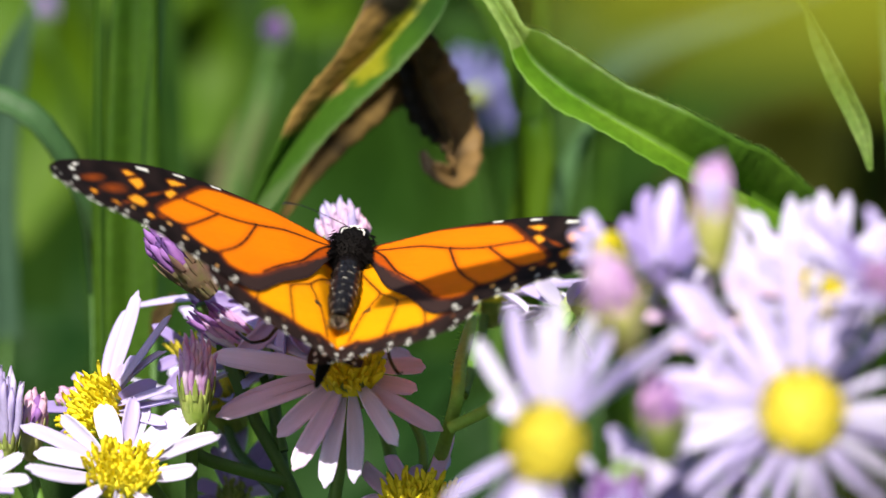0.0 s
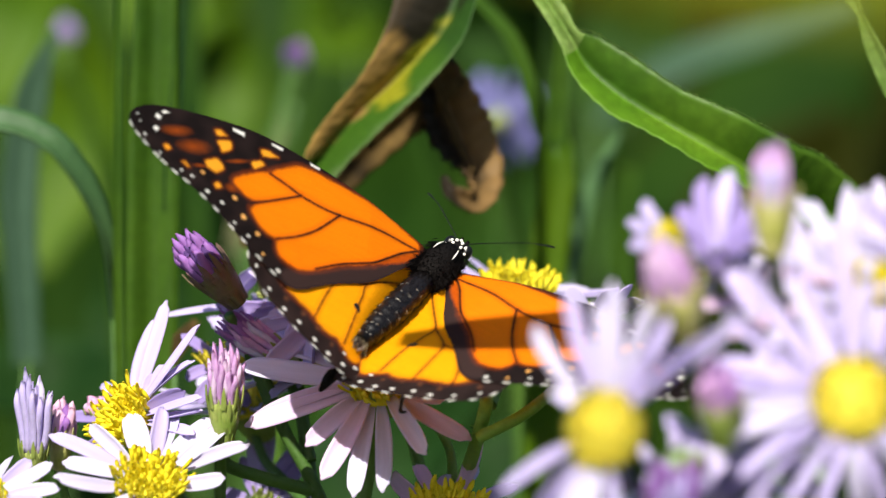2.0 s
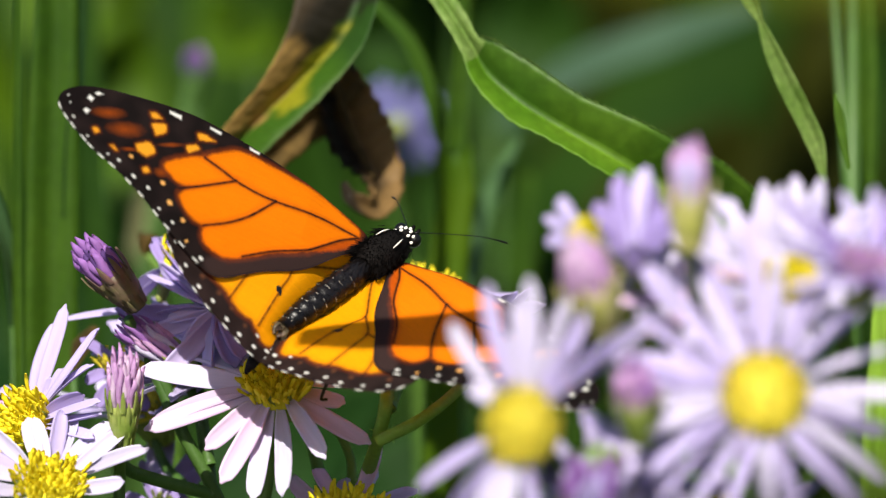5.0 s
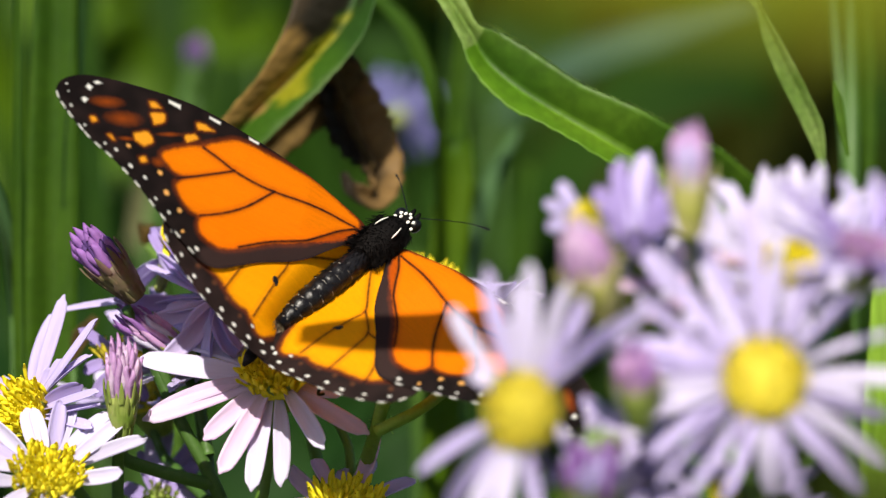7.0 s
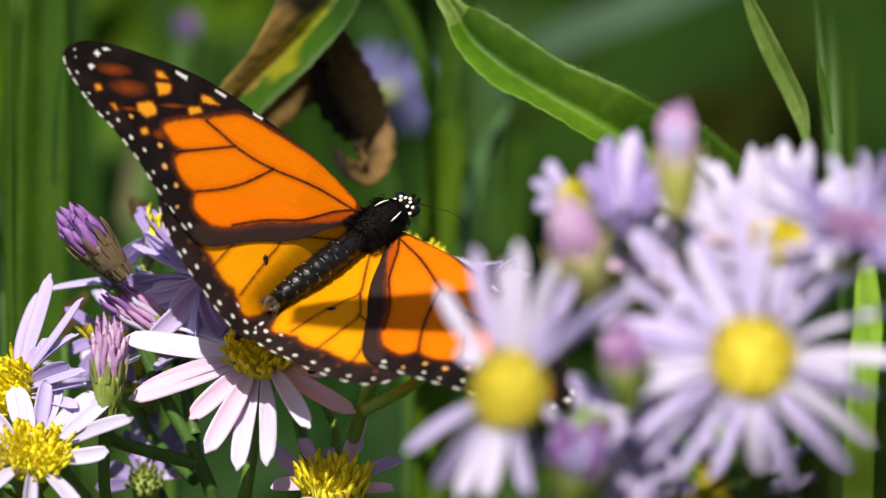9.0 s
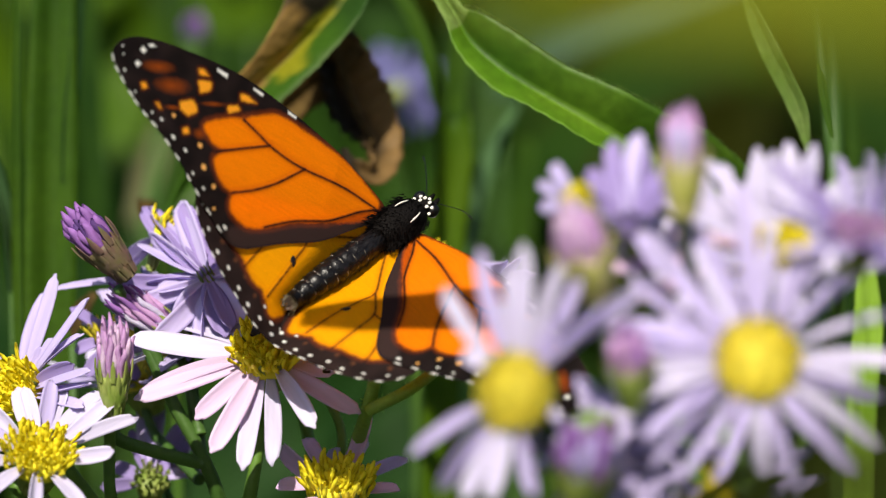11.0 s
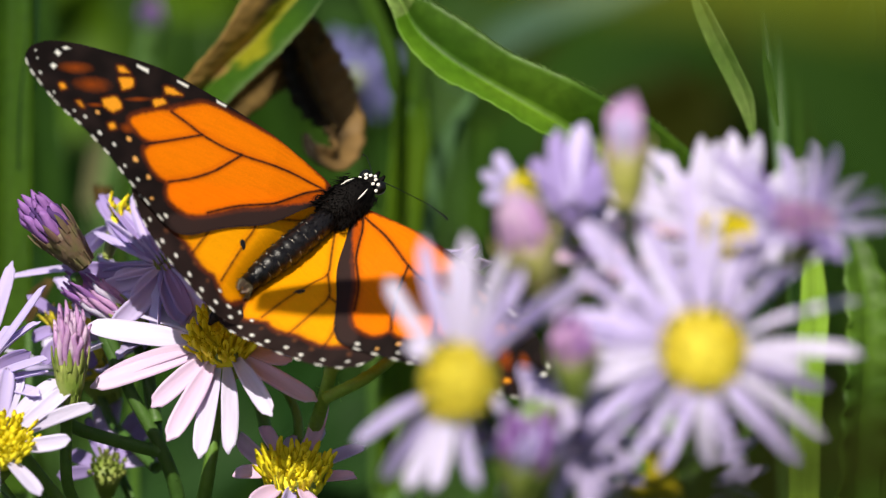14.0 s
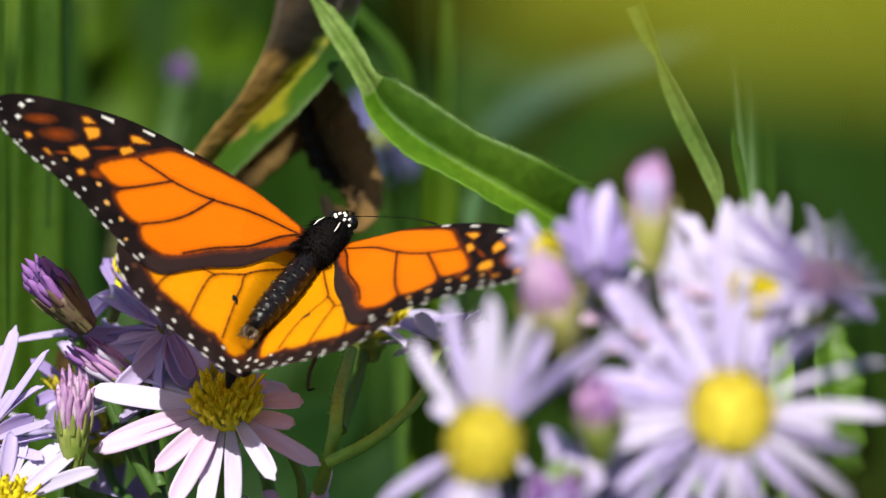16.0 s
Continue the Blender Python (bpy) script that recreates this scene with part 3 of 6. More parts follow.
    f(at(-22.3, -7.2, 0.011), (-0.35, -0.75, 0.55), (LILAC, VIOLET, LILAC, VIOLET), 0, 16, 3.4, 1.2, 11, droop=0.2, dome=0.5, florets=0, floret_len=0.6, rise=0.1, twirl=0.9, disc_mat=VIOLET,
      tips=[(at(-34.3, 2.5, 0.011), 3.6), (at(-32.2, 3.1, 0.011), 3.2), (at(-26.7, 4.1, 0.011), 3.6), (at(-24.2, 3.6, 0.011), 3.2), (at(-29.3, 2.0, 0.011), 2.4), (at(-33.7, -3.0, 0.011), 3), (at(-37.5, -9.4, 0.011), 2.6), (at(-46.5, -7.1, 0.011), 1.3), (at(-32.3, -12.6, 0.011), 2.8), (at(-27.9, -17.2, 0.011), 3.2), (at(-24.2, -17.2, 0.011), 3.4), (at(-20.7, -15.5, 0.011), 3.6), (at(-17.3, -12.7, 0.011), 3.6), (at(-15.8, -8.9, 0.011), 3.4), (at(-16.7, -4.7, 0.011), 3.2), (at(-20.4, 0.3, 0.011), 3.2), (at(-31.7, -7.2, 0.011), 2.8), (at(-27.5, -13.0, 0.011), 3), (at(-23.8, -13.0, 0.011), 3), (at(-31.2, -1.2, 0.011), 3), (at(-27.8, -3.0, 0.011), 3), (at(-25.8, 0.3, 0.011), 3), (at(-29.8, -9.3, 0.011), 2.6), (at(-18.3, -14.7, 0.011), 3), (at(-32.9, 0.3, 0.011), 2.8)],
      label="lilac head with long broad rays behind the wing")
    f(at(-29.3, -0.5, 0.02), (0.3, 0.3, 0.9), (VIOLET, LILAC), 0, 10, 2.4, 1.6, 12, dome=1.6, florets=16, floret_len=2.8, rise=0.1,
      tips=[(at(-35.3, -3.0, 0.02), 2.4), (at(-34.6, -7.2, 0.02), 2.4), (at(-23.8, -3.0, 0.02), 2.4)], label="small yellow centre between the violet rays")
    f(at(-32.4, -21.6, 0.03), (-0.3, -0.3, 0.9), (WHITISH, LILAC), 14, 11, 2.6, 4.5, 13, lift=0.4, droop=0.1, disc_mat=OCHRE, label="half-hidden lilac head")
    # violet on this lilac head stands for the shade behind the stems
    f(at(-31.0, -37.2, 0.024), (0.05, -0.8, 0.6), (LILAC, VIOLET, VIOLET), 0, 13, 2.6, 2.6, 14, twirl=0.7, disc_mat=CALYX, florets=20, rise=0.05,
      tips=[(at(-34.5, -29.3, 0.024), 2.2), (at(-32.7, -26.5, 0.024), 2.4), (at(-30.2, -25.7, 0.024), 2.4), (at(-26.8, -27.5, 0.024), 2.6), (at(-24.2, -29.8, 0.024), 2.4), (at(-22.9, -34.7, 0.024), 2.2), (at(-36.3, -34.3, 0.024), 2.4), (at(-28.3, -30.5, 0.024), 2.2), (at(-38.3, -38.0, 0.024), 2.2), (at(-25.3, -33.0, 0.024), 2)],
      label="lilac head low behind the stems")
    f(at(-36.2, -16.5, 0.02), (-0.1, -0.3, 0.95), (VIOLET, VIOLET), 0, 11, 2.4, 2.8, 16, dome=1.6, florets=26, disc_mat=OCHRE, floret_len=2.6, rise=0.05,
      tips=[(at(-42.3, -11.0, 0.012), 2), (at(-34.5, -10.5, 0.012), 2.2), (at(-41.0, -22.2, 0.012), 2.2), (at(-32.8, -22.2, 0.012), 2.2), (at(-32.3, -17.2, 0.012), 2), (at(-42.5, -18.0, 0.012), 2)], label="lilac head half hidden behind a bud")
    f(at(-3.5, -38.6, 0), (0.05, -0.38, 0.92), (PINKISH, LILAC), 0, 13, 2.8, 4.8, 15, lift=0.3, droop=0.02, dome=2.6, florets=80, floret_len=3.2, rise=0.1, twirl=0.6,
      tips=[(at(-13.5, -33.5, 0), 2.7), (at(-9.0, -32.2, 0), 2.6), (at(-5.3, -32.9, 0), 2.2), (at(-0.7, -31.1, 0), 2.4), (at(2.3, -28.6, 0), 2.5), (at(6.7, -34.7, 0), 2.6), (at(5.8, -38.9, 0), 2.6), (at(-0.0, -43.9, 0), 2.8), (at(-5.0, -44.7, 0), 2.8), (at(-10.0, -42.2, 0), 2.8), (at(-12.5, -38.0, 0), 2.6)], label="lilac head with tall yellow florets")
    f(at(6.8, -5.8, 0.03), (0.1, -0.2, 0.96), (LILAC, WHITISH), 16, 12, 2.6, 4.6, 17, lift=0.1, droop=0.1, dome=2.4, floret_len=3.2, label="lilac head behind the butterfly wing")
    f(at(18.4, -9.4, 0.02), (0.3, 0.6, 0.75), (WHITISH, LILAC, WHITISH), 0, 12, 2.6, 2.4, 19, droop=0.05, disc_mat=CALYX, florets=0, twirl=0.8,
      tips=[(at(9.2, -7.8, 0.02), 4.4), (at(10.1, -10.0, 0.02), 3.4), (at(11.1, -6.3, 0.02), 3), (at(14.2, -4.5, 0.02), 2.8), (at(23.9, -4.5, 0.02), 3.4), (at(25.2, -6.8, 0.02), 3), (at(21.9, -15.8, 0.02), 2.4), (at(20.7, -3.8, 0.02), 3), (at(14.4, -11.5, 0.02), 2.4)], label="pale head seen from below")
    b = lambda *a, **k: bud(plant, *a, **k)
    b(at(-38.3, -2.0, 0.006), (-0.66, -0.12, 0.74), (DIMPURPLE, PURPLE, PURPLE), 3.5, 6.6, 7.4, 21, 0.10, 40, husk=DARKHUSK, label="half-open purple bud in a brown husk")
    b(at(-36.4, -21.2, -0.006), (0.02, -0.2, 1), (ORCHID, PINKISH, ORCHID), 2.8, 6.6, 8.8, 22, 0.17, 36, slim=0.62, husk=CALYX, label="opening pale pink bud")
    b(at(-29.3, -14.2, 0.012), (-0.78, -0.22, 0.58), (ORCHID, WHITISH, PURPLE), 2.9, 5.0, 10.0, 23, 0.12, 34, slim=0.7, label="half-open bud striped pink and purple")
    b(at(-64.5, -28.5, 0.004), (0.02, -0.2, 1), (LILAC, WHITISH, LILAC), 2.4, 5.0, 12.5, 24, 0.15, 20, slim=0.8, label="tall opening lilac bud")
    b(at(-60.5, -26.4, 0.008), (0.1, -0.2, 1), (ORCHID, PURPLE, BUDPINK), 2.2, 5.0, 6.0, 25, 0.10, 18, husk=PALECALYX, label="small pink and purple bud")
    f(at(-72.1, -36.1, -0.016), (-0.2, -0.5, 0.8), (WHITISH, LILAC, PINKISH), 0, 12, 2.4, 3.6, 26, florets=60, rise=0.15, twirl=0.7,
      tips=[(at(-67.7, -29.8, -0.016), 2.2), (at(-64.4, -31.2, -0.016), 2.2), (at(-60.9, -32.9, -0.016), 2.2), (at(-60.2, -34.7, -0.016), 2.2), (at(-62.1, -37.3, -0.016), 2.2), (at(-71.2, -28.6, -0.016), 2.2), (at(-75.4, -31.1, -0.016), 2.2), (at(-78.7, -35.2, -0.016), 2.2), (at(-66.2, -32.7, -0.016), 2), (at(-74.6, -41.9, -0.016), 2.4), (at(-67.9, -42.3, -0.016), 2.4)],
      label="pale head low beside the opening buds")
    b(at(-54.7, -22.6, 0.012), (-0.4, -0.2, 0.8), (BUDPINK, PINKISH), 2.2, 4.0, 3.2, 26, 0.2, 12, label="small pink bud")
    b(at(-14.5, 0.1, 0.025), (-0.1, -0.1, 1), (BUDPINK, PINKISH, LILAC), 3.6, 6.0, 7.5, 27, 0.4, 26, label="pink opening bud behind the butterfly's head")
    s = lambda pts, r, mat=None, hairs=0, seed=0: stem(plant, pts, r, mat, hairs, seed=seed)
    s([at(-13.8, -20.8, 0.006), at(-14.5, -28.2, 0.012), at(-16.2, -38.2, 0.012), at(-18.7, -54.9, 0.02), (-0.03, 0.03, 0.0)], [0.0008, 0.0009, 0.0012, 0.0022], STEM, 60, 1)
    # this stem and the next carry their sunlight in the paler green
    s([at(4.5, -9.9, 0.010), at(2.6, -16.6, -0.006), at(2.0, -22.4, -0.012), at(-1.0, -32.4, 0.012), at(-7.0, -46.6, 0.02), (-0.02, 0.03, 0.0)], [0.0009, 0.0010, 0.0010, 0.0013, 0.0024], HAIRYLIT, 260, 2)
    s([at(18.8, -9.9, 0.010), at(14.2, -17.4, -0.006), at(8.0, -22.8, -0.012), at(1.0, -26.4, -0.010)], [0.0008, 0.0008, 0.0009, 0.0009], HAIRYLIT, 180, 3)
    s([at(-30.8, -16.6, 0.012), at(-27.8, -24.9, 0.012), at(-23.7, -32.4, 0.012), at(-20.8, -39.9, 0.014), at(-18.7, -54.9, 0.02)], [0.0009, 0.0010, 0.0011, 0.0013], DARKSTEM, 90, 4)
    s([at(-37.4, -27.0, 0.0), at(-36.2, -30.3, 0.004), at(-30.3, -32.4, 0.008), at(-23.7, -34.1, 0.012)], [0.0008, 0.001, 0.001, 0.001], DARKSTEM, 40, 5)
    s([at(-51.2, -37.4, 0.0), at(-43.7, -43.2, 0.01), at(-30.3, -50.8, 0.02), at(-18.7, -63.2, 0.02)], [0.001, 0.001, 0.0012, 0.0014], STEM)
    s([at(-37.2, -24.9, -0.004), at(-37.0, -29.9, 0.002), at(-36.6, -39.9, 0.004), at(-30.3, -50.8, 0.02)], [0.0008, 0.0009, 0.0009, 0.001], STEM, 30, 6)
    s([at(-48.2, -24.9, 0.008), at(-43.7, -34.1, 0.015), at(-30.3, -50.8, 0.02)], [0.0008, 0.001, 0.001], STEM)
    s([at(-65.0, -33.0, 0.004), at(-57.8, -43.2, 0.01), at(-30.3, -54.9, 0.02)], [0.0008, 0.001, 0.001], STEM)
    s([at(-61.3, -29.9, 0.012), at(-59.5, -36.6, 0.012), at(-57.8, -43.2, 0.01)], [0.0006, 0.0007, 0.0008], STEM)
    s([at(-54.7, -25.3, 0.012), at(-52.0, -31.6, 0.014), at(-43.7, -43.2, 0.01)], [0.0006, 0.0007, 0.0008], STEM)
    s([at(-35.8, -8.2, 0.008), at(-32.8, -14.1, 0.012), at(-29.5, -21.6, 0.012)], [0.0008, 0.0009, 0.001], DARKSTEM)
    s([at(-26.2, -12.0, 0.024), at(-25.3, -19.9, 0.022), at(-23.7, -32.4, 0.014)], [0.001, 0.001, 0.0011], DARKSTEM)
    s([at(-27.4, -16.6, 0.016), at(-25.5, -21.6, 0.014), at(-23.7, -29.9, 0.012)], [0.0007, 0.0008, 0.001], DARKSTEM)
    s([at(-32.4, -24.1, 0.03), at(-30.3, -29.9, 0.028), at(-23.7, -36.6, 0.016)], [0.0007, 0.0008, 0.001], DARKSTEM)
    s([at(-29.5, -36.6, 0.03), at(-26.2, -43.2, 0.026), at(-20.3, -50.8, 0.02)], [0.0007, 0.0008, 0.001], DARKSTEM)
    s([at(-1.3, -40.8, 0.004), at(-2.8, -46.6, 0.01), at(-7.0, -53.2, 0.02)], [0.0008, 0.001, 0.001], STEM)
    s([at(6.3, -6.6, 0.03), at(5.5, -13.2, 0.026), at(2.8, -21.6, 0.012)], [0.0008, 0.0009, 0.001], STEM)
    s([at(-14.3, -3.2, 0.026), at(-12.0, -14.9, 0.03), at(-7.8, -29.9, 0.03), at(-5.3, -42.4, 0.022)], [0.0008, 0.0009, 0.001], STEM)
    s([at(-7.0, -20.8, 0.02), at(-3.2, -28.2, 0.016), at(-2.7, -33.7, 0.013)], [0.0006, 0.0007, 0.0008], STEM, 30, 8)
    return plant


def front_asters():
    plant = thing("aster_plant_in_front", "cluster of pale lilac asters close to the lens", "aster")
    Y = -0.12
    f = lambda *a, **k: flower_head(plant, *a, **k)
    f(at(15.8, -28.6, Y), (-0.5, -0.84, 0.1), (WHITISH, WHITISH, LILAC), 0, 14.8, 2.5, 5.5, 33, twirl=0.8, droop=-0.03, dome=3.2, disc_mat=OCHRE, florets=90, floret_len=0.8, rise=0.12,
      tips=[(at(4.2, -14.7, Y), 2.1), (at(10.0, -8.5, Y), 2.2), (at(19.5, -7.1, Y), 2.3), (at(23.2, -9.6, Y), 2.1), (at(33.0, -12.2, Y), 2.4), (at(27.2, -13.2, Y), 2.1), (at(14.7, -15.2, Y), 2.1), (at(8.8, -22.6, Y), 2.0), (at(0.5, -36.6, Y), 2.4), (at(3.7, -42.4, Y), 2.5), (at(8.4, -44.5, Y), 2.4), (at(13.0, -44.9, Y), 2.4), (at(18.0, -44.5, Y), 2.2), (at(29.7, -16.6, Y), 2.2), (at(16.3, -9.9, Y), 1.9), (at(23.0, -16.6, Y), 2.0)],
      label="pale lilac head turned aside")
    f(at(32.3, -4.6, Y + 0.02), (-0.1, -0.8, 0.55), (VIOLET, LILAC, VIOLET), 0, 13, 2.5, 1.8, 35, twirl=0.7, droop=0.1, disc_mat=VIOLET, florets=12, rise=0.05,
      tips=[(at(25.7, 4.9, Y + 0.02), 2.8), (at(28.8, 7.8, Y + 0.02), 2.8), (at(32.6, 8.8, Y + 0.02), 2.6), (at(36.5, 8.4, Y + 0.02), 2.8), (at(39.8, 5.5, Y + 0.02), 2.8), (at(38.8, 1.3, Y + 0.02), 2.6), (at(35.7, 3.0, Y + 0.02), 2.4), (at(27.2, 0.9, Y + 0.02), 2.2), (at(38.0, -10.3, Y + 0.02), 2.8), (at(30.9, 5.1, Y + 0.02), 2.4), (at(34.2, 6.8, Y + 0.02), 2.4)],
      label="violet head with rays held upright")
    f(at(25.0, -0.6, Y + 0.02), (-0.55, -0.55, 0.6), (WHITISH, LILAC), 0, 7, 2.3, 2.2, 36, dome=2.0, florets=40, floret_len=0.8,
      tips=[(at(18.4, 1.9, Y + 0.02), 2.2), (at(19.0, -1.8, Y + 0.02), 2.2), (at(21.3, 4.2, Y + 0.02), 2.0)], label="small pale head with a yellow disc")
    f(at(47.3, -8.7, Y + 0.03), (-0.1, -0.72, 0.66), (WHITISH, PINKISH, WHITISH), 24, 13.5, 2.3, 3.6, 37, lift=0.3, droop=0.05, dome=2.2, label="pale head behind the large one")
    f(at(54.8, -7.6, Y + 0.025), (0.15, -0.72, 0.66), (WHITISH, PINKISH, WHITISH), 24, 13, 2.4, 3.4, 38, lift=0.3, droop=0.05, dome=2.2, label="pale head with bright upright rays")
    f(at(65.9, -5.9, Y), (0.15, -0.5, 0.85), (VIOLET, LILAC), 20, 12.5, 2.3, 3.4, 39, lift=0.4, droop=0.05, disc_mat=ORCHID, label="lilac head with a pinkish centre")
    f(at(28.0, -41.2, Y + 0.02), (-0.1, -0.5, 0.85), (LILAC, PURPLE, WHITISH), 16, 12, 2.4, 4.0, 41, lift=0.9, droop=0.0, label="purple half-open head low in the cluster")
    f(at(44.7, -43.2, Y + 0.03), (0.0, -0.6, 0.75), (LILAC, WHITISH), 15, 11, 2.5, 4.6, 43, lift=0.3, droop=0.05, label="lilac head low in the cluster")
    f(at(33.8, -37.4, Y + 0.012), (-0.2, -0.85, 0.45), (LILAC, WHITISH, LILAC), 15, 11.5, 2.4, 2.0, 44, disc_mat=LILAC, florets=14, lift=0.2, droop=0.05, twirl=0.5, label="lilac head half hidden in the cluster")
    b = lambda *a, **k: bud(plant, *a, **k)
    b(at(40.1, 4.4, Y), (-0.02, -0.1, 1), (ORCHID, LILAC, ORCHID), 3.3, 6.5, 8.5, 45, -0.02, 26, husk=PALECALYX, label="closed pink bud on a green calyx")
    b(at(25.7, -8.9, Y), (-0.3, -0.3, 0.9), (ORCHID, ORCHID, PINKISH), 4.2, 6.0, 8.5, 46, 0.05, 28, husk=PALECALYX, label="closed pink bud with a pale base")
    b(at(32.4, -25.6, -0.122), (-0.1, -0.3, 0.9), (ORCHID, PURPLE, ORCHID), 3.4, 5.5, 7.0, 47, 0.08, 22, label="small deep pink bud")
    b(at(27.6, -34.9, Y + 0.01), (-0.3, -0.4, 0.9), (CALYX, WHITISH), 3.0, 5.0, 3.5, 48, 0.1, 12, label="green unopened bud")
    b(at(25.6, -40.8, -0.118), (0.1, -0.4, 0.9), (PURPLE, LILAC, PURPLE), 4.2, 6.0, 8.0, 49, 0.4, 26, label="purple half-open bud low in the cluster")
    bm = bmesh.new()
    ribbon(bm, [at(23.5, -32.7, -0.115), at(26.9, -33.3, -0.117), at(29.9, -35.3, -0.117)], [0.0012, 0.0034, 0.0030, 0.0004], (-0.1, -0.7, 0.6), 0.15, 14, 6, 0.02, 0.0002, (0, 0), 3)
    part("leaf", bm, LIMEBLADE, plant, "small bright green leaf")
    s = lambda pts, r, mat=None, hairs=0: stem(plant, pts, r, mat, hairs)
    s([at(29.8, -35.2, -0.115), at(32.4, -39.6, -0.1), at(36.3, -62.0, Y + 0.03)], [0.0005, 0.0007, 0.001])
    s([at(40.1, -2.0, Y), at(41.2, -9.9, Y + 0.02), at(44.7, -26.6, Y + 0.03), at(51.3, -50.8, Y + 0.02)], [0.0010, 0.0010, 0.0011, 0.0013])
    s([at(27.2, -15.3, Y + 0.002), at(29.7, -23.2, Y + 0.02), at(36.3, -36.6, Y + 0.03), at(45.5, -59.1, Y + 0.03)], [0.0010, 0.0010, 0.0011, 0.0013])
    s([at(18.0, -29.9, Y + 0.01), at(23.0, -38.2, Y + 0.02), at(45.5, -67.4, Y + 0.03)], [0.0010, 0.0011, 0.0013])
    s([at(32.0, -4.1, Y + 0.022), at(33.8, -9.9, Y + 0.03), at(38.0, -26.6, Y + 0.03), at(43.0, -43.2, Y + 0.03)], [0.0009, 0.001, 0.001, 0.0012])
    s([at(46.9, -8.7, Y + 0.035), at(47.3, -16.6, Y + 0.045), at(49.7, -34.1, Y + 0.04), at(51.3, -50.8, Y + 0.02)], [0.0009, 0.001, 0.0012])
    s([at(23.8, -1.6, Y + 0.024), at(26.3, -13.2, Y + 0.03), at(30.5, -24.9, Y + 0.03)], [0.0007, 0.0008, 0.0009])
    s([at(54.7, -7.8, Y + 0.03), at(53.4, -21.6, Y + 0.04), at(50.5, -38.2, Y + 0.03), at(51.3, -51.6, Y + 0.02)], [0.0009, 0.001, 0.001, 0.0012])
    s([at(64.5, -4.5, Y + 0.005), at(62.2, -21.6, Y + 0.04), at(55.5, -42.4, Y + 0.03), at(51.3, -53.2, Y + 0.02)], [0.0009, 0.001, 0.001, 0.0012])
    s([at(33.8, -31.6, Y + 0.02), at(36.3, -38.2, Y + 0.03), at(42.2, -51.6, Y + 0.03)], [0.0008, 0.0009, 0.001])
    s([at(28.0, -38.2, Y + 0.012), at(31.3, -44.1, Y + 0.02), at(43.0, -59.1, Y + 0.03)], [0.0008, 0.0009, 0.001])
    s([at(34.0, -39.1, Y + 0.04), at(37.2, -46.6, Y + 0.035), at(44.7, -61.6, Y + 0.03)], [0.0008, 0.0009, 0.001])
    s([at(44.7, -45.3, Y + 0.034), at(45.5, -53.2, Y + 0.03), at(45.5, -63.2, Y + 0.03)], [0.0008, 0.0009, 0.001])
    s([at(28.0, -43.2, Y + 0.024), at(33.0, -50.8, Y + 0.03), at(43.8, -63.2, Y + 0.03)], [0.0008, 0.0009, 0.001])
    return plant


def large_front_aster():
    plant = thing("large_aster_in_front", "large pale lilac aster close to the lens", "aster")
    Y = -0.12
    f = lambda *a, **k: flower_head(plant, *a, **k)
    f(at(52.8, -24.1, Y), (-0.03, -0.95, 0.25), (LILAC, LILAC, WHITISH), 0, 15.6, 2.5, 5.7, 31, twirl=0.8, droop=0.02, dome=2.8, disc_mat=OCHRE, florets=90, floret_len=0.8, rise=0.06,
      tips=[(at(35.0, -5.8, Y), 2.32), (at(42.2, -6.6, Y), 2.15), (at(50.5, 2.4, Y), 2.48), (at(54.7, 0.1, Y), 2.15), (at(31.0, -19.5, Y), 2.48), (at(34.7, -25.6, Y), 2.32), (at(34.5, -34.1, Y), 2.32), (at(35.9, -38.2, Y), 1.99), (at(42.2, -42.8, Y), 2.32), (at(56.9, -43.4, Y), 1.99), (at(66.7, -40.8, Y), 2.32), (at(71.3, -30.3, Y), 2.32), (at(76.5, -22.6, Y), 2.15), (at(75.5, -15.3, Y), 2.15), (at(72.0, -7.4, Y), 2.15), (at(64.7, -3.1, Y), 2.15), (at(45.9, -3.1, Y), 2.15), (at(33.0, -13.2, Y), 1.99), (at(71.3, -35.8, Y), 1.99), (at(48.0, -42.4, Y), 1.82), (at(38.8, -12.4, Y), 2.07), (at(54.7, -6.6, Y), 2.07), (at(60.5, -8.7, Y), 2.07), (at(68.0, -26.6, Y), 2.07), (at(38.0, -29.9, Y), 2.07), (at(52.2, -40.8, Y), 1.96), (at(62.2, -38.2, Y), 2.07), (at(38.8, -21.6, Y), 2.07), (at(32.0, -16.4, Y), 2.52), (at(33.2, -22.6, Y), 2.52), (at(33.8, -29.9, Y), 2.34)],
      label="large pale lilac head with a yellow disc")
    stem(plant, [at(53.4, -25.3, Y + 0.008), at(54.7, -34.9, Y + 0.015), at(51.3, -50.8, Y + 0.02), at(43.0, -88.2, Y + 0.03), (0.05, -0.06, 0.0)], [0.0011, 0.0013, 0.0016, 0.0024])
    return plant


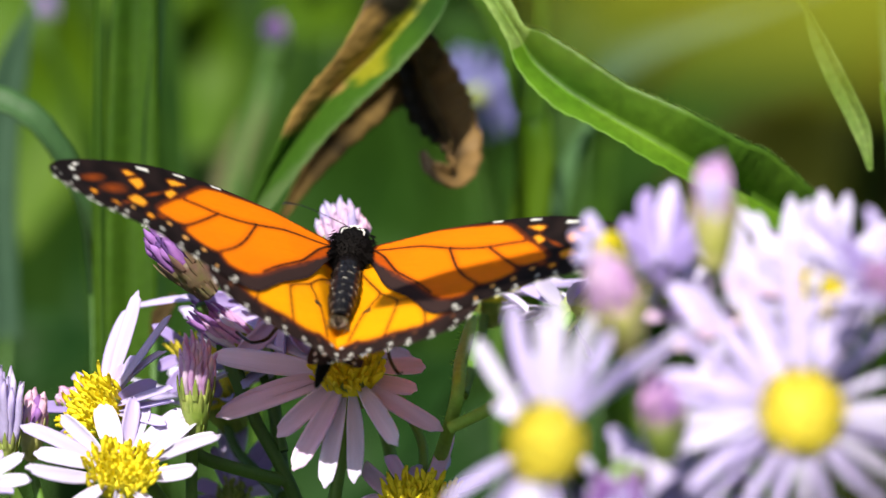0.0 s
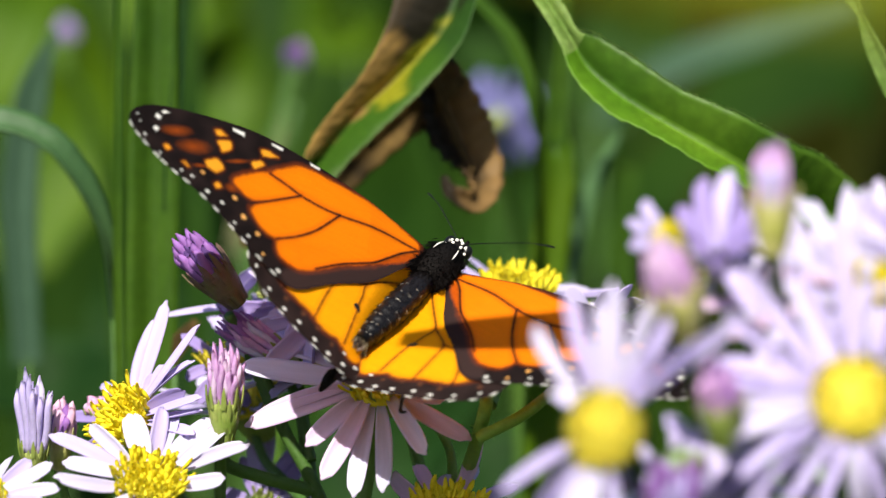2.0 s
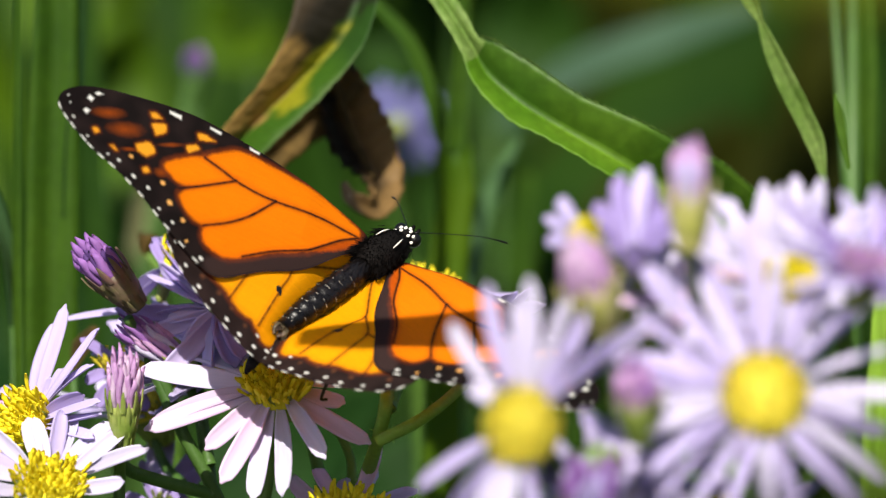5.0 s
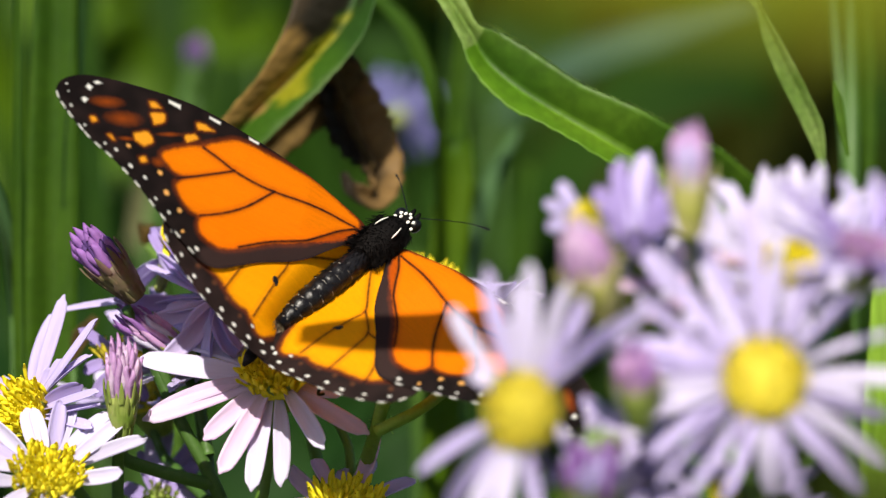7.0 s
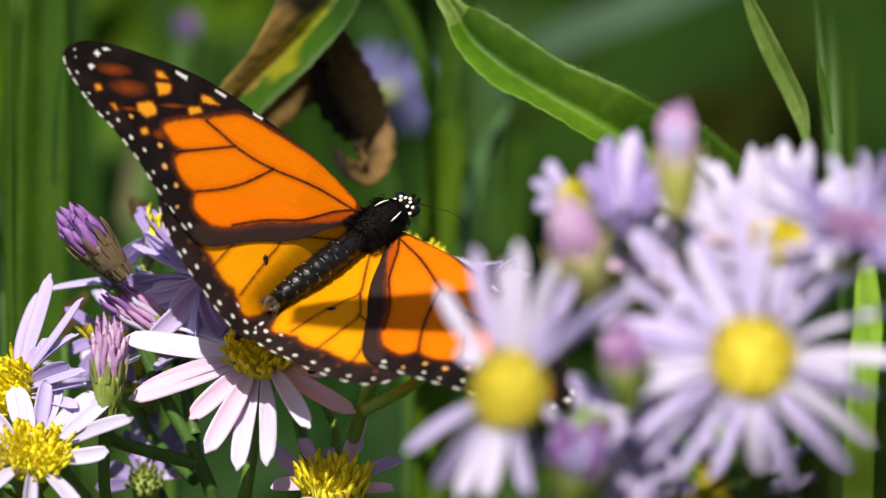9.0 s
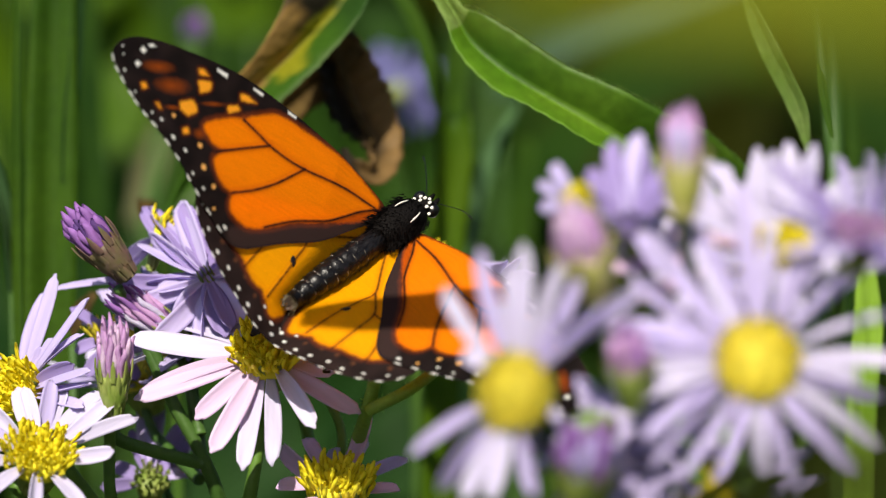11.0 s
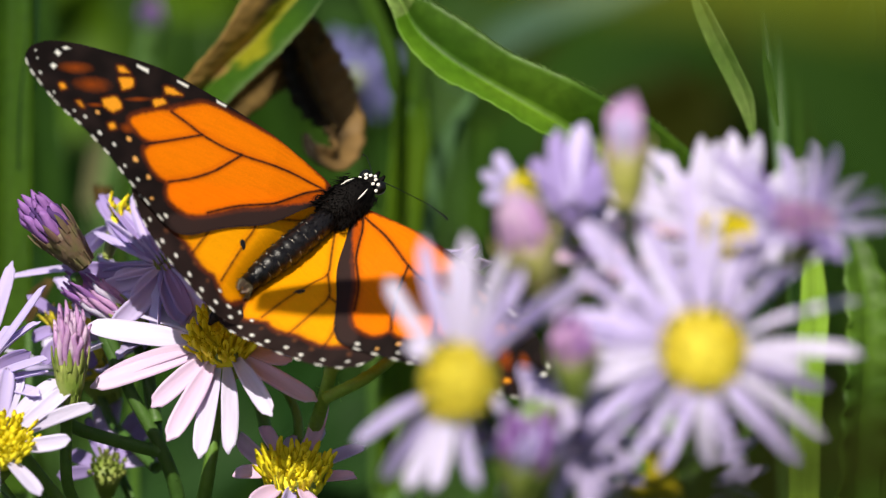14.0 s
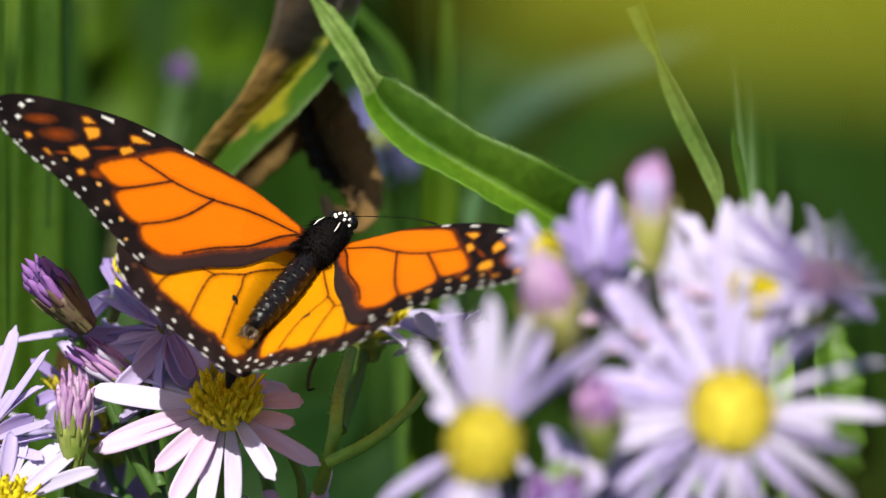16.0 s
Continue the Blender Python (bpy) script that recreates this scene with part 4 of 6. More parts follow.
def leafy_stalk():
    """The tall stalk whose folded leaf arches in from above, and its other leaves."""
    plant = thing("leafy_stalk", "green stalk with long arching lance-shaped leaves", "plant")
    bm = bmesh.new()
    folded_leaf(bm, [at(2.3, 45.4, 0.032), at(6.6, 41.6, 0.031), at(9.9, 37.0, 0.028), at(12.1, 33.0, 0.026), at(14.8, 32.3, 0.0245), at(20.5, 28.8, 0.0225), at(27.3, 24.3, 0.0208), at(36.3, 20.4, 0.0192), at(43.7, 16.4, 0.0210), at(48.4, 14.4, 0.0235), at(55.6, 7.8, 0.0295), at(59.7, 1.8, 0.035)],
                [at(2.0, 45.1, 0.032), at(5.1, 40.7, 0.031), at(8.3, 36.0, 0.029), at(10.9, 31.9, 0.028), at(13.4, 27.6, 0.0275), at(18.0, 23.6, 0.026), at(24.2, 19.7, 0.025), at(32.6, 14.9, 0.024), at(40.1, 10.5, 0.026), at(45.5, 7.6, 0.029), at(53.0, 3.4, 0.033), at(59.7, 1.4, 0.036)],
                [at(1.7, 44.9, 0.032), at(3.9, 39.8, 0.030), at(7.0, 35.0, 0.027), at(9.3, 31.0, 0.0245), at(11.2, 26.2, 0.0215), at(16.2, 20.9, 0.018), at(22.6, 17.7, 0.015), at(30.9, 12.8, 0.014), at(38.4, 8.7, 0.016), at(43.8, 5.1, 0.02), at(52.2, 1.3, 0.028), at(59.7, 0.9, 0.035)], 120, wave=0.00012, vein=0.00009, swell=0.0006)
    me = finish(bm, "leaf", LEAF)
    me.materials.append(SUNLEAF)
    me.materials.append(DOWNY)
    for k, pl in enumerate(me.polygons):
        # beyond the kink the pale underside shows, before it the upper side, lower half painted sunlit
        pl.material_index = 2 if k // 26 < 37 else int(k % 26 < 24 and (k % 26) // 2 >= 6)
    part("leaf", me, None, plant, "long green leaf folded along its midrib, sunlight painted on the lower half")
    bm = bmesh.new()
    rim = [at(12.1, 33.1, 0.0255), at(14.8, 32.4, 0.0240), at(20.5, 28.8, 0.0224), at(27.3, 24.3, 0.0207), at(36.3, 20.4, 0.0191), at(43.7, 16.4, 0.0209), at(48.4, 14.4, 0.0234), at(55.6, 7.8, 0.0294)]
    rng = random.Random(8)
    line = spline(rim, 90)
    for _ in range(500):
        k = rng.randrange(90)
        p = line[k].lerp(line[k + 1], rng.random())
        d = Vector((rng.uniform(-0.5, 0.7), rng.uniform(-0.8, 0.2), rng.uniform(0.2, 1))).normalized() * rng.uniform(0.2, 0.45) * MM
        tube(bm, [p, p + d * 0.5, p + d], [0.00005, 0.00004, 0.00002], 3, 2)
    part("leaf_down", bm, DOWNY, plant, "pale down along the rim of the leaf")
    bm = bmesh.new()
    ribbon(bm, [at(50.4, 43.3, 0.03), at(52.4, 38.3, 0.03), at(53.7, 35.4, 0.03), at(55.6, 30.8, 0.03), at(58.1, 25.4, 0.03), at(61.8, 17.6, 0.03), at(63.1, 11.6, 0.03)], [0.0030, 0.0024, 0.0009, 0.0026, 0.0032, 0.0030, 0.0008], (-0.2, -0.9, 0.2), 0.3, 40, 8, 0.03, 0.0002, (0.3, 0.0), 6)
    part("leaf", bm, DOWNY, plant, "narrow pale hanging leaf, pinched near its stalk")
    bm = bmesh.new()
    ribbon(bm, [at(75.5, 15.9, 0.05), at(78.0, 26.8, 0.05), at(79.2, 35.1, 0.05)], [0.003, 0.006, 0.0055, 0.0008], (-0.1, -0.9, 0.2), 0.2, 20, 6, 0.02, 0.0002, (0, 0), 7)
    part("leaf", bm, MID_LEAF, plant, "small upright leaf")
    bm = bmesh.new()
    ribbon(bm, [at(70.4, -41.4, 0.03), at(71.1, -23.9, 0.03), at(71.9, -14.7, 0.03), at(71.6, -5.6, 0.03)], [0.0046, 0.0048, 0.0046, 0.0030], (-0.1, -0.8, 0.5), 0.12, 30, 10, 0.01, 0.0002, (0, 0), 8)
    part("leaf", bm, LIMEBLADE, plant, "bright ribbed upright blade")
    bm = bmesh.new()
    ribbon(bm, [at(76.3, -54.9, 0.045), at(79.2, -29.9, 0.04), at(79.7, -13.2, 0.04), at(76.3, 1.8, 0.045)], [0.006, 0.009, 0.0085, 0.003], (0.3, -0.9, 0.1), 0.15, 40, 8, 0.10, 0.0002, (0.2, 0), 9)
    part("leaf", bm, LEAF, plant, "green leaf with a wavy edge")
    bm = bmesh.new()
    ribbon(bm, [at(69.5, 8.7, 0.08), at(69.7, 27.1, 0.08), at(69.3, 38.8, 0.08), at(68.8, 53.8, 0.08)], [0.0028, 0.0032, 0.0030, 0.0024], (0.2, -0.9, 0.2), 0.15, 24, 6, 0.01, 0.0002, (0, 0), 10)
    part("leaf", bm, GRASS, plant, "dim green upright blade beside the stalk")
    bm = bmesh.new()
    ribbon(bm, [at(66.7, 13.6, 0.03), at(65.9, 17.9, 0.03), at(65.2, 22.0, 0.03), at(64.6, 24.8, 0.03)], [0.0006, 0.0014, 0.0014, 0.0003], (-0.2, -0.9, 0.2), 0.3, 16, 6, 0.02, 0.0002, (0, 0), 12)
    part("leaf", bm, LEAF, plant, "small narrow leaf")
    stem(plant, [at(67.7, 53.4, 0.085), at(67.5, 20.1, 0.08), at(67.2, -4.9, 0.07), at(68.0, -54.9, 0.08), (0.075, 0.09, 0.0)], [0.0010, 0.0013, 0.0016, 0.003], DARKSTEM, 0)
    stem(plant, [at(63.8, 53.4, 0.09), at(65.2, 31.8, 0.085), at(66.8, 9.2, 0.076), at(67.3, -3.2, 0.07)], [0.0005, 0.0007, 0.0009, 0.001], DARKSTEM, 0)
    return plant


def background_plants():
    """What stands out of focus behind the flowers."""
    w = lambda px, y: px / 12 * MM * (1 + y)
    # the withering leaf, half brown and half green
    y = 0.055
    global withering, curled
    leaf = withering = thing("withering_leaf", "long leaf withered brown along one half, green along the other", "leaf")
    bm = bmesh.new()
    folded_leaf(bm, [at(-29.3, 5.2, y - 0.004), at(-25.8, 12.6, y - 0.006), at(-21.6, 21.3, y - 0.008), at(-15.3, 29.2, y - 0.01), at(-11.2, 37.6, y - 0.01), at(-9.5, 45.9, y - 0.008)],
                [at(-28.7, 4.7, y - 0.004), at(-22.0, 15.9, y - 0.004), at(-16.2, 23.0, y - 0.006), at(-9.9, 29.2, y - 0.006), at(-3.2, 35.9, y - 0.006), at(0.5, 45.1, y - 0.004)],
                [at(-26.8, 4.1, y - 0.012), at(-17.6, 15.8, y - 0.014), at(-11.0, 22.4, y - 0.016), at(-5.8, 27.4, y - 0.016), at(0.1, 35.1, y - 0.014), at(3.0, 45.1, y - 0.01)], 70, 8, 0.0002, 0.0006, 0.0001)
    me = finish(bm, "blade", MOTTLED)
    edge_a, edge_b = at(-19.4, 21.1, 0.055), at(-1.1, 39.3, 0.055)
    along = (edge_b - edge_a).normalized()
    side_dir = Vector((along.z, 0, -along.x))
    mingle = lambda a, b, f: Vector(a).lerp(Vector(b), max(0, min(1, f)))

    def withered(co):
        d = (co - edge_a).dot(side_dir) / w(30, y)
        run = (co - edge_a).dot(along) / (edge_b - edge_a).length
        fine, broad = noise.noise(co * 420), noise.noise(co * 130)
        streak = noise.noise(Vector((d * 2.6, run * 2.2, 4.0)))
        # grey-black where it died first, tan and streaked below
        tan = mingle((0.075, 0.050, 0.018), (0.340, 0.205, 0.055), 0.5 + 1.1 * streak + 0.5 * fine + 0.35 * (d + 1))
        brown = mingle(tan, (0.013, 0.011, 0.006), (run - 0.62 + 0.12 * broad + 0.05 * (d + 1)) * 9)
        brown = mingle(brown, (0.040, 0.028, 0.014), (-1.7 - d + 0.5 * broad) * 1.4)
        # green along the living edge, yellow where it is turning
        green = mingle((0.036, 0.098, 0.006), (0.020, 0.062, 0.007), (run - 0.55 + 0.2 * broad) * 5)
        green = mingle(green, (0.080, 0.135, 0.038), (d - 1.75 + 0.2 * fine) * 3)
        green = mingle(green, (0.225, 0.225, 0.010), (1.35 - abs(d - 0.3) * 1.1 - 2.8 * abs(run - 0.42) + 0.9 * broad + 0.5 * fine) * 1.8)
        return mingle(brown, green, (d + 0.7 * broad + 0.4 * fine) * 2.6 + 0.1)

    part("blade", pigmented(me, withered), None, leaf, "blade mottled brown, yellow and green")
    bm = bmesh.new()
    ribbon(bm, [at(-23.7, 4.7, y + 0.006), at(-19.9, 10.9, y + 0.006), at(-13.7, 18.2, y + 0.006), at(-7.0, 24.2, y + 0.006), at(-1.2, 30.1, y + 0.006)], [0.001, w(34, y), w(56, y), w(64, y), w(50, y)], (0.1, -0.9, -0.3), 0.2, 30, 6, 0.1, seed=4)
    part("withered_edge", bm, BROWN, leaf)
    bm = bmesh.new()
    ribbon(bm, [at(-5.3, 33.3, 0.06), at(-3.4, 27.0, 0.062), at(-1.2, 20.3, 0.062), at(1.9, 14.5, 0.058), at(1.6, 10.8, 0.052), at(-1.9, 11.9, 0.05), at(-3.1, 14.2, 0.052)],
           [w(54, y), w(100, y), w(128, y), w(86, y), w(48, y), w(28, y), w(12, y)], (0.3, -0.9, 0.1), 0.25, 50, 8, 0.1, seed=5)
    me = finish(bm, "dry_leaf", MOTTLED)
    curl_a, curl_b = at(-4.4, 32.0, 0.06), at(0.9, 13.5, 0.06)
    curl_way = (curl_b - curl_a).normalized()

    def dry(co):
        d = (co - curl_a).dot(Vector((-curl_way.z, 0, curl_way.x))) / w(40, y)
        run = (co - curl_a).dot(curl_way) / (curl_b - curl_a).length
        k = 0.45 + 0.8 * d + 0.7 * noise.noise(co * 130) + 0.4 * noise.noise(co * 480) - max(0, 0.42 - run) * 3.5
        return mingle((0.016, 0.011, 0.005), (0.200, 0.118, 0.040), k)

    stem(leaf, [at(0.3, 44.2, y - 0.004), at(6.3, 52.6, 0.08), at(11.8, 45.1, 0.14), at(12.3, 11.8, 0.17), at(11.3, -38.2, 0.17), (0.012, 0.18, 0.0)], [0.0007, 0.0009, 0.0011, 0.0014], DARKSTEM, 0, "leaf_stalk")
    curl = curled = thing("curled_leaf", "dry curled brown leaf hanging from the withered one", "dead leaf")
    part("lamina", pigmented(me, dry), None, curl)
    bm = bmesh.new()
    tube(bm, [at(-5.8, 34.5, 0.058), at(-3.6, 27.0, 0.0595), at(-1.4, 20.5, 0.0595), at(1.4, 14.9, 0.0555)], [0.0007, 0.0006, 0.0004], 6, 16)
    part("leaf_stalk", bm, BROWN, curl)
    # upright grass by the butterfly
    for pts, wd, mat, lab in (
            ([(-46.3, -38.2), (-46.2, -9.9), (-46.0, 15.9), (-45.5, 43.4)], 92, GRASS, "tall green grass stalk in soft focus"),
            ([(-50.5, -38.2), (-51.0, -4.9), (-51.2, 20.1), (-51.0, 43.4)], 16, GRASS, "thin grass stalk beside a wider one"),
            ([(-43.5, 9.2), (-43.2, 18.4), (-42.3, 27.6), (-41.5, 43.4)], 26, SHADE_LEAF, "dark shaded grass blade")):
        blade([at(a, b, 0.055) for a, b in pts], [w(wd * 0.9, 0.055), w(wd, 0.055), w(wd, 0.055), w(wd * 0.8, 0.055)], (0.2, -1, 0.2), mat, "grass_blade", lab, fold=0.2)
    blade([at(-38.8, -21.6, 0.2), at(-39.3, 3.4, 0.2), at(-40.3, 20.1, 0.2), at(-41.2, 43.4, 0.2)], [w(36, 0.2), w(50, 0.2), w(48, 0.2), w(40, 0.2)], (0.2, -1, 0.2), MID_LEAF, "grass_blade", "green grass blade behind the stalk")
    blade([at(-72.0, 22.6, 0.05), at(-65.3, 21.1, 0.05), at(-60.3, 18.0, 0.05), at(-55.8, 11.8, 0.052), at(-52.8, 4.2, 0.055), at(-51.6, -6.6, 0.06)], [w(60, 0.05), w(66, 0.05), w(66, 0.05), w(58, 0.05), w(40, 0.05), w(10, 0.05)],
          (0.5, -0.6, 0.6), BLUEGRASS, "arching_blade", "bluish green blade arching over", fold=0.25)
    blade([at(-64.5, -13.2, 0.15), at(-65.8, 11.8, 0.15), at(-63.7, 26.8, 0.15), at(-60.3, 35.9, 0.15)], [w(50, 0.15), w(70, 0.15), w(60, 0.15), w(10, 0.15)], (0.3, -0.9, 0.3), TEAL, "grass_blade", "bluish blade in soft focus")
    blade([at(-33.2, 3.4, 0.3), at(-30.8, 10.1, 0.3), at(-28.7, 16.8, 0.3), at(-25.3, 23.4, 0.3)], [w(30, 0.3), w(60, 0.3), w(42, 0.3), w(10, 0.3)], (0.0, -0.9, 0.4), STRAW, "straw_blade", "pale dry straw-coloured blade")
    blade([at(-32.0, 1.8, 0.2), at(-30.3, 13.4, 0.2), at(-27.4, 22.6, 0.2), at(-25.3, 30.1, 0.2)], [w(20, 0.2), w(18, 0.2), w(16, 0.2), w(14, 0.2)], (0.0, -0.9, 0.4), DARKSTEM, "flower_stem", "green stem below a purple bud")
    blade([at(10.9, -38.2, 0.10), at(11.8, -4.9, 0.10), at(13.4, 13.0, 0.1), at(13.1, 19.2, 0.1), at(12.7, 22.2, 0.1)], [w(66, 0.10), w(70, 0.10), w(72, 0.10), w(66, 0.10), w(30, 0.10)], (0.3, -0.9, 0.2), BRIGHT, "grass_blade", "broad bright green blade behind the wing")
    blade([at(12.8, 18.8, 0.1), at(11.3, 21.8, 0.1), at(9.7, 28.0, 0.1), at(7.0, 34.7, 0.1), at(3.5, 38.8, 0.1), at(-1.0, 43.0, 0.1)], [w(30, 0.10), w(30, 0.10), w(28, 0.10), w(26, 0.10), w(20, 0.10)], (0.3, -0.9, 0.2), GRASS, "grass_blade", "slender green blade bending away from a wider one")
    blade([at(13.5, 18.8, 0.1), at(13.8, 23.8, 0.1), at(14.3, 31.3, 0.1), at(14.7, 43.0, 0.1)], [w(44, 0.10), w(34, 0.10), w(30, 0.10), w(24, 0.10)], (0.3, -0.9, 0.2), GRASS, "grass_blade", "dim green blade rising behind the folded leaf")
    blade([at(14.2, -9.9, 0.13), at(16.3, 3.4, 0.13), at(18.8, 12.6, 0.13), at(23.0, 20.9, 0.13)], [w(30, 0.13), w(36, 0.13), w(34, 0.13), w(10, 0.13)], (-0.2, -0.8, 0.5), BLUEGRASS, "grass_blade", "pale bluish slanting blade")
    blade([at(22.6, -16.6, 0.2), at(23.0, 3.4, 0.2), at(24.2, 15.9, 0.2)], [w(50, 0.2), w(55, 0.2), w(30, 0.2)], (0.3, -0.9, 0.2), GRASS, "grass_blade", "green blade in soft focus")
    blade([at(19.7, 22.6, 0.35), at(30.5, 30.1, 0.35), at(43.0, 35.1, 0.35), at(58.0, 40.1, 0.35)], [w(30, 0.35), w(70, 0.35), w(80, 0.35), w(40, 0.35)], (0.1, -0.8, 0.6), TEAL, "arching_blade", "bluish blade far out of focus")
    # a small dead head and a scrap of dry leaf among the grass
    dead = thing("dead_flower_head", "small dark withered flower head on a thin stem", "dead flower")
    part("husk", calyx_mesh(0.0016, 0.003, 61, 3, 7, BROWN), None, dead, "dark dry husk", facing_m(at(-31.8, 6.6, 0.06), (0.1, -0.2, 1)))
    stem(dead, [at(-31.8, 3.8, 0.06), at(-29.5, 0.1, 0.06), at(-27.8, -13.2, 0.07), at(-27.0, -46.6, 0.08), (-0.03, 0.09, 0.0)], [0.0006, 0.0007, 0.0009, 0.0012], STEM)
    blade([at(-42.8, -13.2, 0.05), at(-41.6, -9.9, 0.05), at(-39.5, -7.0, 0.052)], [w(10, 0.05), w(34, 0.05), w(12, 0.05)], (0, -0.9, 0.3), BROWN, "dry_leaf_scrap", "scrap of dry brown leaf caught among the stems", category="dead leaf", n=12)
    # far flowers
    p = thing("distant_aster", "lilac aster far behind, out of focus", "aster", group="distant asters")
    # rays and disc share the haze blue, so the disc isn't yellow here
    flower_head(p, at(5.6, 22.8, 0.22), (0.55, 0.8, 0.25), (HAZEBLUE, HAZEBLUE), 18, 7.6, 2.0, 2.4, 51, lift=0.1, droop=0.1, disc_mat=HAZEBLUE, florets=8, label="lilac head out of focus, haze in its bluish colour")
    stem(p, [at(5.9, 20.9, 0.225), at(8.0, 3.4, 0.24), at(9.7, -38.2, 0.25), (0.02, 0.25, 0.0)], [0.001, 0.0012, 0.0016, 0.002], STEM)
    p = thing("distant_aster", "aster with a purple bud far behind", "aster", group="distant asters")
    bud(p, at(-24.7, 30.5, 0.22), (0, -0.2, 1), (DIMPURPLE, DIMPURPLE, PURPLE), 2.6, 6, 5, 52, 0.05, 18, husk=DARKSTEM, label="purple bud out of focus")
    stem(p, [at(-24.8, 25.1, 0.22), at(-26.2, 18.4, 0.22), at(-30.3, 3.4, 0.23), at(-33.7, -38.2, 0.25), (-0.05, 0.25, 0.0)], [0.0010, 0.0012, 0.0014, 0.002], DARKSTEM)
    p = thing("distant_aster", "aster with a small purple bud far behind", "aster", group="distant asters")
    bud(p, at(-58.7, 34.2, 0.26), (0, -0.2, 1), (PURPLE, DIMPURPLE, VIOLET), 2.6, 6, 5, 53, 0.05, 18, husk=STEM, label="small purple bud out of focus")
    stem(p, [at(-58.2, 30.1, 0.26), at(-55.3, 23.4, 0.26), at(-51.2, 3.4, 0.26), at(-50.3, -38.2, 0.27), (-0.08, 0.27, 0.0)], [0.0010, 0.0014, 0.0014, 0.002], GRASS)
    # broad soft leaves that fill the distance; the near-black ones paint its shaded gaps
    for i, (a, b, c, d, y, wd, mat, lab) in enumerate((
            (-65.3, 0.9, -56.2, 41.8, 0.42, 190, BRIGHT, "bright green leaf far out of focus"),
            (-76.0, 22.0, -66.0, 58.0, 0.44, 260, BRIGHT, "bright green leaf far out of focus"),
            (-36.6, 14.2, -35.8, 45.1, 0.40, 150, BRIGHT, "bright green leaf far out of focus"),
            (-47.8, -23.2, -45.3, 9.2, 0.32, 170, SHADE_LEAF, "green leaf far out of focus, shade in its dark colour"),
            (-38.7, -16.6, -37.0, 11.8, 0.38, 150, SHADE_LEAF, "green leaf far out of focus, shade in its dark colour"),
            (-18.7, -17.4, -7.0, 24.2, 0.38, 330, MID_LEAF, "green leaf far out of focus, shade in its dark colour"),
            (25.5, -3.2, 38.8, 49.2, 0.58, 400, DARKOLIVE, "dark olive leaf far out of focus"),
            (18.8, 21.8, 27.2, 48.4, 0.5, 200, MID_LEAF, "green leaf far out of focus, shade in its dark colour"),
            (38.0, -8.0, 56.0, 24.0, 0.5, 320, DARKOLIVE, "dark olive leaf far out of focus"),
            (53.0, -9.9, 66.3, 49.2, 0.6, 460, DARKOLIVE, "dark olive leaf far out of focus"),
            (79.7, -13.2, 81.3, 49.2, 0.85, 300, SHADE_LEAF, "green leaf far out of focus, shade in its dark colour"),
            (-58.7, -23.2, -25.3, -16.6, 0.30, 130, SHADE_LEAF, "bluish leaf low behind, shade in its dark colour"),
            (-30.3, -39.9, 3.0, -16.6, 0.22, 230, SHADE_LEAF, "leaf low behind the stems, painted dark as shade"),
            (-7.0, -38.2, 18.0, -21.6, 0.25, 200, SHADE_LEAF, "leaf low behind the stems, painted dark as shade"),
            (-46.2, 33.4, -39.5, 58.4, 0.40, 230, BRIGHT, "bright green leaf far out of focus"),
            (-72.8, -17.4, -49.5, -14.1, 0.25, 170, SHADE_LEAF, "leaf low behind the flowers, painted dark as shade"),
            (-15.3, 31.8, -18.7, 41.8, 0.45, 140, BRIGHT, "bright green leaf far out of focus"),
            (6.3, 26.8, 1.3, 43.4, 0.45, 100, MID_LEAF, "green leaf far out of focus"))):
        broad_leaf(a, b, c, d, y, w(wd, y), mat, lab, i + 1)
    # a leaf close before the lens, seen only as a soft dark veil
    global near_leaf
    near_leaf = blade([at(51.9, 40.2, -0.42), at(67.7, 25.2, -0.42), at(79.4, 11.9, -0.42), at(91.1, -3.9, -0.42), at(109.5, -24.0, -0.42)], [0.004, 0.009, 0.012, 0.012, 0.010], (0.0, -0.9, -0.1), MID_LEAF, "near_leaf", "dark green leaf close to the lens", category="leaf")
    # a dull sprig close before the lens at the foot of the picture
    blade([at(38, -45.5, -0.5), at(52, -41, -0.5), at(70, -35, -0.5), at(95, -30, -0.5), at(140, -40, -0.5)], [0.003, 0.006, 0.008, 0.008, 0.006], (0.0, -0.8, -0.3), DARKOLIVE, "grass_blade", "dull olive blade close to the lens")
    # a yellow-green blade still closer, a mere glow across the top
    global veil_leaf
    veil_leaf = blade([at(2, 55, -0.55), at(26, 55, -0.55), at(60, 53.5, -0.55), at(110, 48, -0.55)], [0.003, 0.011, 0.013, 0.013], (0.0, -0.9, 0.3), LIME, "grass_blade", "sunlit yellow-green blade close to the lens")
    # the blade overhead whose shadow crosses the wing
    c = at(3, -12.2, -0.013) + SUN_FROM * 0.17
    way = Vector((1, -0.17, 0))
    global overhead
    overhead = blade([c + way * -0.0115, c, c + way * 0.04, c + way * 0.14 + Vector((0, 0, -0.004)), Vector((0.27, 0.0, 0.75)), Vector((0.31, 0.05, 0.0))],
          [0.004, 0.0085, 0.009, 0.009, 0.009, 0.009, 0.009], SUN_FROM, GRASS, "overhead_blade", "long grass blade bending over the flowers", fold=0.02, ruffle=0.0)


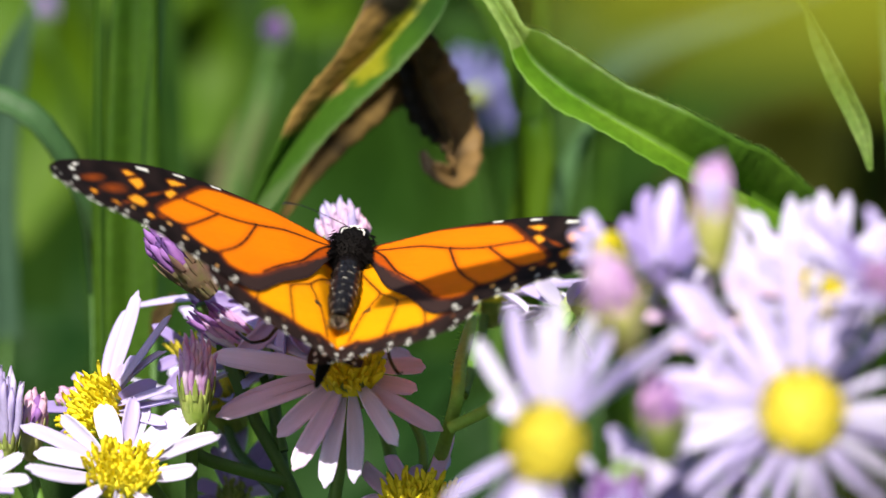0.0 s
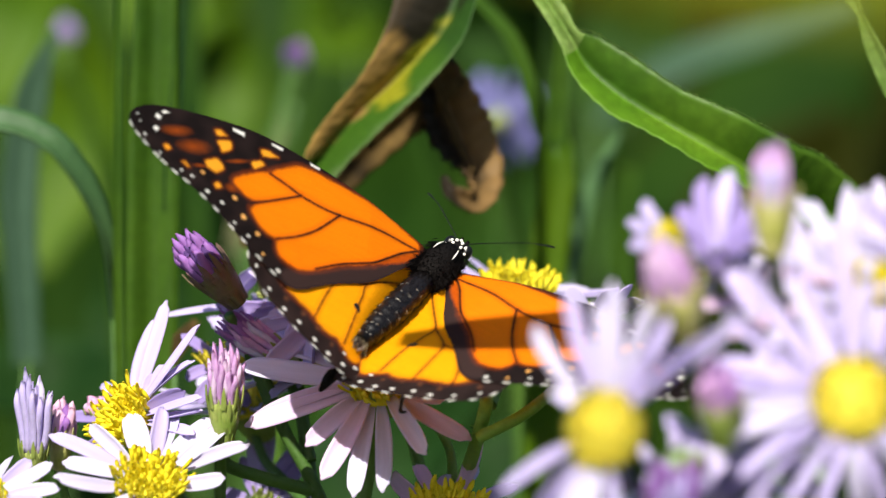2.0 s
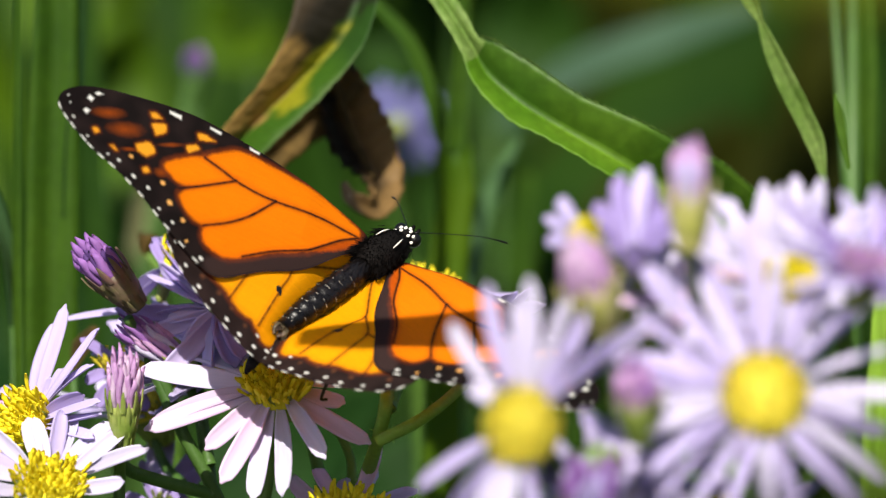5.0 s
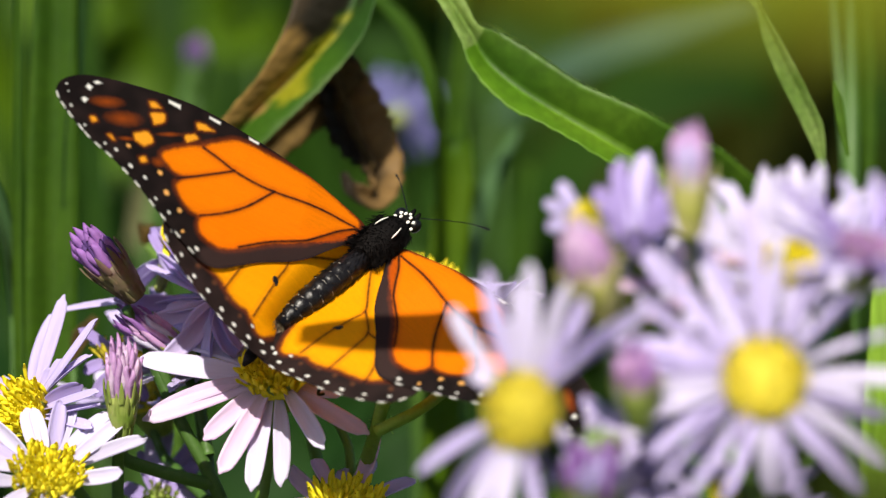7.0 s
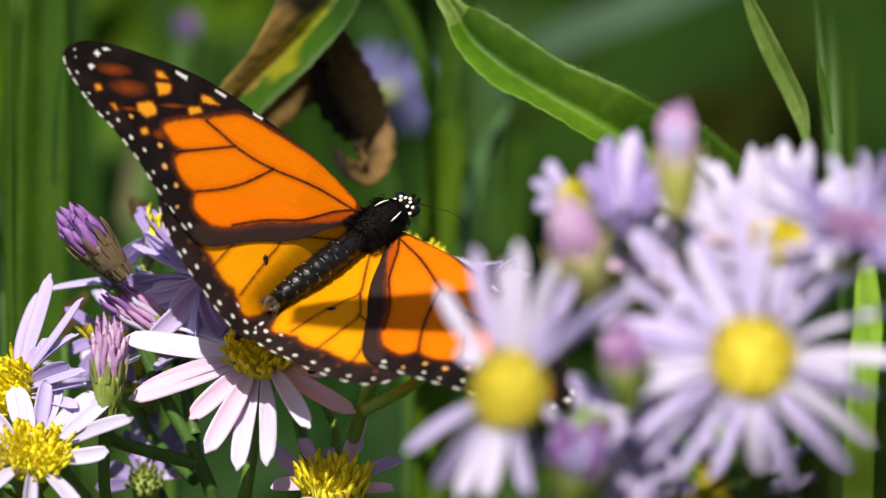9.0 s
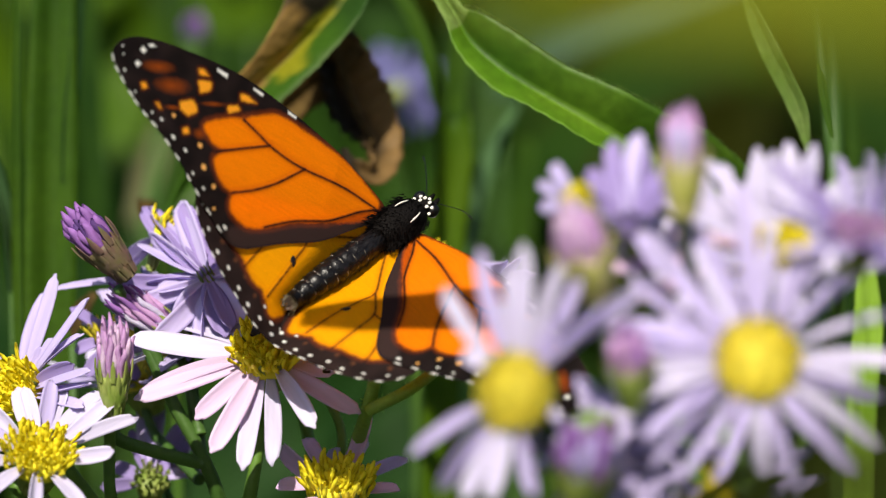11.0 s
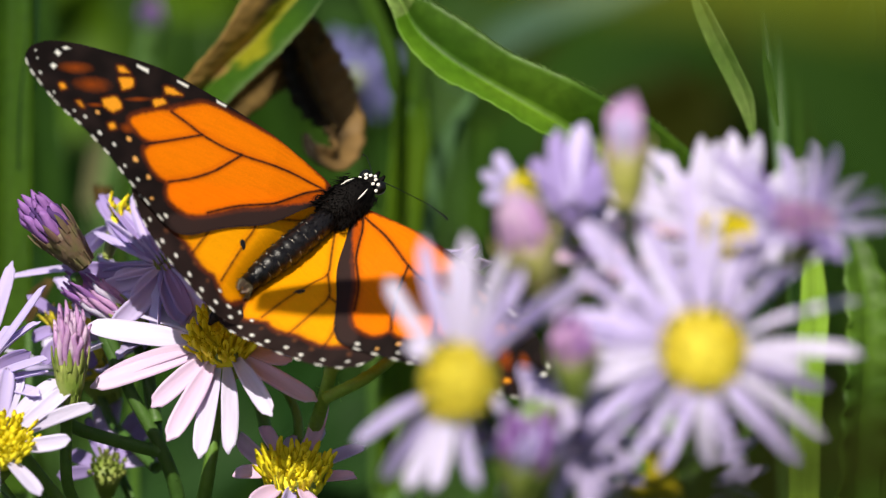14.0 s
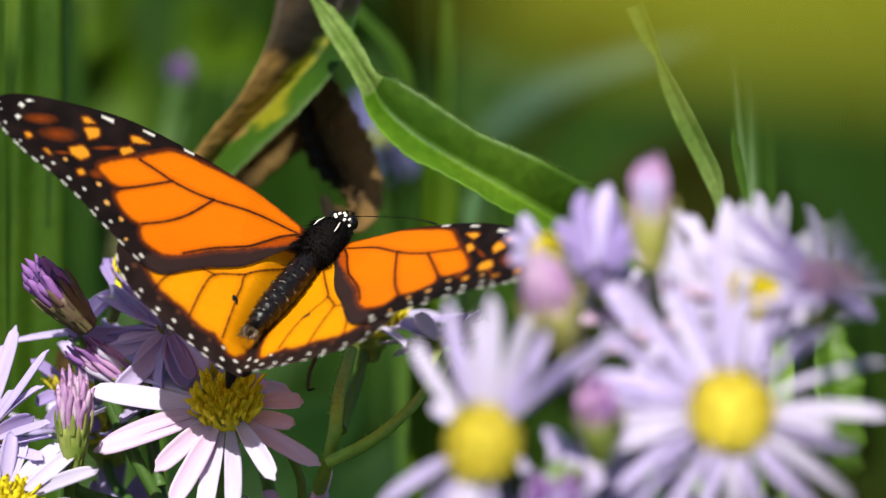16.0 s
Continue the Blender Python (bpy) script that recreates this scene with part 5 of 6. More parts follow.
# ---- the monarch ----
FORE = [(-0.2, -0.3), (7.9, -2.9), (13.7, -3.9), (19.3, -4.6), (24.9, -5.1), (30.4, -5.4), (35.5, -5.1), (40.6, -4.5), (45.1, -3.8), (48.9, -2.6), (51.5, -0.6), (52.4, 1.6), (51.6, 3.4),
        (48.9, 5.5), (45.5, 7.5), (42.3, 8.7), (39.1, 10.2), (36.1, 11.8), (33.9, 13.3), (32.2, 14.3), (28.3, 16.5), (24.9, 18.2), (22.8, 18.6), (20.6, 17.9), (18.1, 16.2), (14.6, 13.9), (8.5, 10.3), (4.0, 6.2), (-0.3, 2.1)]
HIND = [(-0.3, 1.4), (14.6, 8.6), (27.5, 13.4), (29.6, 15.2), (29.6, 17.2), (28.9, 19.1), (27.6, 20.8), (25.9, 22.2), (24.1, 23.5), (21.8, 24.7), (19.5, 25.9), (16.0, 27.2),
        (12.6, 28.5), (9.4, 29.2), (6.2, 28.6), (4.2, 24.0), (2.2, 18.0), (0.2, 11.6), (-1.8, 5.0)]
FORE_CELLS = [
    [(27.4, 0.1), (25.6, -1.3), (23.4, -2.6), (21.4, -3.0), (18.7, -3.0), (14.4, -2.9), (10.0, -2.7), (6.5, -2.1), (3.4, -1.1), (0.8, 0.1), (2.1, 1.1), (6.5, 1.0), (10.6, 1.5), (15.5, 2.1), (19.0, 2.1), (22.4, 1.7), (25.0, 1.0)],
    [(33.8, 4.3), (32.5, 3.0), (30.4, 1.5), (28.1, 0.6), (25.2, 1.2), (22.4, 1.7), (25.0, 3.2), (28.1, 5.0), (30.6, 5.9), (32.0, 5.7), (32.9, 5.2)],
    [(30.6, 8.1), (28.3, 5.8), (24.9, 3.5), (21.9, 1.6), (18.5, 1.9), (15.7, 2.2), (18.9, 5.8), (21.6, 8.2), (24.5, 10.4), (26.6, 11.2), (28.2, 10.9), (29.5, 10.0)],
    [(25.5, 13.9), (25.7, 11.7), (22.8, 9.4), (19.1, 6.3), (15.4, 2.3), (10.6, 1.6), (6.4, 1.1), (1.2, 1.0), (3.6, 2.8), (6.1, 4.9), (8.6, 6.9), (14.0, 9.7), (17.4, 12.2), (20.9, 14.4), (23.0, 14.8)]]
FORE_SLIVER = [(0.8, 1.5), (3.5, 3.1), (5.8, 5.2), (7.6, 6.7), (4.0, 4.9), (1.5, 2.9)]
FORE_BAND = [(24.7, 17.6), (24.5, 16.1), (20.7, 14.8), (16.4, 11.9), (12.1, 9.1), (7.6, 6.7), (4.1, 4.5), (0.8, 2.2), (4.0, 6.2), (8.5, 10.3), (14.6, 13.9), (20.7, 17.8), (23.0, 18.6)]
HIND_CELLS = [[(24.8, 15.2), (24.2, 17.4), (22.4, 19.4), (20.1, 20.6), (17.8, 21.4), (16.2, 22.4), (14.3, 23.3), (12.1, 23.6), (10.5, 24.8), (8.6, 25.6), (6.0, 22.6), (3.4, 17.4), (1.2, 11.2), (-0.8, 4.4), (1.6, 3.6), (16.0, 10.6)]]
# squarish spots: orange ones, and white ones at the tip and along the front edge
FORE_SPOTS = [[(37.9, -3.0), (37.0, -3.4), (35.7, -2.7), (37.4, -2.2)], [(37.3, -1.4), (35.1, -2.3), (34.7, -1.0), (36.2, 0.2)], [(30.1, -2.9), (29.0, -3.3), (27.0, -2.8), (29.5, -1.9)],
              [(31.3, -0.2), (29.8, -1.2), (29.0, -0.6), (30.6, 0.7)], [(39.1, 3.0), (36.9, 1.6), (35.6, 2.9), (37.0, 4.5), (38.7, 4.2)], [(43.2, 5.5), (42.6, 5.1), (41.7, 5.8), (42.2, 6.1)],
              [(46.4, 3.9), (45.6, 3.3), (45.0, 4.0), (45.8, 4.6)], [(37.6, 6.7), (36.7, 6.0), (36.0, 6.8), (37.1, 7.6)]]
FORE_WHITE = [[(47.9, -0.9), (47.6, -1.7), (46.8, -1.4), (47.1, -0.6)], [(46.9, -2.3), (46.3, -2.8), (45.4, -2.7), (46.4, -2.1)], [(48.3, 1.5), (47.8, 0.8), (47.1, 1.0), (47.6, 1.9)],
              [(35.2, -4.5), (33.1, -4.5), (33.0, -3.8), (35.0, -4.0)], [(28.4, -4.8), (26.3, -4.7), (26.4, -4.2), (28.3, -4.4)], [(21.5, -4.6), (19.6, -4.5), (19.7, -4.0), (21.3, -4.1)]]
FORE_SMALL = [(39.5, 5.7, 0.36), (33.8, 7.6, 0.42), (32.2, 10.4, 0.42), (29.6, 12.2, 0.34), (28.3, 15.2, 0.2)]
# pale marks on the outer margin: dashes on the very edge, dots farther in
FORE_DASHES = [(52.0, 2.6), (50.8, 4.2), (49.6, 5.0), (47.7, 6.3), (46.4, 6.9), (44.1, 7.9), (42.2, 8.5), (39.3, 9.9), (36.9, 11.1), (34.1, 13.0), (31.8, 14.4), (29.2, 15.9), (26.3, 17.3)]
FORE_DOTS = [(50.9, 0.1, 0.17), (50.4, 1.2, 0.14), (49.6, 3.4, 0.25), (46.9, 5.6, 0.22), (43.2, 7.1, 0.24), (41.3, 7.3, 0.28), (38.6, 8.8, 0.34), (36.0, 9.6, 0.32), (33.6, 12.1, 0.26), (31.1, 13.3, 0.28), (25.5, 16.8, 0.36)]
HIND_DASHES = [(29.3, 17.7), (27.8, 20.4), (25.3, 22.5), (22.3, 24.3), (19.5, 25.7), (16.0, 27.0), (13.6, 28.0), (11.0, 28.7)]
HIND_DOTS = [(27.6, 18.8, 0.26), (24.8, 21.4, 0.32), (21.8, 23.4, 0.34), (19.0, 24.3, 0.36), (16.0, 25.8, 0.36), (13.4, 26.9, 0.4), (10.6, 25.4, 0.3), (10.6, 27.4, 0.38), (8.4, 26.8, 0.42), (6.4, 26.6, 0.4), (7.6, 28.2, 0.36)]
HIND_DIM = [(26.5, 17.9, 0.34), (21.8, 21.6, 0.3), (18.5, 22.6, 0.3), (15.9, 23.8, 0.26), (13.0, 25.1, 0.26)]
FORE_DUSKY = [(44.2, 0.0, 2.3, 0.75), (41.1, 1.5, 2.5, 1.0), (40.0, 4.6, 1.2, 0.3), (33.6, 0.6, 1.6, 0.3), (34.4, 6.0, 0.9, 0.7)]
FORE_VEINS = [[(28.0, 0.3), (25.0, 1.0), (22.4, 1.7), (19.0, 2.1), (15.5, 2.1), (10.6, 1.5), (6.5, 1.0), (1.2, 1.0)], [(22.4, 1.7), (26.7, 4.4), (31.0, 7.2)], [(15.5, 2.1), (19.1, 6.2), (22.8, 9.3), (26.2, 11.5)],
              [(0.8, 1.1), (3.6, 2.9), (6.1, 5.0), (8.6, 7.0), (14.0, 9.8), (19.1, 13.5)]]
HIND_VEINS = [[(0.0, 5.3), (4.4, 8.5), (8.4, 11.4), (9.0, 14.0), (9.7, 16.3), (10.6, 20.8), (11.1, 24.0)], [(8.4, 11.4), (13.7, 14.1), (15.6, 17.8), (16.8, 22.5)], [(13.7, 14.1), (16.5, 14.0), (19.5, 15.9), (21.6, 18.1), (22.8, 20.3)]]
BLACK, ORANGE, GOLD, WHITE, DUSKY = (0.0085, 0.0055, 0.0050), (0.93, 0.215, 0.001), (0.97, 0.37, 0.002), (0.88, 0.86, 0.80), (0.30, 0.055, 0.004)
SEPIA, DEEPORANGE = (0.040, 0.023, 0.021), (0.62, 0.10, 0.002)


def closed_curve(pts, n):
    q = [Vector((*p, 0)) for p in pts]
    m = len(q)
    out = []
    for i in range(n):
        f = i / n * m
        k, s = int(f), f - int(f)
        a, b, c, d = (q[(k + j - 1) % m] for j in range(4))
        v = 0.5 * ((2 * b) + (c - a) * s + (2 * a - 5 * b + 4 * c - d) * s * s + (3 * b - a - 3 * c + d) * s ** 3)
        out.append((v.x, v.y))
    return np.array(out)


def inside_and_distance(p, poly):
    """For every point: is it inside the closed line, how far from it, and its nearest place on the line."""
    a, b = poly, np.roll(poly, -1, 0)
    ins = np.zeros(len(p), bool)
    best = np.full(len(p), 1e9)
    near = np.zeros_like(p)
    for (x0, y0), (x1, y1) in zip(a, b):
        if y0 != y1:
            c = ((y0 > p[:, 1]) != (y1 > p[:, 1])) & (p[:, 0] < (x1 - x0) * (p[:, 1] - y0) / (y1 - y0) + x0)
            ins ^= c
        d = np.array((x1 - x0, y1 - y0))
        s = np.clip(((p - (x0, y0)) @ d) / max(d @ d, 1e-12), 0, 1)
        q = np.array((x0, y0)) + s[:, None] * d
        e = np.hypot(*(p - q).T)
        hit = e < best
        best[hit], near[hit] = e[hit], q[hit]
    return ins, best, near


def line_distance(p, pts):
    line = np.array([v[:2] for v in spline([(*q, 0) for q in pts], 24)])
    best = np.full(len(p), 1e9)
    for (x0, y0), (x1, y1) in zip(line, line[1:]):
        d = np.array((x1 - x0, y1 - y0))
        s = np.clip(((p - (x0, y0)) @ d) / max(d @ d, 1e-12), 0, 1)
        best = np.minimum(best, np.hypot(*(p - np.array((x0, y0)) - s[:, None] * d).T))
    return best


def soft(x, w=0.14):
    return np.clip(0.5 - x / (2 * w), 0, 1)


def wing_pigment(outline, cells, orange, veins, vein, band, sliver, spots, small, white, dashes, dots, dim, dusky, fade):
    """The membrane's points and faces, the colour of its scales and the relief of its veins."""
    step = 0.12
    line = closed_curve(outline, 240)
    lo, hi = line.min(0) - step, line.max(0) + step
    nx, ny = (int(v) + 1 for v in (hi - lo) / step)
    gx, gy = np.meshgrid(lo[0] + np.arange(nx) * step, lo[1] + np.arange(ny) * step, indexing="ij")
    p = np.stack([gx.ravel(), gy.ravel()], 1)
    ins, dist, near = inside_and_distance(p, line)
    idx = np.arange(nx * ny).reshape(nx, ny)
    quads = np.stack([idx[:-1, :-1], idx[1:, :-1], idx[1:, 1:], idx[:-1, 1:]], -1).reshape(-1, 4)
    quads = quads[ins[quads].sum(1) >= 2]
    used = np.unique(quads)
    remap = np.full(nx * ny, -1)
    remap[used] = np.arange(len(used))
    quads = remap[quads]
    out = ~ins[used]
    q = p[used].copy()
    q[out] = near[used][out]
    n = len(q)
    col = np.tile(np.array(BLACK), (n, 1))
    wob = np.array([noise.noise((x * 0.9, y * 0.9, 3.1)) + 1.1 * noise.noise((x * 4.5, y * 4.5, 7.7)) for x, y in q]) * 0.14
    relief = np.zeros(n)

    def lay(mask, tint):
        col[:] = col * (1 - mask[:, None]) + np.array(tint) * mask[:, None]

    def signed(poly, k=80):
        c_in, c_d, _ = inside_and_distance(q, closed_curve(poly, k))
        return np.where(c_in, -c_d, c_d)

    def squarish(poly):
        c_in, c_d, _ = inside_and_distance(q, np.array(poly))
        return np.where(c_in, -c_d, c_d)

    # scales thin out to brown in the black field
    cloud = np.array([noise.noise((x * 0.35, y * 0.35, 11.0)) for x, y in q])
    lay(np.clip(fade + 0.4 * cloud, 0, 0.8), SEPIA)
    if band:
        lay(soft(signed(band) + wob, 0.45), SEPIA)
    if sliver:
        lay(soft(signed(sliver, 40) + wob, 0.3) * 0.8, DEEPORANGE)
    for cell in cells:
        sd = signed(cell) + wob
        lay(soft(sd - 0.22, 0.26), orange)
        lay(soft(np.abs(sd - 0.2) - 0.1, 0.95) * 0.5, DEEPORANGE)
    streak = np.array([noise.noise((x * 0.25, y * 2.4, 5.0)) + 0.6 * noise.noise((x * 0.7, y * 7.0, 9.0)) for x, y in q])
    col *= (1 + 0.06 * streak * (col[:, 0] > 0.3))[:, None]
    for x, y, r, r2 in dusky:
        lay(soft(np.hypot((q[:, 0] - x + 0.5 * (q[:, 1] - y)) / r, (q[:, 1] - y - 0.45 * (q[:, 0] - x)) / r2) - 0.9 + wob, 0.8) * 0.85, DUSKY)
    for v in veins:
        d = line_distance(q, v)
        lay(soft(d - 0.42, 0.5) * 0.45 * (col[:, 0] > 0.3), DEEPORANGE)
        lay(soft(d - vein + wob * 0.4, 0.16), BLACK)
        relief += 0.07 * np.exp(-(d / 0.3) ** 2)
    for poly in spots:
        sd = 0.5 * squarish(poly) + 0.5 * signed(poly, 32) + wob * 0.9
        lay(soft(sd - 0.1, 0.4) * 0.5, DUSKY)
        lay(soft(sd + 0.12, 0.22), (0.93, 0.36, 0.02))
    for x, y, r in small:
        lay(soft(np.hypot(q[:, 0] - x, q[:, 1] - y) - r + wob * 0.8, 0.16), (0.90, 0.44, 0.12))
    for x, y, r in dim:
        lay(soft(np.hypot(q[:, 0] - x, q[:, 1] - y) - r + wob, 0.3) * 0.6, (0.20, 0.07, 0.03))
    for poly in white:
        lay(soft(squarish(poly) + 0.03 + wob * 0.4, 0.14), WHITE)
    for k, (x, y) in enumerate(dashes):
        j = int(np.argmin(np.hypot(line[:, 0] - x, line[:, 1] - y)))
        t = line[(j + 2) % len(line)] - line[j - 2]
        t = t / np.hypot(*t)
        nrm = np.array((-t[1], t[0]))
        d = q - line[j]
        lay(soft(np.maximum(np.abs(d @ t) * 0.42, np.abs(d @ nrm) * 0.85) - 0.22 + wob * 0.25, 0.08), WHITE)
    for x, y, r in dots:
        j = int(np.argmin(np.hypot(line[:, 0] - x, line[:, 1] - y)))
        t = line[(j + 2) % len(line)] - line[j - 2]
        t = t / np.hypot(*t)
        nrm = np.array((-t[1], t[0]))
        d = q - np.array((x, y))
        lay(soft(np.hypot((d @ t) * 0.8, (d @ nrm) * 1.25) - r * 0.84 + wob * 0.4, 0.1), WHITE)
    return q, quads, col, relief


def wing_mesh(name, pigment, dorsal, lift, groove=()):
    """A thin cambered membrane; its scales' pigment is stored in the mesh, its veins stand proud."""
    q, quads, col, relief = pigment
    camber = np.clip(q[:, 0] / 10, 0, 1) * (0.0016 * (q[:, 0] / 52) * (1 - q[:, 0] / 60) * 4 * 0.6 + 0.0004 * np.sin(q[:, 1] * 0.35 + q[:, 0] * 0.12))
    if groove:
        # the inner margin sinks into a trough for the abdomen
        near = np.clip(1 - line_distance(q, groove) / 7.0, 0, 1)
        camber = camber - 0.0030 * near * near * (3 - 2 * near) * np.clip((27.0 - q[:, 1]) / 5, 0, 1)
    z = dorsal * (lift * MM + camber + relief * MM)
    me = bpy.data.meshes.new(name)
    me.from_pydata(np.column_stack([q * MM, z]).tolist(), [], quads.tolist())
    att = me.color_attributes.new("pigment", "FLOAT_COLOR", "POINT")
    att.data.foreach_set("color", np.column_stack([col, np.ones(len(q))]).astype(np.float32).ravel())
    me.polygons.foreach_set("use_smooth", [True] * len(me.polygons))
    me.materials.append(WING)
    return me


def lathe(bm, profile, seg=20, squash=1.0):
    """Rings about the Y axis: (y, radius, lift) in millimetres."""
    rings = []
    for y, r, lift in profile:
        rings.append([bm.verts.new((math.cos(a) * r * MM, y * MM, (math.sin(a) * r * squash + lift) * MM)) for a in (j / seg * math.tau for j in range(seg))])
    for r0, r1 in zip(rings, rings[1:]):
        for j in range(seg):
            bm.faces.new((r0[j], r0[j - 1], r1[j - 1], r1[j]))
    bm.faces.new(rings[0])
    bm.faces.new(rings[-1])
    return bm


def build_monarch():
    rng = random.Random(77)
    fly = thing("monarch_butterfly", "orange and black monarch butterfly with open wings on an aster", "butterfly")
    bm = bmesh.new()
    lathe(bm, [(-4.8, 1.5, -0.2), (-4.1, 2.2, -0.1), (-2.5, 2.75, 0), (0, 3.1, 0.1), (2.2, 2.8, 0.1), (3.8, 2.2, 0), (4.8, 1.4, -0.2)], 24, 0.95)
    for _ in range(2600):
        a, y = rng.uniform(0, math.tau), rng.uniform(-5.4, 4.4)
        r = 2.95 * math.sqrt(max(0.1, 1 - (y / 5.6) ** 2)) * 0.97
        p = Vector((math.cos(a) * r, y, math.sin(a) * r * 0.95)) * MM
        d = Vector((math.cos(a), -1.1 + rng.uniform(-0.4, 0.4), math.sin(a))).normalized() * rng.uniform(0.3, 0.9) * MM
        tube(bm, [p, p + d * 0.5, p + d], [0.00007, 0.00005, 0.00002], 3, 2)
    # longer hair that reaches over the roots of the wings
    for _ in range(360):
        sx, y = rng.choice((-1, 1)), rng.uniform(-4.5, 3.5)
        p = Vector((sx * rng.uniform(1.8, 2.9), y, rng.uniform(0.6, 1.8))) * MM
        d = Vector((sx * rng.uniform(0.4, 1.0), -0.8 + rng.uniform(-0.4, 0.3), rng.uniform(-0.2, 0.3))).normalized() * rng.uniform(0.7, 1.5) * MM
        tube(bm, [p, p + d * 0.5, p + d], [0.00007, 0.00005, 0.00002], 3, 2)
    part("thorax", bm, FUR, fly, "furry black thorax")
    bm = bmesh.new()
    prof = []
    girth = lambda k: 2.1 * math.sqrt(max(0.12, 1 - ((k - 3.4) / 6.0) ** 2))
    for k in range(9):
        y0 = -3.8 - k * 2.1
        r = girth(k)
        prof += [(y0, r * 0.93, -0.05 * k), (y0 - 0.6, r * 1.03, -0.05 * k), (y0 - 1.7, r * 1.0, -0.05 * k - 0.02)]
    lathe(bm, prof, 28, 1.0)
    for _ in range(700):
        a, y = rng.uniform(0, math.tau), rng.uniform(-21.5, -4.0)
        r = girth((-3.8 - y) / 2.1) * 0.98
        p = Vector((math.cos(a) * r, y, math.sin(a) * r - 0.05 * (-3.8 - y) / 2.1)) * MM
        d = Vector((math.cos(a) * 0.5, -1.0, math.sin(a) * 0.5)).normalized() * rng.uniform(0.4, 0.9) * MM
        tube(bm, [p, p + d * 0.5, p + d], [0.00005, 0.00004, 0.00002], 3, 2)
    ab = part("abdomen", bm, CHITIN, fly, "segmented glossy black abdomen")
    for k in range(2, 9):
        r = girth(k) * 1.03
        bm = bmesh.new()
        a = radians(8 + rng.uniform(0, 12))
        while a < radians(172):
            span = radians(rng.uniform(8, 34))
            arc = [Vector((math.cos(a + span * f) * r, -3.8 - k * 2.1 - 0.55 + rng.uniform(-0.12, 0.12), math.sin(a + span * f) * r - 0.05 * k)) * MM for f in (0, 0.5, 1)]
            w = rng.uniform(0.00003, 0.00007)
            tube(bm, arc, [w * 0.4, w, w * 0.4], 5, 4)
            a += span + radians(rng.uniform(8, 40))
        part("pale_ring", bm, RING if k < 4 else PALERING, ab)
    bm = bmesh.new()
    for sx in (-1, 1):
        tube(bm, [Vector((sx * 0.7, -21.9, -0.3)) * MM, Vector((sx * 0.9, -22.9, -0.5)) * MM, Vector((sx * 0.3, -23.7, -0.8)) * MM], [0.0005, 0.0004, 0.0002], 8, 6)
    for _ in range(120):
        sx = rng.uniform(-1, 1)
        p = Vector((sx, -22.0, rng.uniform(-1.0, 0.5))) * MM
        d = Vector((sx * 0.6, -1.2, rng.uniform(-0.6, 0.2))).normalized() * rng.uniform(0.8, 2.2) * MM
        tube(bm, [p, p + d * 0.5, p + d], [0.00006, 0.00005, 0.00002], 3, 2)
    part("clasper", bm, DARKHUSK, ab, "dark amber claspers and tail hairs")
    bm = bmesh.new()
    blob(bm, Vector((0, 5.6, 0)) * MM, (0.0017, 0.0014, 0.0015))
    for sx in (-1, 1):
        tube(bm, [Vector((sx * 0.4, 6.6, -0.4)) * MM, Vector((sx * 0.5, 7.6, -0.1)) * MM, Vector((sx * 0.5, 8.1, 0.4)) * MM], [0.0004, 0.0004, 0.0002], 6, 4)
    head = part("head", bm, FUR, fly, "black head with white dots")
    for sx in (-1, 1):
        bm = bmesh.new()
        blob(bm, Vector((sx * 1.45, 5.9, 0.15)) * MM, (0.0009, 0.0011, 0.0011))
        part("eye", bm, CHITIN, head, "shiny dark eye")
    bm = bmesh.new()
    for x, y, z in ((-0.7, 4.9, 1.35), (0.7, 4.9, 1.35), (-1.2, 5.6, 1.1), (1.2, 5.6, 1.1), (0, 6.2, 1.35), (-1.6, 4.7, 0.7), (1.6, 4.7, 0.7), (-0.5, 5.7, 1.5), (0.5, 5.7, 1.5)):
        blob(bm, Vector((x, y, z)) * MM, (0.00027, 0.00036, 0.00018), None, 8, 6)
    for sx in (-1, 1):
        tube(bm, [Vector((sx * 1.3, 2.4, 2.85)) * MM, Vector((sx * 1.6, 1.0, 3.05)) * MM, Vector((sx * 1.7, -0.2, 3.05)) * MM], [0.00006, 0.00016, 0.00006], 6, 5)
    part("pale_dot", bm, PALE, head, "white dots on head and collar")
    feelers = []
    for sx in (-1, 1):
        bm = bmesh.new()
        tube(bm, [(0, 0, 0), (0, 0.004, 0.0004), (0, 0.010, 0.0007), (0, 0.0136, 0.0003), (0, 0.015, 0)], [0.00008, 0.00007, 0.00007, 0.00007, 0.00017, 0.00015], 6, 24)
        feelers.append(part("antenna", bm, CHITIN, fly, "thin black antenna with a club", pose(sx * 0.6 * MM, 6.4 * MM, 0.9 * MM, 15, 0, -35 * sx)))
    for pts in (
            [(-1.4, 1.8, -2.2), (-4.6, 0.3, -4.0), (-5.2, -1.7, -8.0), (-5.6, -2.2, -10)],
            [(1.4, 1.8, -2.2), (4.6, 0.3, -4.0), (5.2, -1.7, -8.0), (5.6, -2.2, -10)],
            [(-1.6, -1.5, -2.2), (-5.0, -5.0, -6.5), (-8.9, -11.1, -7.5), (-10.5, -15.4, -8.0), (-12.7, -16.2, -8.4), (-15.2, -13.0, -8.6)],
            [(1.6, -1.5, -2.2), (4.5, -6.0, -6.0), (6.7, -13.6, -7.0), (7.8, -18.8, -7.6), (9.2, -22.0, -8.0), (9.8, -21.2, -8.2)]):
        bm = bmesh.new()
        tube(bm, [Vector(p) * MM for p in pts], [0.0004, 0.00034, 0.0003, 0.00028, 0.0002], 6, 24)
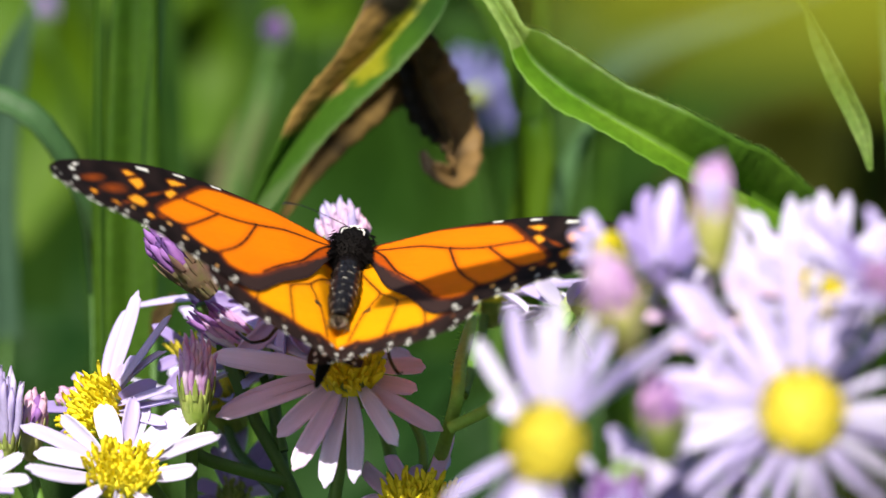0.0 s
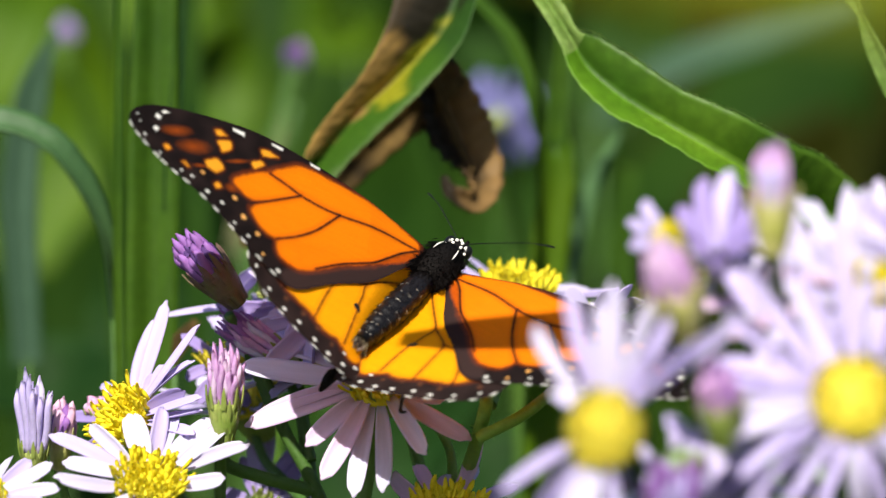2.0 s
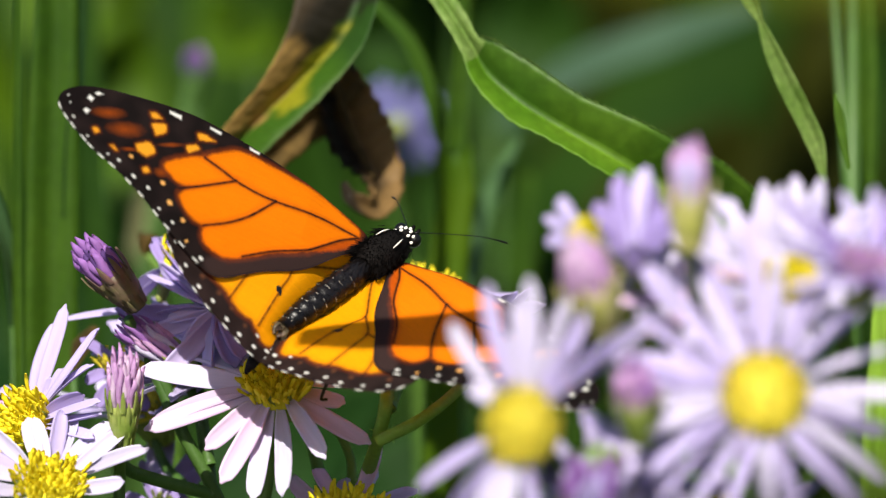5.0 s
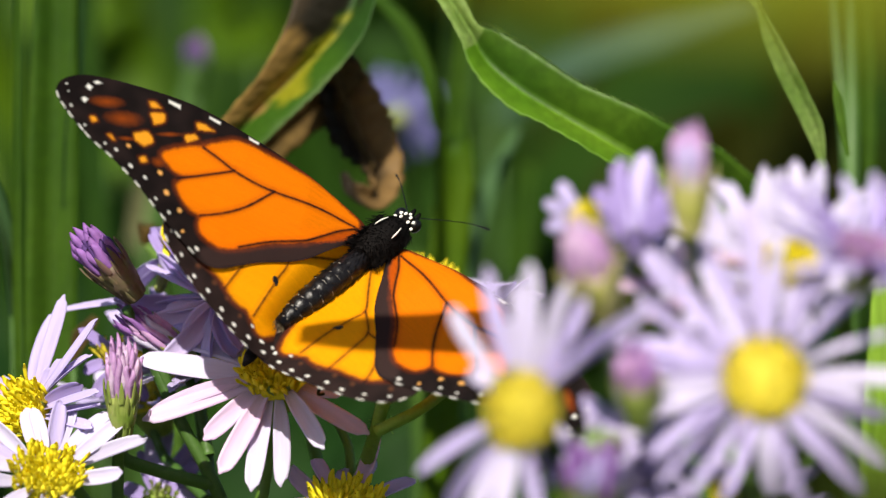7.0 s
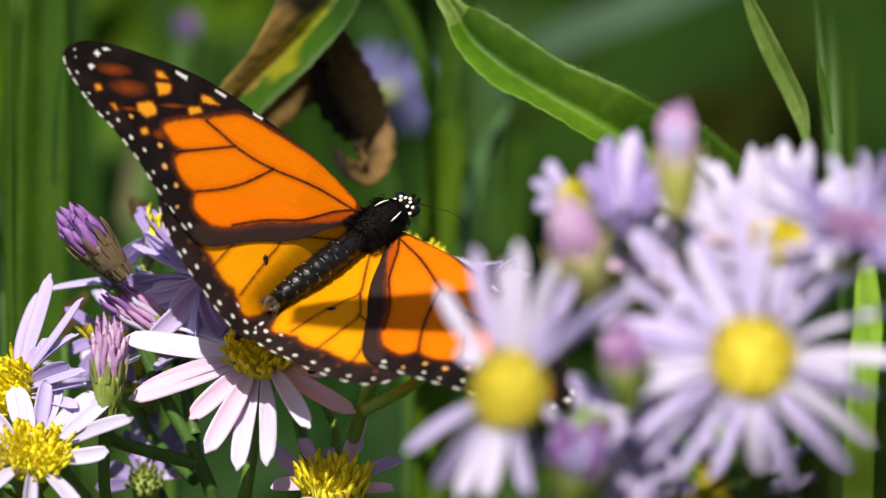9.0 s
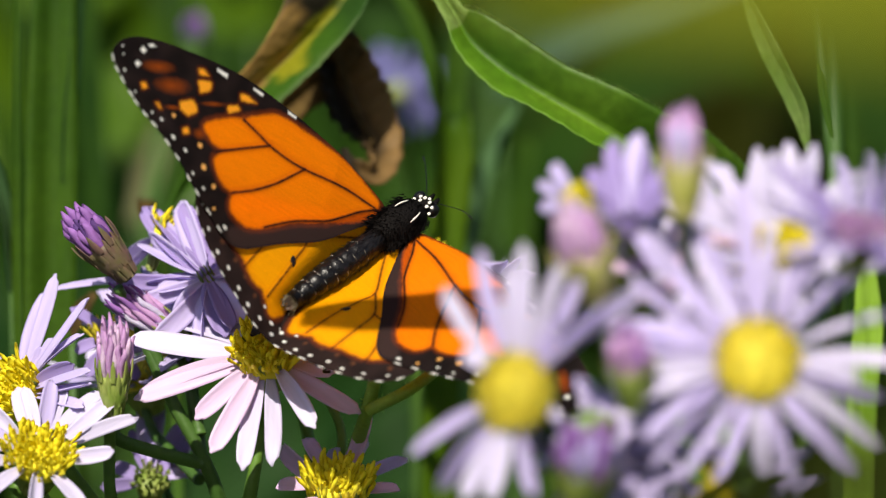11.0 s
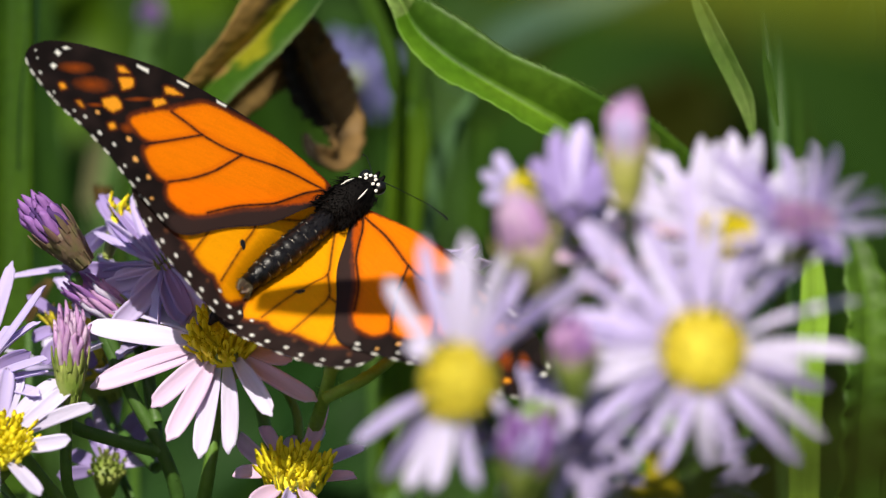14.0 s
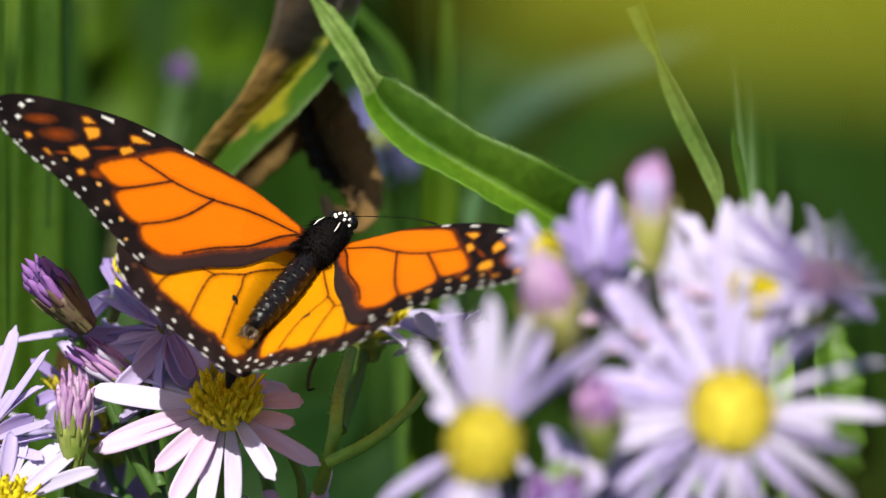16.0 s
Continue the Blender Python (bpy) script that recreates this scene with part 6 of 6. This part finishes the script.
        part("leg", bm, CHITIN, fly)
    bm = bmesh.new()
    tube(bm, [Vector((-0.9, -26.0, -4.2)) * MM, Vector((-1.2, -25.6, -5.4)) * MM, Vector((-1.8, -25.1, -7.6)) * MM, Vector((-2.3, -25.3, -10.0)) * MM], [0.0003, 0.0008, 0.0010, 0.0008, 0.0003], 10, 14)
    fold = part("tail_fold", bm, FUR, fly, "dark folded tail ends of the hindwings")
    bm = bmesh.new()
    for x, y, z in ((-0.8, -25.6, -5.4), (-1.2, -25.0, -6.3), (-2.4, -25.2, -7.7)):
        blob(bm, Vector((x, y, z)) * MM, (0.00026, 0.00036, 0.0002), None, 8, 6)
    part("pale_dot", bm, PALE, fold, "white dots")
    out = {"thing": fly, "antennae": feelers}
    fore = wing_pigment(FORE, FORE_CELLS, ORANGE, FORE_VEINS, 0.19, FORE_BAND, FORE_SLIVER, FORE_SPOTS, FORE_SMALL, FORE_WHITE, FORE_DASHES, FORE_DOTS, [], FORE_DUSKY, 0.10)
    hind = wing_pigment(HIND, HIND_CELLS, GOLD, HIND_VEINS, 0.13, [], [], [], [], [], HIND_DASHES, HIND_DOTS, HIND_DIM, [], 0.45)
    for side, dorsal in (("left", 1), ("right", -1)):
        fw = part("forewing", wing_mesh("forewing", fore, dorsal, 0.3), None, fly, "orange forewing with black veins and white-dotted edge")
        hw = part("hindwing", wing_mesh("hindwing", hind, dorsal, -0.1, HIND[14:] if side == "left" else ()), None, fly, "golden-orange hindwing with a white-dotted black margin")
        bm = bmesh.new()
        blob(bm, Vector((10.0, 17.1, dorsal * 0.75)) * MM, (0.00062, 0.00098, 0.00018), Matrix.Rotation(0.2, 3, "Z"), 12, 6)
        part("scent_spot", bm, CHITIN, hw, "black scent spot on a vein")
        out[side] = (fw, hw)
    return out


def build_bee():
    fly = thing("bee", "small amber-brown bee in flight", "bee")
    bm = bmesh.new()
    blob(bm, Vector((0, 0, 0)), (0.0021, 0.0023, 0.002))
    part("thorax", bm, AMBER, fly, "fuzzy amber thorax")
    bm = bmesh.new()
    lathe(bm, [(-1.6, 1.2, 0), (-2.6, 2.0, -0.1), (-3.6, 2.2, -0.3), (-3.8, 2.1, -0.3), (-5.0, 2.0, -0.6), (-5.2, 1.9, -0.6), (-6.4, 1.3, -0.9), (-7.4, 0.3, -1.2)], 16)
    tail = part("abdomen", bm, AMBER, fly, "banded amber abdomen")
    for y, r, lift in ((-2.9, 2.12, -0.15), (-4.3, 2.14, -0.45), (-5.6, 1.80, -0.7), (-6.7, 1.12, -1.0)):
        bm = bmesh.new()
        lathe(bm, [(y + 0.3, r, lift), (y, r * 1.02, lift), (y - 0.3, r * 0.97, lift)], 16)
        part("band", bm, CHITIN, tail, "dark band")
    bm = bmesh.new()
    blob(bm, Vector((0, 2.6, -0.3)) * MM, (0.0016, 0.0012, 0.0014))
    part("head", bm, CHITIN, fly)
    for sx in (-1, 1):
        for ln, back in ((7.5, -2), (5.5, -4)):
            bm = bmesh.new()
            ribbon(bm, [Vector((sx * 1.2, 0.3, 1.6)) * MM, Vector((sx * ln * 0.6, back * 0.4, 2.6)) * MM, Vector((sx * ln, back, 2.8)) * MM], [0.0008, 0.0026, 0.0028, 0.0008], (0, 0, 1), 0.02, 10, 4, 0, 0.00003)
            part("wing", bm, STRAW, fly, "thin translucent wing")
    for sx in (-1, 1):
        for y in (1, 0, -1):
            bm = bmesh.new()
            tube(bm, [Vector((sx * 1.2, y, -1.4)) * MM, Vector((sx * 2.4, y - 0.6, -2.8)) * MM, Vector((sx * 2.2, y - 1.6, -4.4)) * MM], [0.00025, 0.0003, 0.00015], 5, 6)
            part("leg", bm, CHITIN, fly)
    return fly



# ---- everything in its place ----
ground()
meadow()
background_plants()
middle = middle_asters()
front = front_asters()
large = large_front_aster()
stalk = leafy_stalk()
monarch = build_monarch()
bee = build_bee()


def sway(ob, rows, scale=1.0):
    """Carry a whole plant aside by millimetres (x, z) at the given seconds."""
    walk(ob, [(t, pose(x * MM * scale, 0, z * MM * scale)) for t, x, z in rows])


def carried_at(rows, base=(0, 0, 0)):
    return [(t, pose(base[0] + x * MM, base[1] + y * MM, base[2] + z * MM, rx, ry, rz)) for t, x, y, z, rx, ry, rz in rows]


def motions():
    """The breeze in the plants, the butterfly's shifting and wing beats, the passing bee."""
    sway(middle, [
        (0, 0.00, -0.00), (0.5, 0.85, -1.01), (1, 0.83, -0.67), (1.5, -0.76, 0.78), (2, 1.12, 2.27), (2.5, 0.19, 1.88), (3, -0.18, 2.40),
        (3.5, -0.04, 2.31), (4, 1.52, 2.66), (4.5, 1.20, 2.65), (7, 0.90, 2.66), (7.5, 0.33, 2.88), (8, -0.31, 2.57), (8.5, -0.03, 2.40),
        (9, 0.19, 2.14), (11.5, -0.29, 2.14), (12, 0.10, 2.14), (12.5, -0.27, 2.15), (13, -0.65, 1.76), (13.5, -0.42, 1.92), (14, -0.17, 1.93),
        (14.5, 0.88, 2.16), (15, 1.85, 1.36), (15.2, 1.09, 1.96), (15.4, -0.33, 1.91), (15.5, -1.04, 1.89), (15.7, -2.34, 2.36), (16, -3.99, 0.90)])
    sway(front, [
        (0, 0.00, -0.00), (0.5, -0.50, 0.46), (1, 0.53, 0.54), (1.5, 0.81, 1.61), (2, 4.81, 4.90), (2.5, 4.54, 5.36), (3, 4.89, 5.14),
        (3.5, 5.83, 6.44), (4, 7.11, 6.64), (4.5, 7.06, 6.16), (7, 7.13, 6.98), (7.5, 5.82, 7.07), (8, 6.04, 6.67), (8.5, 5.61, 6.29),
        (9, 6.73, 6.52), (11.5, 6.28, 5.94), (12, 6.17, 5.59), (12.5, 5.51, 5.84), (13, 5.97, 5.71), (13.5, 5.60, 6.08), (14, 4.67, 5.75),
        (14.5, 3.79, 4.69), (15, 4.19, 4.90), (15.2, 4.34, 4.98), (15.4, 3.89, 4.48), (15.5, 3.66, 4.23), (15.7, 3.73, 5.39), (16, 4.10, 5.17)])
    sway(large, [
        (0, 0.00, -0.00), (0.5, -0.60, 0.46), (1, 0.33, 0.54), (1.5, 0.51, 1.61), (2, 4.06, 4.90), (2.5, 3.34, 5.36), (3, 3.49, 5.14),
        (3.5, 4.23, 6.44), (4, 5.51, 6.64), (4.5, 5.46, 6.16), (7, 5.53, 6.98), (7.5, 4.22, 7.07), (8, 4.44, 6.67), (8.5, 4.01, 6.29),
        (9, 5.13, 6.52), (11.5, 4.68, 5.94), (12, 4.57, 5.59), (12.5, 3.91, 5.84), (13, 4.37, 5.71), (13.5, 4.12, 6.08), (14, 3.30, 5.75),
        (14.5, 2.54, 4.69), (15, 3.06, 4.90), (15.2, 3.25, 4.98), (15.4, 2.85, 4.48), (15.5, 2.64, 4.23), (15.7, 2.76, 5.39), (16, 3.20, 5.17)])
    sway(stalk, [
        (0, 0.00, -0.00), (0.5, 1.27, 0.40), (1, 0.33, 0.22), (1.5, 0.40, 1.45), (2, 4.98, 2.99), (2.5, 5.06, 2.98), (3, 2.31, 2.33),
        (3.5, 3.38, 2.90), (4, 6.16, 3.12), (4.5, 5.18, 2.86), (7, 5.01, 3.39), (7.5, 4.56, 3.63), (8, 4.15, 3.43), (8.5, 4.18, 3.13),
        (9, 4.02, 2.99), (11.5, 2.73, 2.33), (12, 3.12, 2.21), (12.5, 1.97, 2.21), (13, 1.18, 2.08), (13.5, 1.68, 2.10), (14, 1.28, 2.24),
        (14.5, 0.52, 1.43), (15, 2.30, 1.00), (15.2, 0.47, 1.04), (15.4, -2.05, 0.42), (15.5, -3.30, 0.11), (15.7, -5.32, 0.54), (16, -8.05, -1.05)])
    walk(monarch["thing"], carried_at([
        (0, -13.55, -0.80, -0.48, 25.4, 6.1, -1.2), (0.5, -9.92, -0.80, 0.91, 49.4, 12.7, -4.4), (1, -8.60, -0.80, 1.43, 56.7, 16.2, 2.3),
        (1.5, -7.97, -0.80, 1.49, 55.2, 25.6, -1.6), (2, -3.81, -0.80, 0.96, 34.0, 31.3, -14.9), (2.5, -4.86, -0.80, 1.72, 39.9, 24.0, -30.2),
        (3, 1.68, -0.80, 1.45, 28.7, 39.6, -23.7), (3.5, 1.74, -0.80, 2.15, 31.4, 36.9, -24.0), (4, 3.49, -0.80, 2.94, 31.1, 36.3, -23.1),
        (4.5, 2.68, -0.80, 3.60, 33.1, 34.5, -25.4), (5.2, 2.66, -0.80, 3.75, 35.9, 35.5, -24.7), (6.2, 2.63, -0.80, 3.96, 40.0, 36.9, -23.6),
        (7, 2.60, -0.80, 4.13, 43.3, 38.0, -22.6), (7.5, 2.83, -0.80, 4.01, 42.5, 39.4, -23.0), (8, 2.98, -0.80, 3.35, 41.6, 40.7, -23.4),
        (8.5, 3.38, -0.80, 3.29, 41.3, 40.9, -22.8), (9, 3.71, -0.80, 3.14, 41.0, 41.1, -22.3), (9.8, 4.32, -0.80, 3.15, 41.7, 42.1, -21.4),
        (10.6, 4.94, -0.80, 3.17, 42.5, 43.0, -20.6), (11.5, 5.63, -0.80, 3.19, 43.5, 44.1, -19.6), (12, 5.76, -0.80, 3.30, 41.6, 42.9, -20.3),
        (12.5, 5.13, -0.80, 3.43, 39.9, 41.7, -20.9), (13, 4.48, -0.80, 3.31, 40.7, 40.4, -20.5), (13.5, 4.45, -0.80, 3.75, 41.5, 39.0, -20.0),
        (14, 4.07, -0.80, 4.27, 41.3, 38.0, -21.0), (14.5, 4.49, -0.80, 5.02, 41.1, 37.0, -21.9), (15, 4.85, -0.80, 5.10, 46.6, 34.1, -20.0),
        (15.2, 4.50, -0.80, 5.43, 46.3, 33.7, -22.2), (15.3, 3.50, -0.80, 6.21, 40.3, 26.6, -24.4), (15.4, 2.50, -0.80, 7.00, 34.9, 19.3, -25.6),
        (15.5, 1.70, -0.80, 6.32, 41.6, 24.9, -25.1), (15.7, -1.84, -0.80, 6.39, 37.9, 21.6, -21.5), (16, -3.47, -0.80, 6.77, 35.7, 17.8, -22.2)], (0, 0, EYE_Z)))
    left_rows = carried_at([
        (0, -3.33, 1.10, 0.45, -17.6, -22.1, -146.6), (0.5, -3.61, 1.19, 0.00, -13.2, -28.7, -149.1), (1, -3.45, 1.05, -0.28, -7.3, -24.2, -154.6),
        (1.5, -3.54, 1.05, -0.24, -7.2, -24.9, -149.6), (2, -3.85, 1.15, 0.34, -12.4, -19.9, -144.3), (2.5, -3.98, 0.99, 0.25, -7.6, -20.1, -141.4),
        (3, -4.14, 0.74, 0.08, -14.9, -21.5, -140.0), (3.5, -4.63, 0.56, 0.13, -12.0, -23.8, -139.9), (4, -4.59, 0.51, 0.07, -14.4, -22.3, -140.0),
        (4.5, -4.47, 0.69, 0.21, -14.5, -21.6, -140.5), (5.2, -4.37, 0.59, 0.02, -12.2, -22.0, -141.7), (6.2, -4.22, 0.43, -0.22, -8.9, -22.4, -143.4),
        (7, -4.10, 0.29, -0.40, -6.2, -22.7, -144.8), (7.5, -4.34, 0.27, -0.32, -8.1, -24.1, -143.7), (8, -4.59, 0.25, -0.24, -10.0, -25.6, -142.7),
        (8.5, -4.51, 0.16, -0.34, -11.3, -24.0, -143.4), (9, -4.42, 0.08, -0.44, -12.5, -22.4, -144.2), (9.8, -4.26, 0.19, -0.44, -13.4, -24.5, -143.1),
        (10.6, -4.11, 0.30, -0.44, -14.3, -26.6, -141.9), (11.5, -3.93, 0.43, -0.43, -15.3, -29.0, -140.6), (12, -4.01, 0.39, -0.41, -16.0, -25.4, -141.6),
        (12.5, -4.08, 0.35, -0.40, -16.6, -21.8, -142.7), (13, -4.02, 0.44, -0.36, -15.1, -22.1, -142.9), (13.5, -3.96, 0.53, -0.31, -13.5, -22.5, -143.1),
        (14, -3.99, 0.49, -0.31, -11.1, -21.5, -142.8), (14.5, -4.03, 0.46, -0.31, -8.6, -20.4, -142.4), (15, -4.06, 0.32, -0.41, -7.9, -22.2, -144.7),
        (15.2, -4.04, 0.35, -0.37, -13.8, -32.1, -141.9), (15.3, -4.29, 0.63, 0.08, -14.0, -33.1, -149.3), (15.4, -4.47, 0.90, 0.62, -13.6, -35.1, -156.8),
        (15.5, -4.13, 0.47, -0.14, -5.9, -30.0, -155.5), (15.7, -3.94, 0.66, -0.07, -15.7, -32.7, -149.4), (16, -4.05, 0.78, 0.18, -16.8, -28.9, -149.7)])
    right_rows = carried_at([
        (0, 3.52, 1.12, 0.48, -163.3, -19.5, -31.1), (0.5, 3.49, 0.77, -0.45, -168.4, -26.9, -27.0), (1, 3.47, 0.79, -0.41, -172.0, -25.4, -28.0),
        (1.5, 3.40, 0.88, -0.38, -171.1, -25.8, -24.4), (2, 3.18, 1.03, -0.15, -168.4, -22.8, -21.0), (2.5, 2.65, 0.65, -0.41, -176.5, -19.4, -14.8),
        (3, 3.24, 1.26, -0.03, -166.0, -20.9, -21.8), (3.5, 3.66, 1.38, -0.17, -167.9, -21.5, -21.7), (4, 3.66, 1.45, -0.06, -167.5, -21.7, -23.6),
        (4.5, 3.41, 1.18, -0.30, -171.1, -22.5, -20.1), (5.2, 3.33, 1.23, -0.26, -172.4, -21.9, -18.9), (6.2, 3.22, 1.29, -0.21, -174.3, -20.9, -17.2),
        (7, 3.13, 1.35, -0.19, -175.8, -20.0, -16.0), (7.5, 3.37, 1.37, -0.26, -173.9, -21.8, -17.3), (8, 3.63, 1.40, -0.33, -172.0, -23.5, -18.7),
        (8.5, 3.57, 1.52, -0.21, -171.3, -22.7, -19.3), (9, 3.51, 1.63, -0.09, -170.6, -22.0, -20.0), (9.8, 3.39, 1.51, -0.13, -169.8, -24.0, -20.1),
        (10.6, 3.28, 1.39, -0.17, -169.0, -25.9, -20.2), (11.5, 3.15, 1.26, -0.22, -168.1, -28.1, -20.4), (12, 3.24, 1.32, -0.19, -167.2, -25.2, -20.9),
        (12.5, 3.27, 1.41, -0.10, -166.9, -23.0, -21.2), (13, 3.18, 1.34, -0.12, -168.1, -22.4, -21.3), (13.5, 3.17, 1.22, -0.21, -169.5, -22.2, -21.2),
        (14, 3.10, 1.26, -0.16, -169.5, -19.9, -20.0), (14.5, 3.09, 1.28, -0.15, -169.4, -17.4, -18.4), (15, 3.21, 1.31, -0.24, -174.6, -20.5, -17.4),
        (15.2, 3.02, 1.22, -0.26, -179.3, -32.5, -8.7), (15.3, 3.13, 1.15, -0.28, -169.0, -45.0, -11.8), (15.4, 3.30, 0.99, -0.43, -173.8, -35.3, -11.2),
        (15.5, 3.02, 1.26, -0.14, -175.8, -28.2, -13.9), (15.7, 2.93, 1.26, 0.07, -167.0, -32.1, -19.3), (16, 3.15, 1.22, -0.03, -167.5, -28.2, -19.6)])
    # the hindwings slide a little under the forewings
    slide = [(0, 0), (1, 0), (1.5, -1.3), (2, -3.7), (2.5, -6.8), (3, -5.4), (4, -5.4), (4.5, -6.6), (7, -7.0), (12, -7.9), (13.5, -8.4), (14.5, -6.9), (15, -6.8), (15.2, -4), (15.4, 1), (15.5, 2.3), (16, 1.3)]
    drawn = lambda t: float(np.interp(t, [a for a, _ in slide], [b for _, b in slide]))
    walk(monarch["left"][0], left_rows)
    walk(monarch["left"][1], [(t, m @ pose(0, 0, 0, 0, 0, drawn(t))) for t, m in left_rows])
    walk(monarch["right"][0], right_rows)
    walk(monarch["right"][1], [(t, m @ pose(0, 0, 0, 0, 0, 1.5)) for t, m in right_rows])
    for ob, sx, rows in zip(monarch["antennae"], (-1, 1), (
            [(0, -7.3, 46.7), (0.5, -7.3, 46.7), (2.5, -20.2, 44.3), (8.5, -32.2, 44.9), (12.5, -33.7, 36.2), (13.5, -40.9, 42.2), (15.5, -39.7, 17.2), (16, -39.7, 17.2)],
            [(0, -51.4, -9.1), (0.5, -51.4, -9.1), (2.5, 4.4, -46.1), (8.5, -39.4, -20.4), (12.5, -46.9, -11.9), (13.5, -36.9, -45.3), (15.5, -30.0, -42.7), (16, -20.0, -42.9)])):
        walk(ob, [(t, pose(sx * 0.6 * MM, 6.4 * MM, 0.9 * MM, rx, 0, rz)) for t, rx, rz in rows])
    walk(bee, [(t, pose(x * MM, -0.012, EYE_Z + z * MM, 10, 0, -70)) for t, x, z in [
        (0, -123.7, 3.4), (14.3, -105.1, 2.9), (14.5, -48.4, -7.4), (14.6, -38.8, -8.4), (14.7, -28.4, -11.2), (14.8, -17.3, -17.6), (14.9, -20.7, -19.7), (15, -21.2, -16.5), (15.1, -28.7, 5.8), (15.2, -42.9, 24.4), (15.5, -108.5, 31.6), (16, -109.7, 34.4)]])
    for ob in (withering, curled):
        sway(ob, [(0, 0, 0), (13, 0.2, 0), (13.5, 0.3, 0), (14, 1.1, 0.1), (14.5, 2.0, -0.4), (15, 2.6, -0.8), (15.5, 1.0, -0.8), (16, -0.7, -0.6)])
    sway(overhead, [(0, 0, 0), (15.0, 0, 0), (15.25, 4, 14), (15.5, 6, 34), (16, 6, 36)])
    sway(near_leaf, [
        (0, 24, 12), (3.5, 18, 10), (7, 8, 8), (9, 2, 6), (12.5, 0, 5), (14.5, -2, 5), (16, -6, 6)])
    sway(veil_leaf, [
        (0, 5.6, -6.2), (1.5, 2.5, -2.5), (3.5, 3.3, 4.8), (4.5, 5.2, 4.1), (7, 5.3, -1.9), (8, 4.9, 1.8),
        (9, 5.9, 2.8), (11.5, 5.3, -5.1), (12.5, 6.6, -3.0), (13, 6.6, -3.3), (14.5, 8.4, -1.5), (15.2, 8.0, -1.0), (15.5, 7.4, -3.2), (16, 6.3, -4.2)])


motions()
